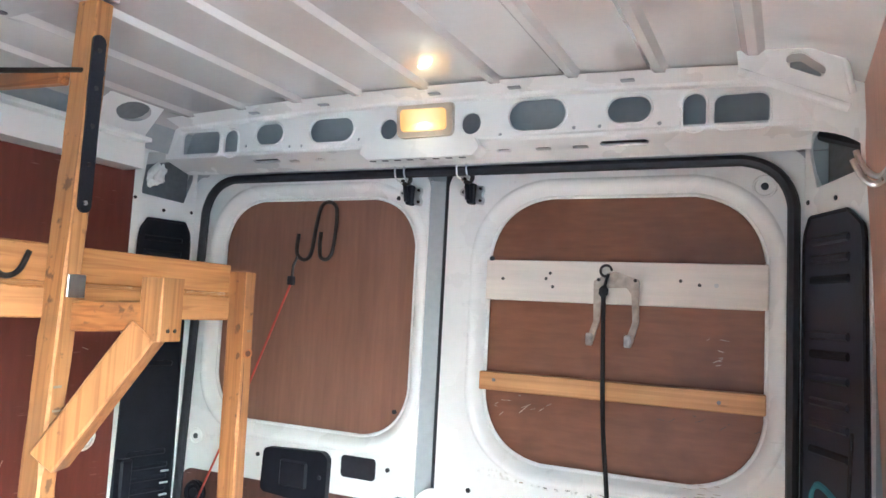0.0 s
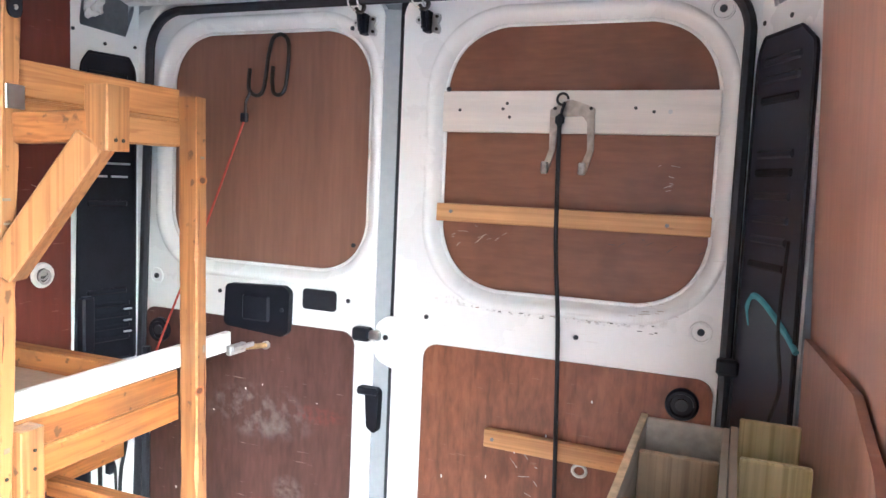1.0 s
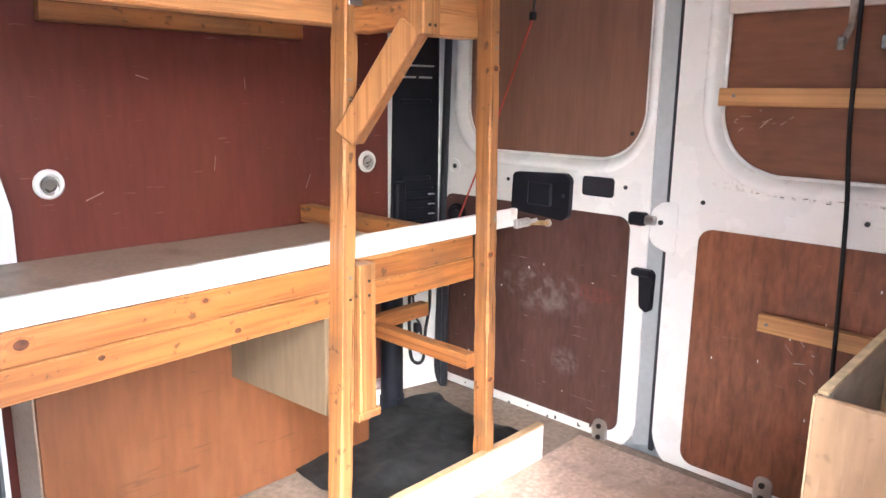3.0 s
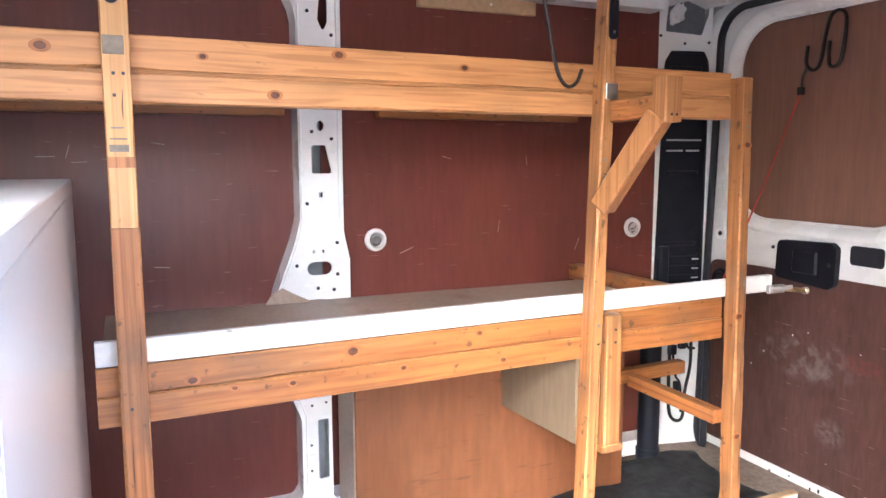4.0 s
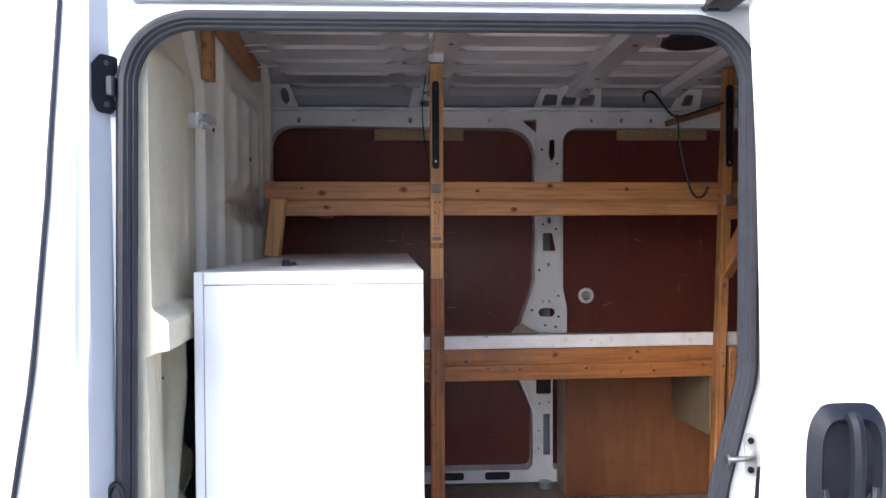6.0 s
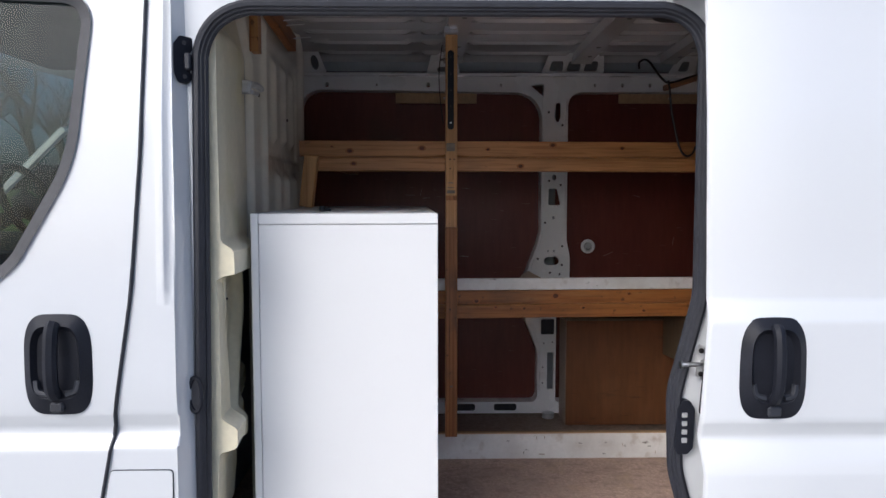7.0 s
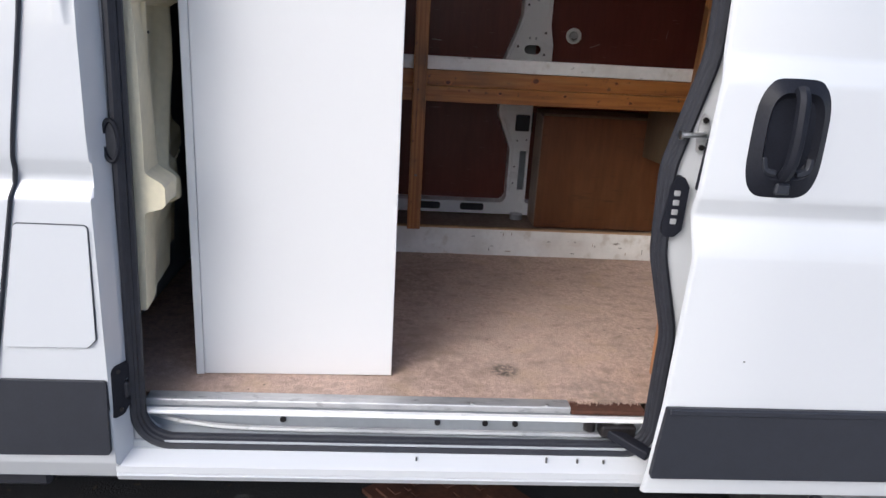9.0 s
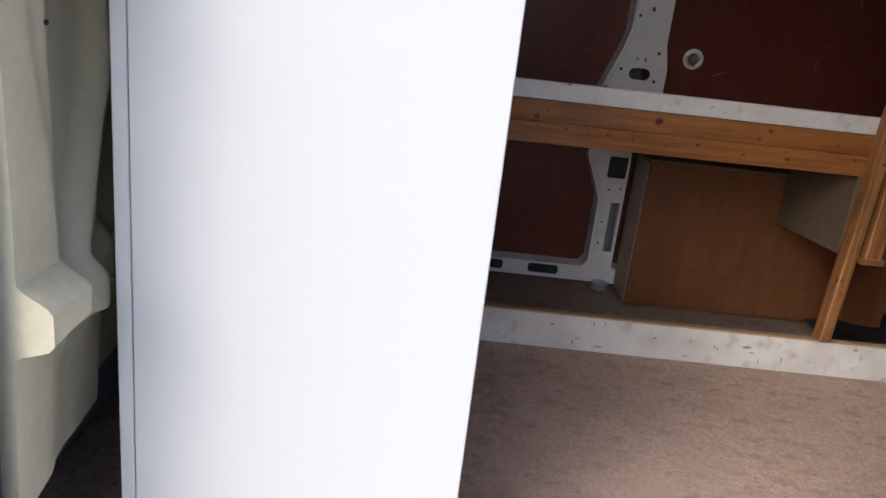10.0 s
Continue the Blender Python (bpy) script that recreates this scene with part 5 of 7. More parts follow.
# ---------------------------------------------------------------- nearside wall behind the opening
wall_near = solid("wall_nearside", box(0.925, 0.935, 1.64, 2.80, -0.01, 1.62, 0.002), WHITE, "white painted steel side frame of the van interior", "van wall", kind="structure")
lean = lambda z: 0.874 + 0.046 * max(0, min(1, (1.55 - z) / 0.9))
bm = box(0, 0.012, 1.645, 2.80, 0.0, 0.65, 0.0)
box(0, 0.012, 1.645, 2.80, 0.65, 1.66, 0.0, bm)
for v in bm.verts:
    v.co.x += lean(v.co.z)
part("plywood_panel", bm, PLYV, wall_near, "red-brown plywood lining panel")
part("lower_plywood_panel", sheet(rounded([(1.97, 0.0), (2.76, 0.0), (2.76, 0.830), (2.17, 0.880), (2.03, 0.845), (1.98, 0.77)], [0.0, 0.0, 0.01, 0.05, 0.04, 0.06], 5), [], lambda a, b: (lean(b) - 0.012, a, b), (0.010, 0, 0)), PLYN, wall_near, "brown worn plywood lower lining panel")
part("upper_frame", grid(span(0.36, 3.0, 10), span(0, 1, 6), lambda y, s: (0.936 - 0.05 * s, y, 1.50 + 0.2 * s)), WHITE, wall_near)
solid("plywood_end_panel", box(0.70, 0.872, 1.70, 1.712, 0.003, 0.55, 0.002), PLYE, "orange plywood end panel standing by the rear door pillar", "panel")

# ---------------------------------------------------------------- rear frame: header, corner pillars
RY = 2.860
hd = []
for a0, a1, b0, b1, r in ((-0.787, -0.654, 1.557, 1.625, 0.016), (-0.636, -0.590, 1.552, 1.624, 0.020), (-0.530, -0.440, 1.580, 1.633, 0.026), (-0.355, -0.224, 1.576, 1.636, 0.029),
                          (0.188, 0.318, 1.574, 1.642, 0.033), (0.410, 0.500, 1.578, 1.633, 0.027), (0.564, 0.608, 1.551, 1.629, 0.020), (0.624, 0.725, 1.553, 1.622, 0.018)):
    hd.append(rrect(a0, a1, b0, b1, r, 6))
hd += [oval(-0.122, 1.598, 0.024, 0.025), oval(0.096, 1.598, 0.024, 0.025)]
hd += [oval(x, z, 0.0045, 0.0045, 8) for x, z in ((-0.562, 1.578), (-0.418, 1.570), (-0.380, 1.570), (-0.208, 1.578), (0.168, 1.568), (0.338, 1.574), (0.394, 1.574), (0.518, 1.572))]
header = solid("rear_header", sheet(rounded([(-0.85, 1.556), (0.800, 1.556), (0.800, 1.690), (-0.85, 1.690)], 0.0, 1), hd, AT_Y(RY), (0, 0.004, 0)), WHITE, "white steel header over the rear doors with oval cut-outs", "door header", kind="structure")
# grey backing paints the dim inside of the header cut-outs
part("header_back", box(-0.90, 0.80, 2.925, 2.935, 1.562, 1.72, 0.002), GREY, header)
lip_z = lambda y: 1.557 - 0.28 * (y - RY)
lip_slots = [rrect(a, a + w, 2.897, 2.911, 0.004, 2) for a, w in ((0.145, 0.035), (0.240, 0.035), (0.325, 0.035), (-0.445, 0.030), (-0.365, 0.030))] + [rrect(0.388, 0.492, 2.884, 2.906, 0.010, 5), rrect(-0.560, -0.475, 2.886, 2.906, 0.003, 3)]
part("header_lip", sheet(rounded([(-0.85, RY), (0.80, RY), (0.80, 2.956), (-0.85, 2.956)], 0.0, 1), lip_slots, lambda a, b: (a, b, lip_z(b)), (0, 0, -0.004)), WHITE, header)
for k in lip_slots:
    # dark plates paint the shade inside the lip slots
    part("slot_back", sheet(grown(k, 0.003), [], lambda a, b: (a, b, lip_z(b) + 0.004), (0, 0, 0.002)), TRIM, header)
part("lip_edge", tube([(x, 2.957, lip_z(2.957)) for x in span(-0.80, 0.78, 8)], 0.005, 8), WHITE, header, smooth=True)
part("lip_fold", tube([(x, RY + 0.005, 1.559) for x in span(-0.80, 0.78, 8)], 0.008, 8), WHITE, header, smooth=True)
part("roof_joint", tube([(x, RY - 0.012, roof_z(x) - 0.014) for x in span(-0.78, 0.76, 16)], 0.013, 8), WHITE, header, smooth=True)
part("joint_flange", grid(span(-0.78, 0.76, 16), range(3), lambda x, k: (x, RY - (0.012, 0.045, 0.075)[k], roof_z(x) - (0.020, 0.012, 0.004)[k])), WHITE, header, smooth=True)
for x in (-0.285, 0.215, 0.46, -0.50, 0.02):
    part("joint_tab", box(x - 0.014, x + 0.014, RY - 0.055, RY - 0.040, roof_z(x) - 0.0165, roof_z(x) - 0.013, 0.001), GREY, header)
part("lamp_bay", sheet(rounded([(-0.190, 1.537), (-0.165, 1.519), (0.110, 1.519), (0.128, 1.537), (0.112, 1.563), (-0.172, 1.563)], 0.008, 4), [], AT_Y(RY - 0.022), (0, 0.05, 0)), WHITE, header)
for k in range(8):
    part("bay_slot", box(-0.165 + 0.034 * k, -0.150 + 0.034 * k, RY - 0.010, RY - 0.002, 1.5175, 1.5195, 0), CAVITY_SHADE, header)
for rimh in hd[:8]:
    part("pressed_rim", tube([(p.x, RY - 0.001, p.y) for p in grown(rimh, 0.003)], 0.003, 5, True), WHITE, header)

lamp = thing("interior_lamp", "lit interior lamp with an amber glow in a white surround", "lamp")
part("surround", sheet(rounded([(-0.090, 1.570), (0.054, 1.572), (0.052, 1.654), (-0.096, 1.652)], 0.013, 4), [], AT_Y(RY - 0.014), (0, 0.016, 0)), LAMPRIM, lamp)
part("diffuser", sheet(rounded([(-0.078, 1.584), (0.040, 1.584), (0.036, 1.636), (-0.084, 1.638)], 0.009, 4), [], AT_Y(RY - 0.019), (0, 0.006, 0)), LAMP, lamp, "glowing amber diffuser")


def corner_pillar(s, name):
    """Slanted corner post between side wall and rear doors, with its black vent trim."""
    A, B = ((-0.888, 2.785), (-0.845, 2.985)) if s < 0 else ((0.892, 2.785), (0.790, 2.985))
    pl = lambda a, b: (A[0] + (B[0] - A[0]) * a, A[1] + (B[1] - A[1]) * a, b)
    lift = lambda z: 1.163 + (z - 1.163) * (0.985 if s < 0 else 1.0)
    holes = [rounded([(a, lift(z)) for a, z in ((0.20, 1.575), (0.70, 1.60), (0.95, 1.535), (0.80, 1.445), (0.14, 1.455))], [0.01, 0.03, 0.02, 0.015, 0.015], 5)]
    c = solid(name, sheet(rounded([(0, -0.01), (1, -0.01), (1, lift(1.60)), (0.8, lift(1.66)), (0.1, lift(1.66)), (0, lift(1.60))], 0.0, 1), holes, pl, (s * 0.006, 0.006, 0)), WHITE, "white steel corner pillar beside the rear doors", "van pillar", kind="structure")
    n = Vector((-(B[1] - A[1]) * s, (B[0] - A[0]) * s, 0)).normalized()
    off = lambda d: (lambda a, b: tuple(Vector(pl(a, b)) + n * d))
    z0 = 0.53 if s < 0 else 0.02
    tout = rounded([(-0.10 if s > 0 else 0.06, z0), (0.93, z0), (0.92, lift(1.35)), (0.82, lift(1.385)), (0.25, lift(1.385)), (0.04 if s > 0 else 0.14, lift(1.35))], [0.01, 0.01, 0.05, 0.05, 0.05, 0.04], 4)
    tr = part("pillar_trim", sheet(tout, [], off(0.002), tuple(n * 0.008)), BLACK if s < 0 else NAVY, c, "black plastic pillar trim with vents")
    part("trim_bead", tube([off(0.010)(p.x, p.y) for p in tout], 0.004, 5, True), BLACK, tr)
    rows = ((1.335, 1), (1.30, 1), (1.26, 0), (1.155, 1), (1.12, 0), (1.075, 1), (1.03, 1), (0.99, 1), (0.94, 0)) if s > 0 else ((1.33, 0), (1.29, 0), (0.972, 0), (0.72, 0))
    for z, bright in [(lift(k), b) for k, b in rows]:
        part("vent_slat", beam(off(0.010)(0.22, z), off(0.010)(0.80, z), 0.010, 0.016, (0, 0, 1), 0.004), (BLACK if s < 0 else NAVY) if bright else BLACK, tr)
    # back of the pillar hole, with its shade in the colour
    part("recess_back", sheet(rrect(0.02, 0.98, 1.42, 1.62, 0.01, 2), [], off(-0.05), tuple(n * 0.004)), CAVITY_SHADE, c)
    for a, z in ((0.5, 1.415), (0.06, 1.44), (0.94, 1.42)):
        part("bolt_hole", disc(off(0.0)(a, lift(z)), n, 0.005, 0.004, 8), RUBBER, c)
    return c, off, tr


cl, off_l, tl = corner_pillar(-1, "corner_pillar_offside")
cr, off_r, trr = corner_pillar(1, "corner_pillar_nearside")
part("recess_cable", tube([off_r(-0.03)(0.95, 1.56), off_r(-0.03)(0.10, 1.49)], 0.012, 8), RUBBER, cr, smooth=True)
gh = rounded([(0.751, 1.646), (0.780, 1.646), (0.817, 1.616), (0.813, 1.596), (0.757, 1.621)], 0.010, 4)
part("roof_gusset", sheet(rounded([(0.669, 1.690), (0.789, 1.690), (0.844, 1.628), (0.857, 1.566), (0.850, 1.543), (0.677, 1.621)], 0.006, 4), [gh], AT_Y(2.720), (0, 0.006, 0)), WHITE, cr)
# grey sheet gives the gusset hole its painted shade
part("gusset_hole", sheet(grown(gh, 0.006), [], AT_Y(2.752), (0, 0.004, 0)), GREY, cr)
part("gusset_edge", tube([(0.677, 2.721, 1.620), (0.764, 2.721, 1.581), (0.852, 2.721, 1.541)], 0.008, 8), WHITE, cr, smooth=True)
part("gusset_edge", tube([(0.789, 2.719, 1.668), (0.844, 2.719, 1.629), (0.857, 2.719, 1.566)], 0.006, 8), WHITE, cr, smooth=True)
part("corner_cover", grid(span(0, 1, 14), span(0, 1, 8), lambda u, v: (0.738 + 0.142 * u, 2.856 - 0.02 * u - 0.09 * u ** 3 + 0.03 * (1 - v) ** 2, (1.552 - 0.020 * u - 0.045 * u ** 4) * (1 - v) + 1.675 * v)), WHITE, cr, smooth=True)
part("vent_box", box(-0.880, -0.850, 2.80, 2.84, 0.56, 0.72, 0.006), BLACK, tl)
for k in range(4):
    part("vent_step", beam(off_l(0.004)(0.25, 0.59 + 0.033 * k), off_l(0.004)(0.85, 0.59 + 0.033 * k), 0.02, 0.016, (0, 0, 1), 0.004), BLACK, tl)
for z, spans in ((1.086, ((0.20, 0.84),)), (1.050, ((0.20, 0.50), (0.56, 0.80)))):
    for a, b in spans:
        part("vent_slot", beam(off_l(0.011)(a, z), off_l(0.011)(b, z), 0.007, 0.006, (0, 0, 1), 0.001), ALU, tl, "pale slot edge of the vent")
rag = bmesh.new()
bmesh.ops.create_icosphere(rag, subdivisions=3, radius=1.0)
for v in rag.verts:
    k = 1 + 0.55 * noise.noise(v.co * 2.2) + 0.25 * noise.noise(v.co * 6)
    v.co = Vector((-0.890 + 0.012 * v.co.x * k, 2.870 + 0.028 * v.co.y * k + 0.01 * v.co.z, 1.512 + 0.034 * v.co.z * k))
# pale bars paint the highlights along the step edges
for k in range(3):
    part("step_tip", beam(off_l(0.016)(0.74, 0.606 + 0.033 * k), off_l(0.016)(0.86, 0.606 + 0.033 * k), 0.006, 0.005, (0, 0, 1), 0.001), ALU, tl, "pale painted highlight on the edge of the vent step")
part("filler_rag", rag, SCUFFED, cl, "crumpled white padding in the pillar hole")
part("post_cover", tube([(-0.800, 2.975, z) for z in span(0.0, 0.56, 4)], 0.013, 8), RUBBER, cl)

# unseen panels added to keep sky light from leaking in round the doors
rear_shell = thing("rear_shell", "unseen white rear corner and roof edge panels of the van, added against light leaks", "van panel", kind="structure")
for x0, x1, z0, z1 in ((-0.985, -0.885, -0.14, 1.80), (0.745, 0.985, -0.14, 1.80), (-0.885, 0.745, 1.49, 1.80), (-0.885, -0.80, 1.30, 1.488), (-0.885, 0.745, -0.14, -0.02)):
    part("shell_panel", box(x0, x1, 3.066, 3.082, z0, z1, 0.002), SKIN, rear_shell)
part("shell_panel", box(-0.99, -0.80, 3.054, 3.060, -0.14, 1.80, 0.001), SKIN, rear_shell)
part("shell_panel", box(-0.80, 0.99, 3.054, 3.060, 1.545, 1.80, 0.001), SKIN, rear_shell)
part("shell_panel", box(-0.13, 0.0, 3.078, 3.084, -0.03, 1.50, 0.001), SKIN, rear_shell)

# black seal round the rear opening
rear_loop = rounded([(-0.835, -0.035), (0.775, -0.035), (0.770, 1.512), (-0.790, 1.512)], [0.09, 0.09, 0.10, 0.10], 8)
rseal = thing("rear_door_seal", "black rubber weather seal round the rear door opening", "door seal")
for nm, keep in (("bottom_lip", lambda p: p.y < 0.06), ("upper_lip", lambda p: p.y >= 0.055)):
    k0 = next(i for i in range(len(rear_loop)) if keep(rear_loop[i]) and not keep(rear_loop[i - 1]))
    run = []
    while keep(rear_loop[(k0 + len(run)) % len(rear_loop)]) and len(run) < len(rear_loop):
        run.append(rear_loop[(k0 + len(run)) % len(rear_loop)])
    part(nm, tube([(p.x, 2.975, p.y) for p in run], 0.0125, 8), RUBBER, rseal, smooth=True)
part("opening_flange", sheet(grown(rear_loop, 0.06), [grown(rear_loop, 0.012)], AT_Y(2.985), (0, 0.006, 0)), WHITE, header)

# ---------------------------------------------------------------- rear doors
def rear_door(name, x0, x1, win, panel, label, radii):
    d = thing(name, label, "van door", kind="structure")
    z0, z1 = -0.030, 1.532
    outer = rounded([(x0, z0), (x1, z0), (x1, z1), (x0, z1)], radii, 8)
    wl = rounded([(win[0], win[2]), (win[1], win[2]), (win[1], win[3]), (win[0], win[3])], win[4], 12)
    bigger = grown(wl, 0.042)
    part("door_shell", sheet(outer, [bigger], AT_Y(3.022), (0, 0.03, 0)), DOORWHITE if name == "door_2" else WHITE, d)
    bev = bmesh.new()
    steps = ((0.042, 3.022), (0.038, 3.0190), (0.033, 3.0178), (0.025, 3.0195), (0.016, 3.0265), (0.007, 3.041), (0.0, 3.056))
    for (da, ya), (db, yb) in zip(steps, steps[1:]):
        ring(grown(wl, da), grown(wl, db), lambda a, b: (a, ya, b), lambda a, b: (a, yb, b), bev)
    bmesh.ops.remove_doubles(bev, verts=bev.verts, dist=0.0002)
    part("window_bevel", bev, WHITE, d, smooth=True)
    part("window_rim", tube([(p.x, 3.050, p.y) for p in grown(wl, 0.001)], 0.005, 6, True), WHITE, d, smooth=True)
    part("window_board", sheet(grown(wl, 0.02), [], AT_Y(3.062), (0, 0.012, 0)), PLYH if name == "door_2" else PLYB, d, "brown plywood board closing the window opening")
    pl = rounded([(panel[0], panel[2]), (panel[1], panel[2]), (panel[1], panel[3]), (panel[0], panel[3])], 0.035, 6)
    part("lower_board", sheet(pl, [], AT_Y(3.0175), (0, 0.008, 0)), PLYD if name == "door_1" else PLYR, d, "scuffed red-brown plywood lower panel")
    part("outer_skin", box(x0 + 0.01, x1 - 0.01, 3.085, 3.10, z0, z1 + 0.03, 0.004), SKIN, d)
    return d


PLYB = mat("brown_ply", (0.225, 0.115, 0.078), 0.5, var=0.14, scale=1.2, fine=7, stretch=(12, 12, 1.0), bump=0.05)
door1 = rear_door("door_1", -0.885, -0.082, (-0.770, -0.127, 0.824, 1.461, 0.13), (-0.846, -0.138, 0.026, 0.670), "white rear door with a boarded window, closed", [0.06, 0.10, 0.05, 0.03])
door2 = rear_door("door_2", -0.027, 0.790, (0.084, 0.721, 0.813, 1.453, 0.15), (0.062, 0.753, 0.014, 0.668), "white rear door with a boarded window, closed", [0.10, 0.06, 0.03, 0.05])
part("meeting_edge", sheet([Vector((-0.086, 3.024)), Vector((-0.046, 3.046)), Vector((-0.046, 3.058)), Vector((-0.086, 3.058))], [], AT_Z(0.01), (0, 0, 1.49)), GREY, door1, "grey folded meeting edge of the door")
part("centre_seal", box(-0.045, -0.028, 3.036, 3.056, 0.0, 1.52, 0.004), RUBBER, door1)
part("centre_backing", box(-0.13, 0.0, 3.06, 3.075, -0.03, 1.52, 0.002), GREY, door1)
# inner handle plate and blank
plate = part("lock_cover", sheet(rounded([(-0.545, 0.650), (-0.352, 0.636), (-0.332, 0.650), (-0.330, 0.762), (-0.350, 0.776), (-0.540, 0.768)], 0.016, 4), [], AT_Y(3.000), (0, 0.020, 0)), BLACK, door1, "black plastic inner lock cover")
part("lock_boss", box(-0.480, -0.390, 2.992, 3.004, 0.672, 0.745, 0.006), BLACK, plate)
part("key_hole", disc((-0.352, 2.999, 0.710), (0, 1, 0), 0.006, 0.004, 10), RUBBER, plate)
part("blank_recess", sheet(rrect(-0.300, -0.196, 0.718, 0.774, 0.010, 4), [], AT_Y(3.0195), (0, 0.01, 0)), RUBBER, door1, "black rubber-lined blank recess")
for x, z in ((-0.806, 0.763), (0.718, 0.772), (0.714, 1.464)):
    dr = door1 if x < 0 else door2
    part("plug_ring", tube([(x + 0.022 * math.cos(k * math.tau / 18), 3.021, z + 0.022 * math.sin(k * math.tau / 18)) for k in range(18)], 0.003, 6, True), WHITE, dr, smooth=True)
    part("plug_hole", disc((x, 3.0205, z), (0, 1, 0), 0.008, 0.004, 10), RUBBER, dr)
for x, z in ((-0.816, 1.465), (-0.172, 1.455), (0.024, 1.452), (-0.575, 0.740), (-0.160, 0.752), (0.065, 0.735), (0.445, 0.728), (0.10, 1.30), (-0.15, 0.90)):
    part("bolt_hole", disc((x, 3.0205, z), (0, 1, 0), 0.006, 0.004, 8), RUBBER, door1 if x < -0.05 else door2)
for x, z, dr in ((-0.785, 0.605, door1), (0.690, 0.608, door2)):
    p = part("air_vent", disc((x, 3.016, z), (0, 1, 0), 0.036, 0.012, 24), BLACK, dr, "round black air vent")
    part("vent_ring", tube([(x + 0.030 * math.cos(k * math.tau / 20), 3.008, z + 0.030 * math.sin(k * math.tau / 20)) for k in range(20)], 0.006, 6, True), BLACK, p, smooth=True)
    part("vent_plug", disc((x, 3.008, z), (0, 1, 0), 0.014, 0.01, 14), TRIM, p)
# scrape marks along the rail of the second door
rnd = random.Random(3)
for k in range(30):
    x = min(0.62, max(0.08, rnd.gauss(0.40, 0.11)))
    z = 0.780 + rnd.gauss(0, 0.006) - 0.02 * (x - 0.1)
    part("scrape", box(x, x + rnd.uniform(0.002, 0.012), 3.0208, 3.0217, z, z + rnd.uniform(0.0006, 0.0022), 0), MARK if k % 3 else BOARD, door2)
for k in range(14):
    x, z = rnd.uniform(0.56, 0.66), rnd.uniform(0.79, 0.83)
    part("scrape", box(x, x + rnd.uniform(0.004, 0.02), 3.0208, 3.0217, z, z + 0.0008, 0), BOARD, door2)
for k in range(16):
    x, z = rnd.uniform(-0.75, -0.16), rnd.uniform(-0.02, 0.015)
    part("scrape", box(x, x + rnd.uniform(0.003, 0.012), 3.0203, 3.0217, z, z + rnd.uniform(0.002, 0.012), 0), MARK, door1)
for k in range(9):
    x, z = rnd.uniform(-0.80, -0.2), rnd.uniform(0.1, 0.55)
    part("chip", box(x, x + rnd.uniform(0.002, 0.006), 3.0160, 3.0172, z, z + rnd.uniform(0.002, 0.007), 0), SCUFFED, door1)
for k in range(9):
    x, z = rnd.uniform(0.08, 0.7), rnd.uniform(0.1, 0.64)
    part("chip", box(x, x + rnd.uniform(0.0015, 0.004), 3.0160, 3.0172, z, z + rnd.uniform(0.002, 0.008), 0), SCUFFED, door2)
rnd = random.Random(21)
for k in range(9):
    x, z = rnd.gauss(0.335, 0.035), rnd.gauss(0.40, 0.04)
    a, L = rnd.uniform(-0.9, 0.2), rnd.uniform(0.006, 0.03)
    d = Vector((math.cos(a), 0, math.sin(a))) * L / 2
    c = Vector((x, 3.0172, z))
    part("scuff", beam(c - d, c + d, 0.001, rnd.uniform(0.0008, 0.0025), (-d.z, 0, d.x), 0), SMEAR, door2)
for k in range(26):
    x, z = (rnd.gauss(0.17, 0.045), rnd.gauss(0.945, 0.012)) if k < 12 else (rnd.gauss(0.59, 0.05), rnd.gauss(0.955, 0.008)) if k < 19 else (rnd.gauss(0.628, 0.012), rnd.gauss(1.09, 0.03))
    a, L = rnd.uniform(-0.5, 0.8), rnd.uniform(0.005, 0.025)
    d = Vector((math.cos(a), 0, math.sin(a))) * L / 2
    c = Vector((x, 3.0617, z))
    part("scuff", beam(c - d, c + d, 0.001, rnd.uniform(0.0008, 0.002), (-d.z, 0, d.x), 0), MARK if 12 <= k < 19 else SMEAR, door2)
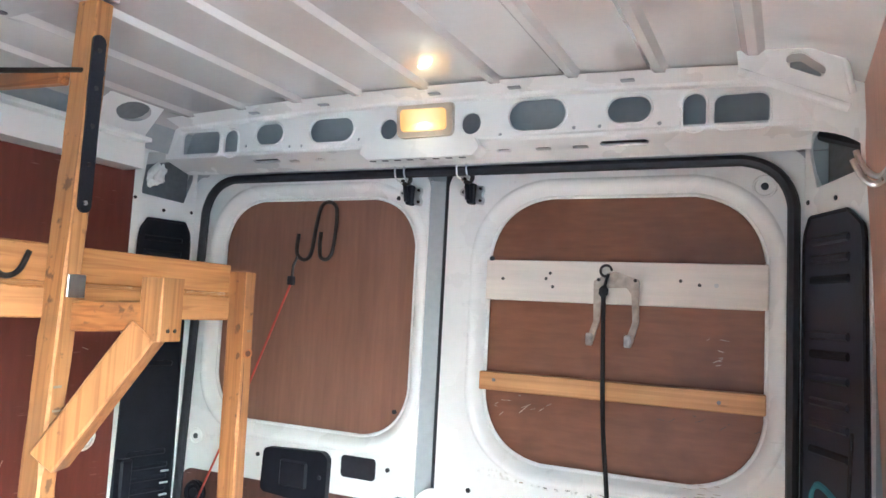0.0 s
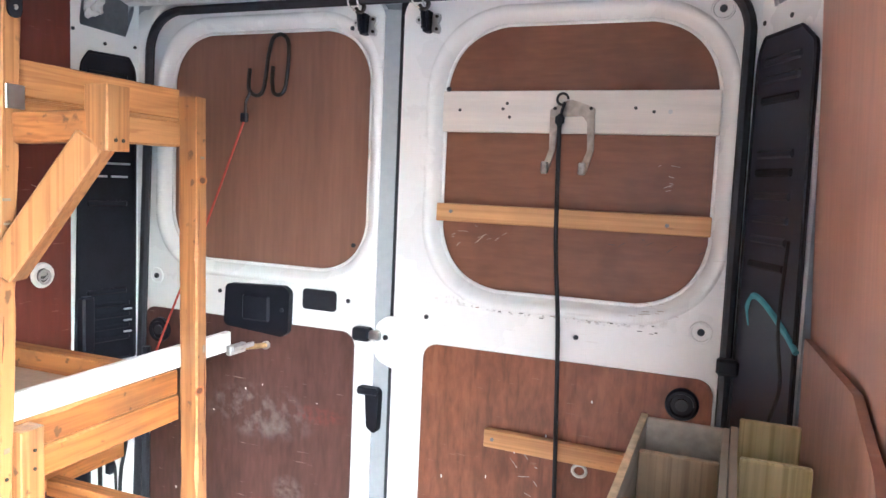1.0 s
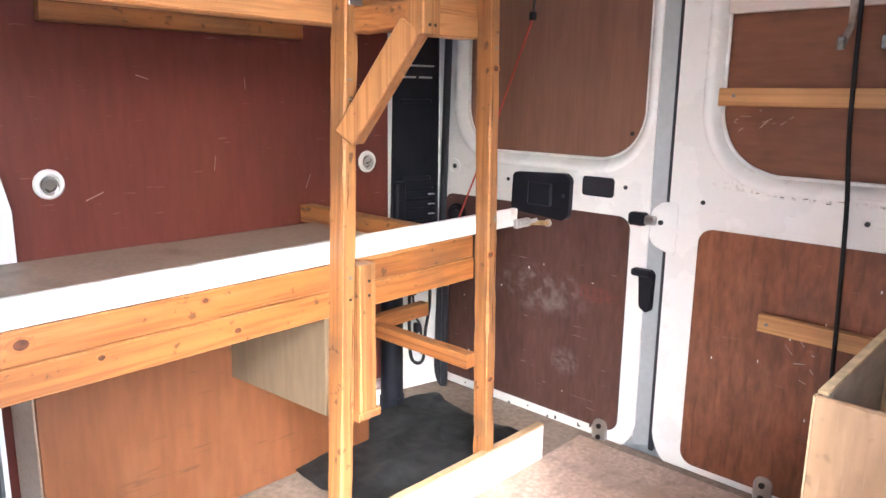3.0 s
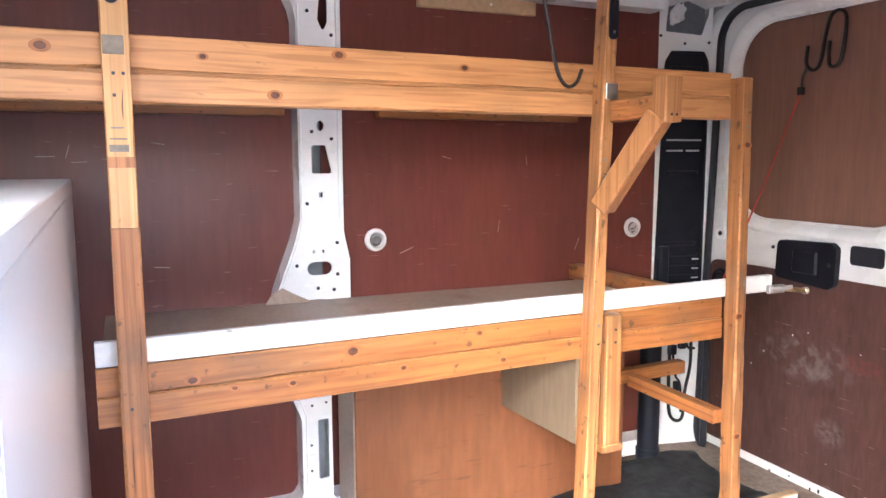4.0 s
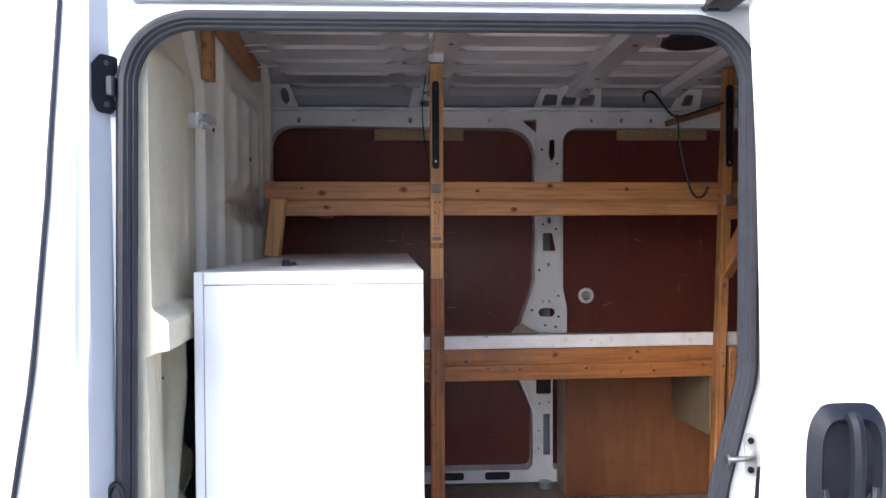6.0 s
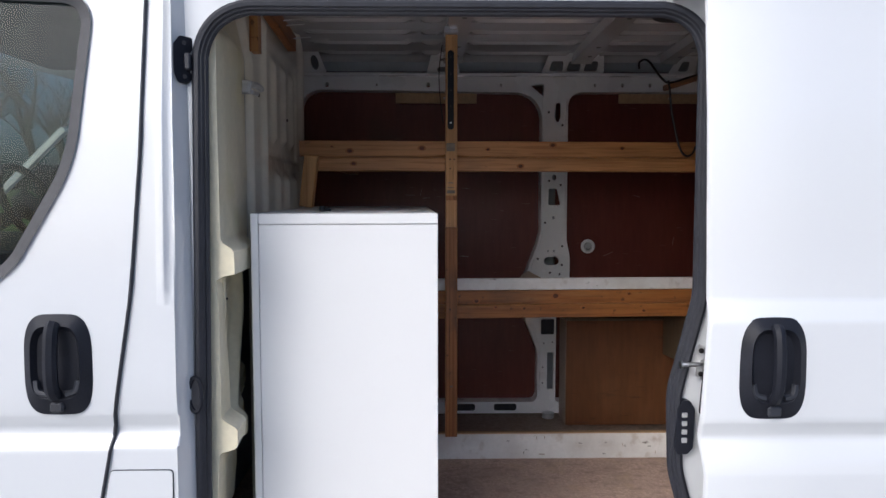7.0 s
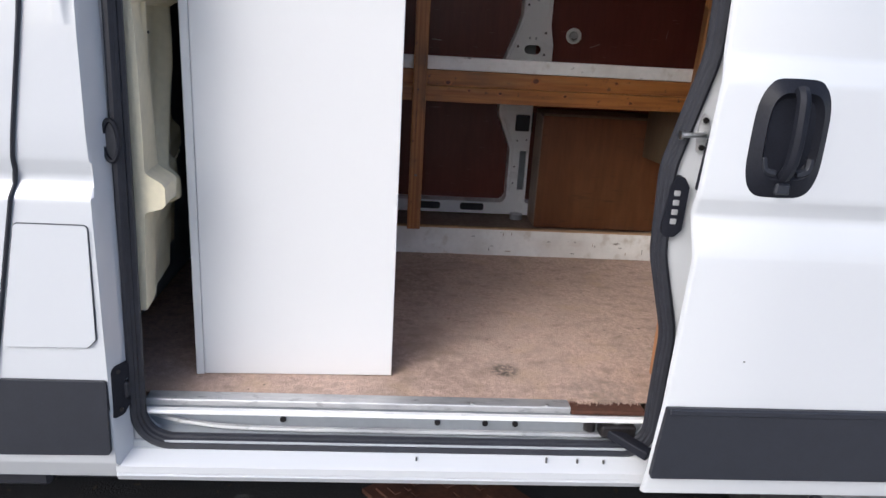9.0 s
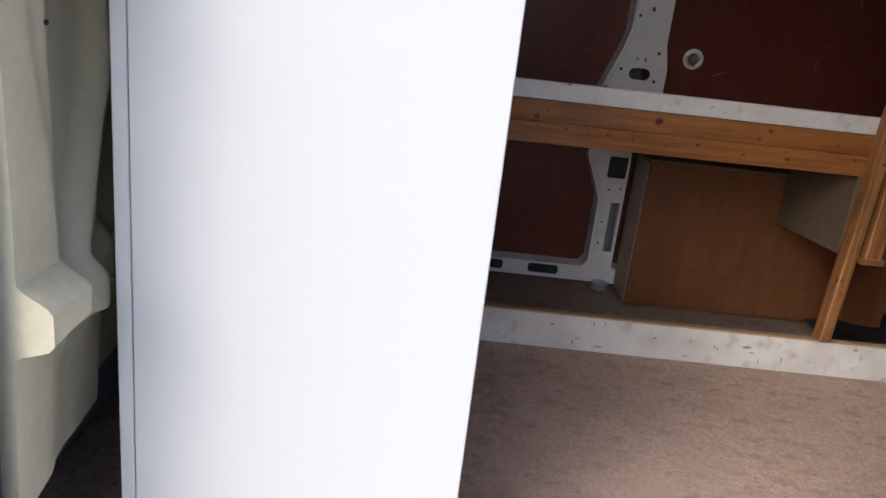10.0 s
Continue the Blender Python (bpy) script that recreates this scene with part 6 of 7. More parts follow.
# latches
for x, dr in ((-0.131, "first"), (0.042, "second")):
    t = thing("over_centre_latch", f"black and zinc over-centre latch atop the {dr} rear door", "latch", "over-centre latches")
    part("base", box(x - 0.008, x + 0.009, 2.992, 3.020, 1.434, 1.486, 0.003), BLACK, t)
    part("lever", beam((x + 0.001, 2.984, 1.440), (x - 0.002, 2.980, 1.482), 0.012, 0.010), BLACK, t)
    part("claw", tube(smooth_path([(x - 0.012, 2.984, 1.494), (x - 0.004, 2.978, 1.484), (x + 0.008, 2.978, 1.486), (x + 0.013, 2.978, 1.496), (x + 0.008, 2.980, 1.505)], 5), 0.0055, 8), DARKSTEEL, t, smooth=True)
    for dx in (-0.022, 0.004):
        part("draw_wire", tube(smooth_path([(x + dx, 2.955, 1.534), (x + dx, 2.957, 1.510), (x + dx + 0.001, 2.965, 1.496), (x + dx * 0.5 + 0.006, 2.980, 1.484)], 4), 0.0022, 8), STEEL, t, smooth=True)
    part("pin", box(x - 0.012, x - 0.0085, 2.986, 2.992, 1.450, 1.478, 0.001), STEEL, t)
    part("wing", disc((x - 0.022, 3.012, 1.465), (0, 1, 0), 0.010, 0.010, 16), STEEL, t)
    part("wing", sheet(rounded([(x + 0.010, 1.436), (x + 0.030, 1.432), (x + 0.032, 1.446), (x + 0.026, 1.456), (x + 0.032, 1.468), (x + 0.030, 1.481), (x + 0.012, 1.478)], 0.005, 4), [], AT_Y(3.008), (0, 0.010, 0)), STEEL, t)
    for dx, z in ((-0.022, 1.465), (0.024, 1.472), (0.024, 1.442)):
        part("screw", disc((x + dx, 3.006, z), (0, 1, 0), 0.004, 0.004, 8), DARKSTEEL, t)
st = thing("lock_striker", "black and steel lock striker at the door meeting edge", "door striker")
part("body", box(-0.135, -0.085, 2.995, 3.03, 0.655, 0.69, 0.006), BLACK, st)
part("tongue", box(-0.09, -0.058, 3.0, 3.022, 0.66, 0.684, 0.004), STEEL, st)
part("striker_tab", sheet(rounded([(-0.078, 0.610), (0.0, 0.580), (0.0, 0.725), (-0.045, 0.725), (-0.076, 0.70)], [0.03, 0.01, 0.01, 0.03, 0.03], 5), [], AT_Y(3.018), (0, 0.008, 0)), WHITE, door2)
part("tab_bolt", disc((-0.045, 3.016, 0.669), (0, 1, 0), 0.007, 0.006, 10), RUBBER, door2)
st2 = thing("door_lever", "black plastic release lever at the door meeting edge", "lever")
part("arm", box(-0.115, -0.055, 2.995, 3.025, 0.515, 0.535, 0.005), BLACK, st2)
part("stem", sheet(rounded([(-0.085, 0.43), (-0.055, 0.41), (-0.052, 0.53), (-0.092, 0.53)], 0.01, 4), [], AT_Y(3.0), (0, 0.025, 0)), BLACK, st2)
for x, z in ((-0.190, 0.0), (0.29, 0.0)):
    lk = thing("floor_latch", "worn zinc bolt keep at the foot of the rear door", "latch", "floor latches")
    part("keep", sheet(rrect(x - 0.022, x + 0.022, -0.02, 0.055, 0.018, 5), [], AT_Y(3.008), (0, 0.012, 0)), STEEL, lk)
    for z in (0.0, 0.035):
        part("bolt", disc((x, 3.006, z), (0, 1, 0), 0.008, 0.006, 8), DARKSTEEL, lk)
part("hinge_stop", box(0.755, 0.80, 2.94, 2.975, 0.70, 0.735, 0.006), BLACK, cr, "dark brown plastic door stop")
part("rear_step", box(-0.93, 0.80, 2.93, 3.03, -0.045, -0.012, 0.004), ALU, floor, "worn metal rear threshold")

# boards on the second rear door
b1 = solid("crossboard", box(0.080, 0.724, 3.036, 3.061, 1.200, 1.298, 0.002), WHITEWOOD, "whitewashed wooden board screwed across the boarded window", "board")
for x, z in ((0.125, 1.252), (0.235, 1.255), (0.245, 1.268), (0.252, 1.236), (0.545, 1.258), (0.585, 1.25)):
    part("screw_hole", disc((x, 3.0355, z), (0, 1, 0), 0.004, 0.002, 8), MARK, b1)
part("screw", disc((0.62, 3.0355, 1.25), (0, 1, 0), 0.005, 0.002, 8), STEEL, b1)
b2 = solid("crossboard", beam((0.076, 3.045, 1.001), (0.722, 3.045, 1.002), 0.03, 0.044), SLAT, "planed pine slat screwed across the boarded window", "board")
b3 = solid("crossboard", beam((0.240, 3.006, 0.460), (0.690, 3.006, 0.452), 0.022, 0.044), SLAT, "planed pine slat screwed to the lower door panel", "board")
for ob, pts, y in ((b2, ((0.115, 1.004), (0.63, 1.0)), 3.029), (b3, ((0.262, 0.459), (0.62, 0.453)), 2.994)):
    for x, z in pts:
        part("screw", disc((x, y, z), (0, 1, 0), 0.0045, 0.004, 8), ZINC, ob)
eye = solid("screw_eye", tube([(0.475 + 0.016 * math.cos(k * math.tau / 16), 3.004, 0.418 + 0.014 * math.sin(k * math.tau / 16)) for k in range(16)], 0.004, 6, True), STEEL, "small chrome lashing eye on the rear door panel", "eyelet")

# galvanised fork bracket hanging on the board, with the long black cord
fk = thing("fork_bracket", "galvanised U-shaped bracket hanging on the white board", "bracket")
part("plate", sheet(rounded([(0.354, 1.252), (0.386, 1.271), (0.404, 1.275), (0.457, 1.257), (0.460, 1.160), (0.449, 1.108), (0.431, 1.108), (0.446, 1.160), (0.441, 1.224), (0.430, 1.238), (0.386, 1.236), (0.373, 1.224), (0.371, 1.160), (0.362, 1.110), (0.346, 1.112), (0.358, 1.160)], 0.006, 3), [],
     lambda a, b: (a, 3.020 - 0.35 * max(0, 1.18 - b), b), (0, 0.006, 0)), FORK, fk)
for x in (0.354, 0.440):
    part("worn_tip", box(x - 0.008, x + 0.008, 2.990, 3.0, 1.104, 1.132, 0.003), GALV, fk)
for x in (0.366, 0.449):
    part("rivet", disc((x, 3.018, 1.255), (0, 1, 0), 0.004, 0.004, 8), DARKSTEEL, fk)
cord = thing("bungee_cord", "long black bungee cord hanging from a hook on the rear door", "cord")
part("hook", tube([(0.384 + 0.013 * math.cos(a), 3.012, 1.275 + 0.013 * math.sin(a)) for a in span(0, 5.2, 14)], 0.003, 6), DARKSTEEL, cord)
part("knot", tube([(0.383, 3.006, 1.240), (0.382, 3.004, 1.233), (0.381, 3.004, 1.222), (0.381, 3.004, 1.214)], [0.005, 0.011, 0.011, 0.005], 8), ROPE, cord, smooth=True)
part("loop", tube([(0.390, 3.010, 1.268), (0.386, 3.007, 1.252), (0.383, 3.005, 1.238)], 0.004, 6), ROPE, cord)
part("cord", tube(smooth_path([(0.381, 3.005, 1.23), (0.390, 2.998, 0.95), (0.408, 2.99, 0.75), (0.420, 2.987, 0.45), (0.428, 2.985, 0.20), (0.430, 2.985, 0.08)], 8), 0.0052, 8), ROPE, cord, smooth=True)
part("lower_clip", tube([(0.430, 2.984, 0.14), (0.430, 2.984, 0.055)], 0.012, 8), BLACK, cord)
part("lower_hook", tube([(0.430, 2.984, 0.06), (0.425, 2.98, 0.03), (0.440, 2.98, 0.02), (0.448, 2.98, 0.04)], 0.003, 6), DARKSTEEL, cord)
# double hook and red cord on the first rear door
hk = thing("double_hook", "dark steel double hook screwed to the window board", "hook")
part("wire", tube(smooth_path([(-0.494, 3.03, 1.361), (-0.496, 3.03, 1.307), (-0.471, 3.03, 1.288), (-0.449, 3.032, 1.307), (-0.444, 3.045, 1.399), (-0.433, 3.05, 1.445), (-0.402, 3.05, 1.452), (-0.382, 3.048, 1.421), (-0.379, 3.035, 1.323), (-0.391, 3.03, 1.292), (-0.415, 3.03, 1.296), (-0.421, 3.03, 1.334), (-0.419, 3.03, 1.366)], 6), 0.0055, 8), DARKSTEEL, hk, smooth=True)
rc = thing("red_cord", "thin red cord with a black hook hanging from the double hook", "cord")
part("hook", tube([(-0.489, 3.025, 1.296), (-0.500, 3.022, 1.27), (-0.500, 3.02, 1.235)], 0.004, 6), DARKSTEEL, rc)
part("ferrule", box(-0.512, -0.492, 3.012, 3.028, 1.215, 1.24, 0.003), BLACK, rc)
part("cord", tube([(-0.502, 3.02, 1.22), (-0.600, 2.995, 0.94), (-0.720, 2.96, 0.62), (-0.765, 2.95, 0.50)], 0.003, 6), REDCORD, rc)
# strap and hook by the nearside corner
tk = thing("teal_strap", "faded teal webbing strap tucked in the corner", "strap")
part("strap", tube(smooth_path([(0.811, 2.925, 0.815), (0.805, 2.930, 0.850), (0.814, 2.918, 0.875), (0.830, 2.888, 0.873), (0.853, 2.840, 0.850), (0.873, 2.798, 0.824), (0.888, 2.764, 0.800)], 6), [0.003] * 6 + [0.005] * 6 + [0.007] * 18 + [0.006] * 7, 8), TEAL, tk, smooth=True)
sh = thing("wall_hook", "bright steel hook on the nearside wall", "hook")
part("plate", box(0.880, 0.892, 2.436, 2.464, 1.385, 1.430, 0.003), STEEL, sh)
part("hook", tube(smooth_path([(0.886, 2.45, 1.420), (0.890, 2.45, 1.405), (0.882, 2.45, 1.385), (0.869, 2.45, 1.372), (0.855, 2.45, 1.380), (0.846, 2.45, 1.396), (0.842, 2.45, 1.408)], 6), 0.004, 8), STEEL, sh, smooth=True)
part("hook", tube(smooth_path([(0.884, 2.44, 1.398), (0.880, 2.44, 1.376), (0.866, 2.44, 1.360), (0.852, 2.44, 1.366), (0.842, 2.44, 1.384), (0.838, 2.44, 1.394)], 6), 0.0045, 8), STEEL, sh, smooth=True)
solid("loose_cable", tube(smooth_path([(0.858, 2.73, 1.0), (0.853, 2.72, 0.85), (0.862, 2.70, 0.75), (0.850, 2.74, 0.66), (0.86, 2.72, 0.56)], 6), 0.003, 6), ROPE, "thin black cable hanging on the nearside wall", "cable", smooth=True)

# ---------------------------------------------------------------- timber rack along the offside
rack = thing("timber_rack", "home-made pine rack with a work shelf and a top rail", "rack")
SKEW.append(rack)  # the rack stands slightly askew
P0, P1 = -0.262, -0.217


def post(y0, y1, z0, z1, lean=0.0, wood=PINE_Z):
    bm = timber(P0, P1, y0, y1, z0, z1, 0.0022)
    for v in bm.verts:
        v.co.y += lean * (v.co.z - 0.9)
    return part("post", bm, wood, rack)


part("post", timber(P0, P1, 1.082, 1.128, 0.106, 0.911), PINE_O, rack, "orange-stained lower half of the post")
pa = post(1.083, 1.127, 0.912, 1.622, 0.0, PINE_P)
pb = post(2.080, 2.112, 0.106, 1.622, 0.030)
post(2.522, 2.555, 0.004, 1.222, -0.022)
part("top_rail_upper", timber(-0.302, P0 - 0.001, 0.535, 2.519, 1.1775, 1.236), PINE_T, rack)
part("top_rail_lower", timber(-0.312, P0 + 0.004, 0.60, 2.519, 1.122, 1.171), PINE_T, rack)
for z, dx in ((1.1725, 0.002), (1.1755, 0.0)):
    part("groove_bead", box(-0.300, P0 + dx, 0.56, 2.519, z - 0.0012, z + 0.0012, 0.0005), PINE_T, rack)
part("shelf_rail_upper", timber(-0.302, P0 - 0.001, 1.045, 2.522, 0.612, 0.664), PINE_Y, rack)
part("shelf_rail_lower", timber(-0.306, P0 + 0.003, 1.045, 2.522, 0.558, 0.610), PINE_Y, rack)
part("groove_bead", box(-0.300, P0 + 0.001, 1.045, 2.522, 0.6102, 0.6118, 0.0004), PINE_Y, rack)
part("shelf_edge", box(-0.280, P0 - 0.001, 1.045, 2.705, 0.666, 0.711, 0.002), SCUFFED, rack, "white painted shelf edging board")
leg = beam((-0.245, 0.562, 0.988), (-0.245, 0.585, 1.178), 0.045, 0.05, (0, 1, 0), 0.003)
part("short_leg", leg, PINE_P, rack)
part("cross_rail", timber(-0.62, P0, 2.505, 2.540, 0.325, 0.362), PINE_X, rack)
part("cross_rail", timber(-0.86, -0.302, 2.44, 2.485, 0.632, 0.680), PINE_X, rack)
part("cross_rail", timber(-0.86, -0.312, 0.66, 0.70, 1.125, 1.17), PINE_X, rack)
part("back_rail", timber(-0.655, -0.62, 2.20, 2.74, 0.335, 0.375), PINE_Y, rack)
part("cleat", timber(P0 + 0.01, P1 + 0.002, 2.114, 2.158, 0.345, 0.664), PINE_Z, rack)
part("cleat_foot", timber(P0 + 0.01, P1 + 0.005, 2.106, 2.166, 0.335, 0.352), PINE_Z, rack)
part("bracket_arm", beam((P1 + 0.002, 2.120, 1.127), (-0.085, 2.138, 1.134), 0.04, 0.045, bevel=0.003), PINE_X, rack)
part("bracket_block", timber(-0.090, -0.046, 2.118, 2.162, 1.099, 1.191), PINE_Z, rack)
part("bracket_brace", beam((-0.212, 2.088, 0.916), (-0.082, 2.134, 1.114), 0.045, 0.047, bevel=0.003), PINE_Z, rack)
part("top_brace", beam((-0.865, 2.108, 1.525), (-0.262, 2.092, 1.497), 0.02, 0.024, bevel=0.003), PINE_X, rack)
for y in (1.088, 2.096):
    pl = part("steel_strip", sheet(rrect(y + 0.002, y + 0.026, 1.275 if y < 2 else 1.285, 1.565, 0.011, 5), [], AT_X(P1 + 0.004), (-0.005, 0, 0)), BLACK, rack, "black slotted steel shelf strip")
    SKEW.append(pl)
    for z in (1.30, 1.36, 1.42, 1.48, 1.54):
        part("slot", disc((P1 + 0.0045, y + 0.014, z), (1, 0, 0), 0.004, 0.002, 8), DARKSTEEL if z > 1.31 else STEEL, pl)
    part("corner_plate", box(P1, P1 + 0.003, y - 0.002, y + 0.03, 1.195 if y < 2 else 1.155, 1.225 if y < 2 else 1.19, 0.001), GRUBBY if y < 2 else STEEL, rack, "worn metal corner plate")
    part("ceiling_bracket", box(P0 - 0.01, P1 + 0.01, y - 0.01, y + 0.040, 1.625, 1.650, 0.002), STEEL, rack, "perforated zinc ceiling bracket")
for (x, y, z) in ((P1 + 0.001, 1.10, 1.165), (P1 + 0.001, 1.115, 1.165), (P1 + 0.001, 1.10, 1.13), (P1 + 0.001, 1.10, 0.60), (P1 + 0.001, 2.09, 0.60), (-0.0455, 2.134, 1.114), (-0.0455, 2.148, 1.114), (P1 + 0.003, 2.138, 0.63), (P1 + 0.003, 2.138, 0.60)):
    part("screw", disc((x, y, z), (1, 0, 0), 0.003, 0.002, 8), DARKSTEEL, rack)
part("red_label", box(P1 - 0.02, P1 - 0.002, 2.552, 2.556, 0.30, 0.335, 0.001), REDCORD, rack, "small red paper label")
part("stain", box(P1 - 0.001, P1 + 0.0008, 1.085, 1.126, 1.012, 1.030, 0), PINE_O, rack)
part("stain", box(P1 - 0.001, P1 + 0.0008, 1.088, 1.118, 1.038, 1.050, 0), GRUBBY, rack)
for x, y, z, r in ((-0.262, 0.723, 1.198, 0.011), (-0.262, 0.994, 1.209, 0.011), (-0.262, 0.656, 1.214, 0.004), (-0.262, 1.245, 1.205, 0.007), (-0.262, 1.495, 1.222, 0.010), (-0.262, 1.764, 1.211, 0.008),
                   (-0.257, 1.370, 1.142, 0.010), (-0.257, 0.738, 1.150, 0.009), (-0.262, 1.204, 0.624, 0.010), (-0.262, 1.512, 0.642, 0.013), (-0.262, 1.802, 0.648, 0.007), (-0.258, 1.278, 0.600, 0.006),
                   (-0.258, 1.388, 0.594, 0.007), (-0.258, 1.620, 0.595, 0.007), (-0.258, 1.860, 0.582, 0.008), (-0.216, 2.536, 1.057, 0.010), (-0.216, 2.536, 0.622, 0.010), (-0.216, 2.548, 0.30, 0.010)):
    kn = part("knot_ring", sheet(oval(y, z, r * 1.5, r * 0.95, 18), [], AT_X(x - 0.002), (0.0023, 0, 0)), KNOTRING, rack)
    SKEW.append(kn)
    part("knot", sheet(oval(y, z, r * 0.85, r * 0.62, 14), [], AT_X(x - 0.002), (0.0027, 0, 0)), KNOT, kn)
rnd = random.Random(23)
for (y, z, L) in ((2.103, 0.30, 0.16), (2.106, 0.46, 0.12), (2.090, 0.78, 0.07), (2.547, 0.55, 0.14), (2.541, 0.42, 0.10), (2.530, 0.92, 0.12), (2.546, 0.17, 0.12), (1.112, 1.09, 0.05), (1.098, 0.45, 0.10), (1.119, 0.66, 0.08)):
    lean = 0.030 if 2.0 < y < 2.2 else -0.022 if y > 2.4 else 0.0
    pts = [(P1 + 0.0002, y + lean * (z + L * k / 5 - 0.9) + rnd.uniform(-0.0012, 0.0012), z + L * k / 5) for k in range(6)]
    SKEW.append(part("split", tube(pts, [0.0003, 0.0009, 0.0011, 0.0010, 0.0007, 0.0003], 5), KNOT, rack))
for (y, z, w, h) in ((2.088, 1.02, 0.014, 0.004), (2.090, 0.985, 0.018, 0.003), (2.086, 0.64, 0.010, 0.008), (2.530, 1.10, 0.012, 0.005), (2.545, 0.70, 0.009, 0.016), (1.09, 1.058, 0.026, 0.003), (1.092, 1.076, 0.020, 0.003), (1.10, 0.30, 0.010, 0.006)):
    SKEW.append(part("scuff", box(P1 - 0.001, P1 + 0.0006, y, y + w, z, z + h, 0), GRUBBY, rack))
clamp = thing("toggle_clamp", "steel and brass toggle catch on the end of the shelf edging", "catch")
part("body", box(-0.263, -0.250, 2.655, 2.712, 0.668, 0.690, 0.002), STEEL, clamp)
part("lever", box(-0.250, -0.244, 2.662, 2.735, 0.676, 0.688, 0.002), ALU, clamp)
part("arm", tube([(-0.252, 2.71, 0.678), (-0.25, 2.74, 0.674), (-0.25, 2.785, 0.668)], 0.0065, 8), BRASS, clamp, "brass catch arm", smooth=True)
part("tip", disc((-0.25, 2.787, 0.668), (0, 1, 0), 0.010, 0.008, 12), STEEL, clamp)
rod = solid("bent_rod", tube(smooth_path([(-0.215, 2.125, 1.508), (-0.235, 2.10, 1.508), (-0.24, 2.02, 1.482), (-0.24, 1.945, 1.460), (-0.24, 1.915, 1.470), (-0.24, 1.885, 1.505), (-0.24, 1.862, 1.535), (-0.24, 1.842, 1.546), (-0.24, 1.822, 1.535), (-0.24, 1.822, 1.510)], 6), 0.0042, 8), DARKSTEEL, "black bent steel rod hooked over the rack post", "rod", smooth=True)
solid("hanging_hook", tube(smooth_path([(-0.24, 1.935, 1.468), (-0.24, 1.942, 1.42), (-0.24, 1.948, 1.36), (-0.24, 1.960, 1.30), (-0.24, 1.975, 1.24), (-0.24, 1.990, 1.200), (-0.24, 2.010, 1.182), (-0.24, 2.032, 1.190), (-0.24, 2.046, 1.220)], 6), 0.0042, 8), DARKSTEEL, "black steel hook hanging from the rod", "hook", smooth=True)
wire = solid("hanging_wire", tube(smooth_path([(-0.255, 1.072, 1.60), (-0.25, 1.06, 1.50), (-0.248, 1.064, 1.40), (-0.235, 1.076, 1.30)], 6), 0.0018, 6), ROPE, "thin black wire hanging beside the rack post", "wire", smooth=True)
# work shelf board, three loose pieces
for k, (y0, y1, x0) in enumerate(((1.05, 1.60, -0.806), (1.603, 1.985, -0.806), (1.99, 2.44, -0.808))):
    pts = rounded([(x0, y0), (-0.282, y0), (-0.282, y1), (x0, y1)], 0.003, 2)
    solid("shelf_board", sheet(pts, [], AT_Z(0.642 - 0.002 * k), (0, 0, -0.010)), BOARD, "brown hardboard shelf panel, worn and dusty", "shelf board", "shelf boards")
solid("offcut", sheet([Vector(p) for p in ((1.445, 0.0), (1.560, 0.0), (1.520, 0.016), (1.492, 0.030), (1.462, 0.018))], [], lambda a, b: (-0.770 - b * 0.5, a - 0.01, 0.644 + b * 1.2), (0, 0, 0.004)), BOARD, "torn brown hardboard offcut lying on the shelf", "offcut")

# wheel box, partition, low kerb board
wb = thing("wheel_box", "orange-brown plywood box over the wheel arch", "box")
part("front_board", box(-0.655, -0.645, 1.635, 2.50, 0.0, 0.475, 0.002), PLYO, wb)
part("end_board", box(-0.804, -0.655, 1.632, 1.642, 0.0, 0.470, 0.002), BOARD, wb)
part("top_board", box(-0.804, -0.640, 1.632, 2.50, 0.475, 0.485, 0.002), PLYG, wb)
solid("partition_board", sheet([Vector(p) for p in ((-0.640, 0.325), (-0.27, 0.345), (-0.27, 0.557), (-0.640, 0.557))], [], AT_Y(2.066), (0, 0.010, 0)), PLYG, "pale weathered plywood partition under the shelf", "board")
kerb = solid("kerb_board", box(-0.248, -0.228, 1.02, 2.78, 0.0, 0.100, 0.002), SCUFFED, "scuffed white kerb board between carpet and rack", "board")
part("top_edge", box(-0.249, -0.227, 1.02, 2.78, 0.100, 0.105, 0.001), EDGE, kerb, "bare wood top edge")
rnd = random.Random(8)
for k in range(16):
    y, z = rnd.uniform(1.1, 2.6), rnd.uniform(0.015, 0.08)
    w, h = rnd.choice(((0.0015, 0.018), (0.002, 0.012), (0.022, 0.003), (0.012, 0.002), (0.003, 0.003)))
    part("scuff", box(-0.2276, -0.2268, y, y + w, z, z + h, 0), MARK if k % 2 else BOARD, kerb)
mat_bm = grid(span(0, 1, 30), span(0, 1, 30), lambda u, v: (-0.80 + 0.50 * u + 0.05 * v * (1 - u), 2.28 + 0.60 * v - 0.05 * math.sin(3 * u), 0.006 + 0.012 * (0.5 + noise.noise((u * 4, v * 4, 2))) + 0.022 * max(0, noise.noise((u * 7 + v * 3, v * 4, 5))) + 0.006 * max(0, noise.noise((u * 16, v * 11, 9)))))
bmesh.ops.extrude_face_region(mat_bm, geom=list(mat_bm.faces))
solid("rubber_mat", mat_bm, MATRUB, "black crumpled rubber mat on the floor under the rack", "mat", smooth=True)
tb = thing("black_tube", "black plastic drain pipe standing in the rear corner", "pipe")
part("pipe", disc((-0.785, 2.715, 0.29), (0, 0, 1), 0.036, 0.56, 20), BLACK, tb, smooth=True)
part("collar", disc((-0.785, 2.715, 0.02), (0, 0, 1), 0.040, 0.04, 20), BLACK, tb)
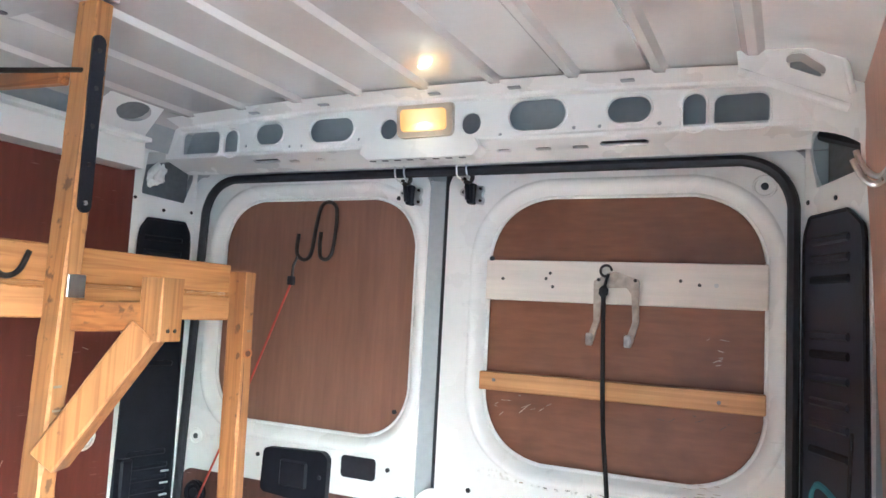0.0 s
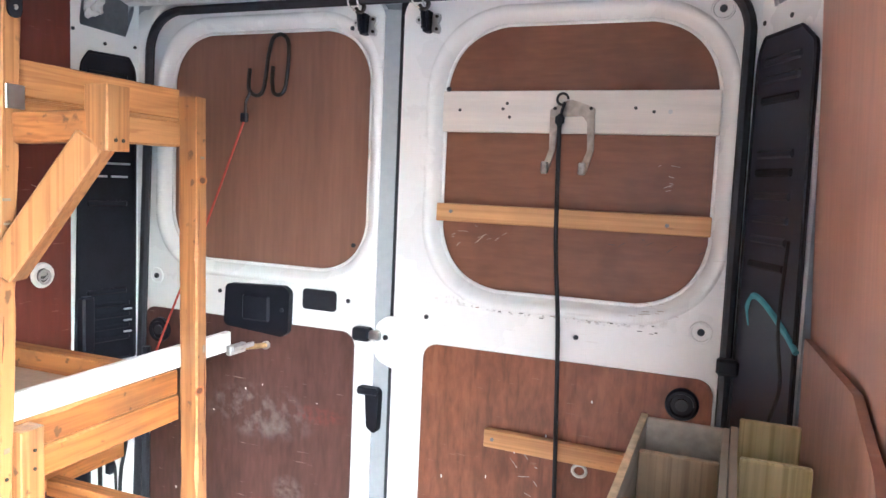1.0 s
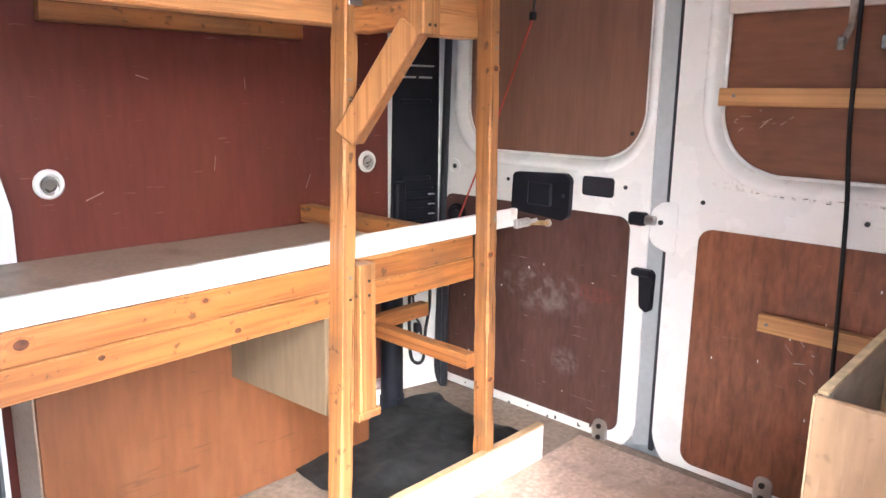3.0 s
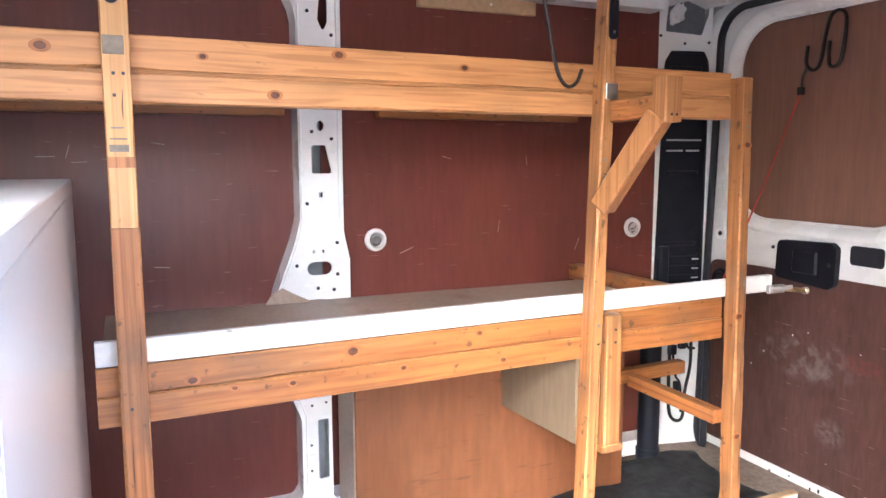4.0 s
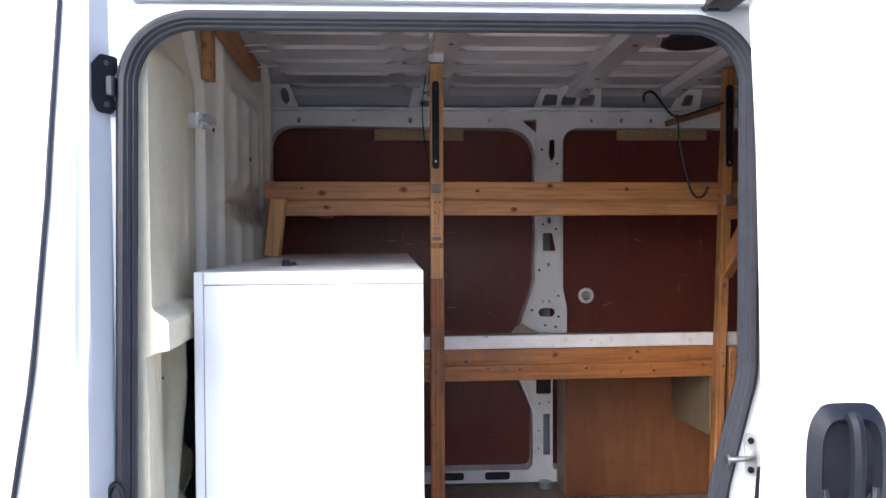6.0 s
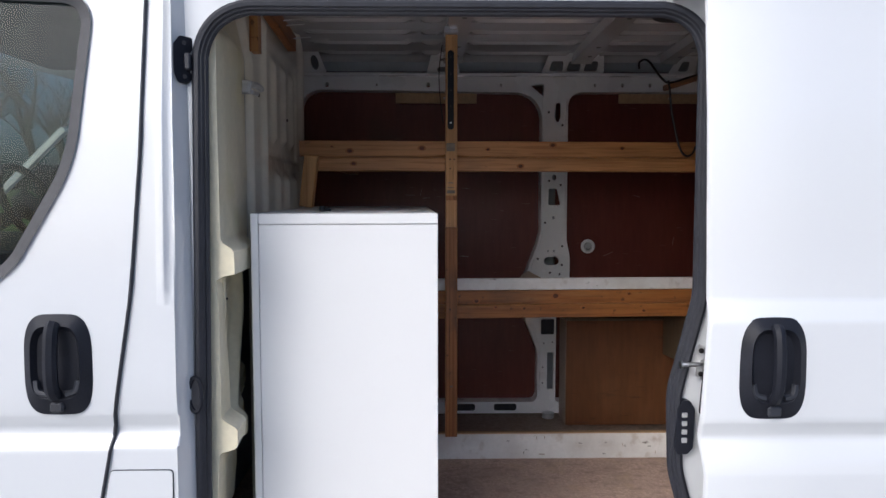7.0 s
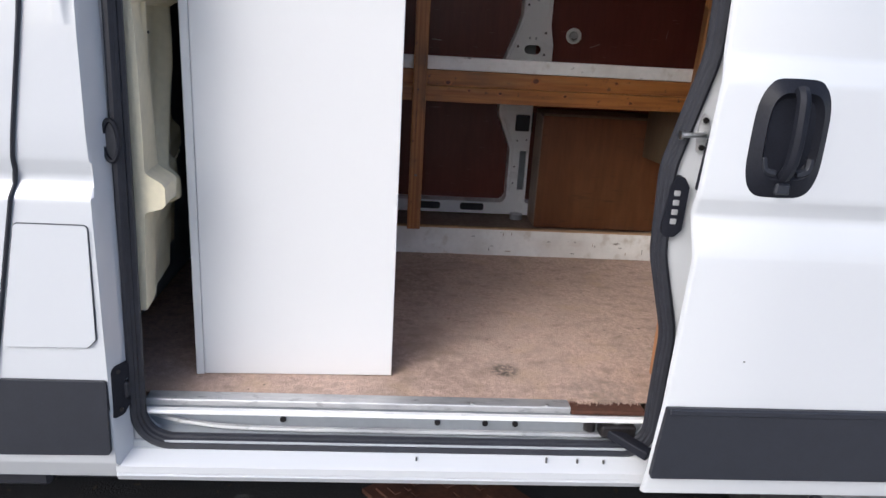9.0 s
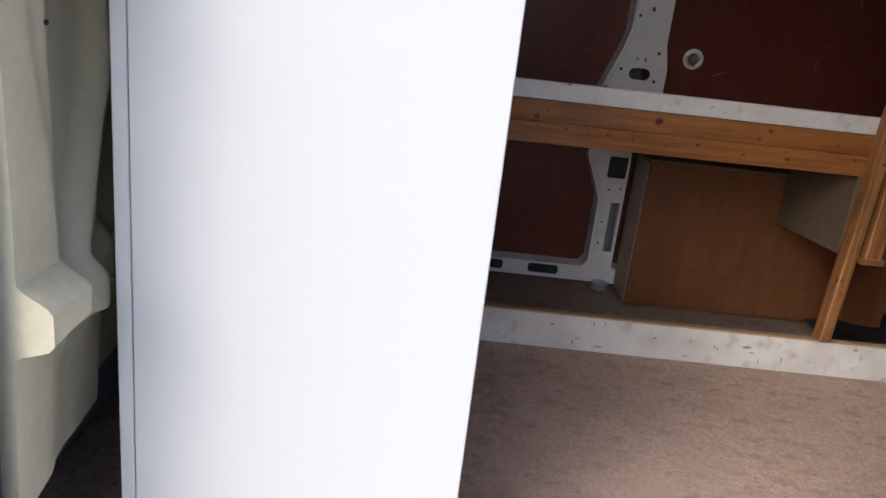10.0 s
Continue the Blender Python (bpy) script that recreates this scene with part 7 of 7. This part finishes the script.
lm = thing("wiring_loom", "black wiring loom on the white rear corner", "cable")
part("loom", tube(smooth_path([(-0.853, 2.83, 0.50), (-0.843, 2.846, 0.36), (-0.842, 2.846, 0.24), (-0.840, 2.855, 0.115), (-0.836, 2.905, 0.095), (-0.834, 2.915, 0.20), (-0.834, 2.935, 0.30), (-0.834, 2.93, 0.45)], 6), 0.006, 6), ROPE, lm, smooth=True)
part("loom_branch", tube(smooth_path([(-0.843, 2.848, 0.42), (-0.838, 2.90, 0.43), (-0.836, 2.92, 0.36), (-0.833, 2.95, 0.35)], 6), 0.005, 6), ROPE, lm, smooth=True)
part("loom_branch", tube(smooth_path([(-0.843, 2.862, 0.34), (-0.838, 2.872, 0.26), (-0.838, 2.895, 0.22), (-0.836, 2.900, 0.12)], 6), 0.004, 6), ROPE, lm, smooth=True)
for y, z, w in ((2.842, 0.335, 0.030), (2.888, 0.352, 0.026), (2.872, 0.20, 0.018)):
    part("connector", box(-0.852, -0.832, y, y + w, z, z + 0.034, 0.003), BLACK, lm, "black plug connector")
solid("floor_fitting", disc((-0.765, 1.575, 0.012), (0, 0, 1), 0.028, 0.024, 20), ALU, "dull metal tie-down fitting in the floor", "floor fitting")
for (x, y, a) in ((-0.42, 1.36, 20), (-0.52, 1.56, -30)):
    solid("wood_scrap", box(-0.03, 0.03, -0.012, 0.012, 0, 0.004, 0.001, None, pose(x, y, -0.005, 0, 0, a)), EDGE, "small pale wood scrap on the floor", "scrap", "wood scraps")
tw = bmesh.new()
rnd = random.Random(2)
for k in range(7):
    a = Vector((-0.40 + rnd.uniform(-0.03, 0.03), 2.06 + rnd.uniform(-0.05, 0.05), 0.012))
    tube((a, a + Vector((rnd.uniform(-0.06, 0.06), rnd.uniform(-0.10, 0.06), 0.02))), 0.0025, 5, bm=tw)
solid("twig_bundle", tw, BARK, "few dark twigs lying on the floor by the rack post", "twigs")

# ---------------------------------------------------------------- white cabinet
cabinet = thing("white_cabinet", "plain white melamine cabinet standing inside the side door", "cabinet")
CM = pose(0.757, 0.810, 0.0, 0, 0, 1.5)


def cpart(name, x0, x1, y0, y1, z0, z1, material=MELAMINE, bevel=0.0015, label=""):
    return part(name, box(x0, x1, y0, y1, z0, z1, bevel, None, CM), material, cabinet, label)


cpart("side_panel", -1.36, 0.0, -0.231, -0.2125, 0.0, 0.985)
cpart("side_panel", -1.36, -0.020, 0.2125, 0.231, 0.0, 0.958)
cpart("top_panel", -1.36, 0.0, -0.2115, 0.231, 0.959, 0.985)
cpart("front_panel", -0.018, -0.0015, -0.2115, 0.2310, 0.002, 0.9575)
cpart("back_panel", -1.36, -1.35, -0.2115, 0.2118, 0.002, 0.9575)
knob = solid("loose_peg", disc((0.49, 0.718, 0.9925), (0, 0, 1), 0.010, 0.015, 16, None, 0.008), BLACK, "small black plastic peg lying on the cabinet", "peg")
part("stem", beam((0.49, 0.722, 0.990), (0.49, 0.742, 0.990), 0.009, 0.009), BLACK, knob)

# ---------------------------------------------------------------- divided timber bins by the nearside wall
def bin_unit(name, x0, x1, y0, y1, z0, zr, divs, mfront, mdiv, label, sides=2):
    b = thing(name, label, "storage bin", "timber bins")
    t = 0.010
    front = box(x0, x1, y0, y0 + t, 0.003, z0, 0.002)
    part("front_panel", front, mfront, b)
    for xa in (x0, x1 - t)[:sides]:
        bm = sheet([Vector(p) for p in ((y0 + t, 0.003), (y1, 0.003), (y1, zr), (y0 + t + 0.02, z0))], [], AT_X(xa), (t, 0, 0))
        part("side_panel", bm, BINSIDE, b)
    part("back_panel", box(x0 + t, x1 - t, y1 - t, y1, 0.003, zr, 0.002), BINSIDE, b)
    part("base", box(x0 + t, x1 - t, y0 + t, y1 - t, 0.003, 0.015, 0.001), PLYG, b)
    for y, z in divs:
        bm = box(x0 + t + 0.001, x1 - (t if sides > 1 else 0) - 0.001, y, y + 0.014, 0.016, z, 0.002)
        part("divider", bm, mdiv, b)
    return b


def edged(b, x0, y0, y1, z0, zr):
    """Pale bare edges of a bin's side and front boards."""
    part("bare_edge", beam((x0 + 0.005, y0 + 0.012, z0 + 0.002), (x0 + 0.005, y1, zr + 0.002), 0.0105, 0.004, bevel=0), RAWEDGE, b, "pale bare board edge")
    part("bare_edge", box(x0 - 0.0015, x0 + 0.0005, y0, y0 + 0.012, 0.004, z0, 0), RAWEDGE, b, "pale bare board edge")


bin1 = bin_unit("divided_bin", 0.650, 0.788, 2.035, 2.585, 0.681, 0.700, ((2.300, 0.668), (2.465, 0.680)), PEACH, BROWNPLY, "weathered plywood bin with dividers, empty, beside the rear doors")
bin_unit("divided_bin", 0.790, 0.887, 2.035, 2.60, 0.708, 0.700, ((2.335, 0.738), (2.520, 0.735)), NEWPINE, TREATED, "narrow pine bin with treated timber dividers, by the nearside wall", 1)
part("screw", disc((0.778, 2.034, 0.644), (0, 1, 0), 0.0048, 0.003, 8), STEEL, bin1)

edged(bin1, 0.650, 2.035, 2.585, 0.681, 0.700)
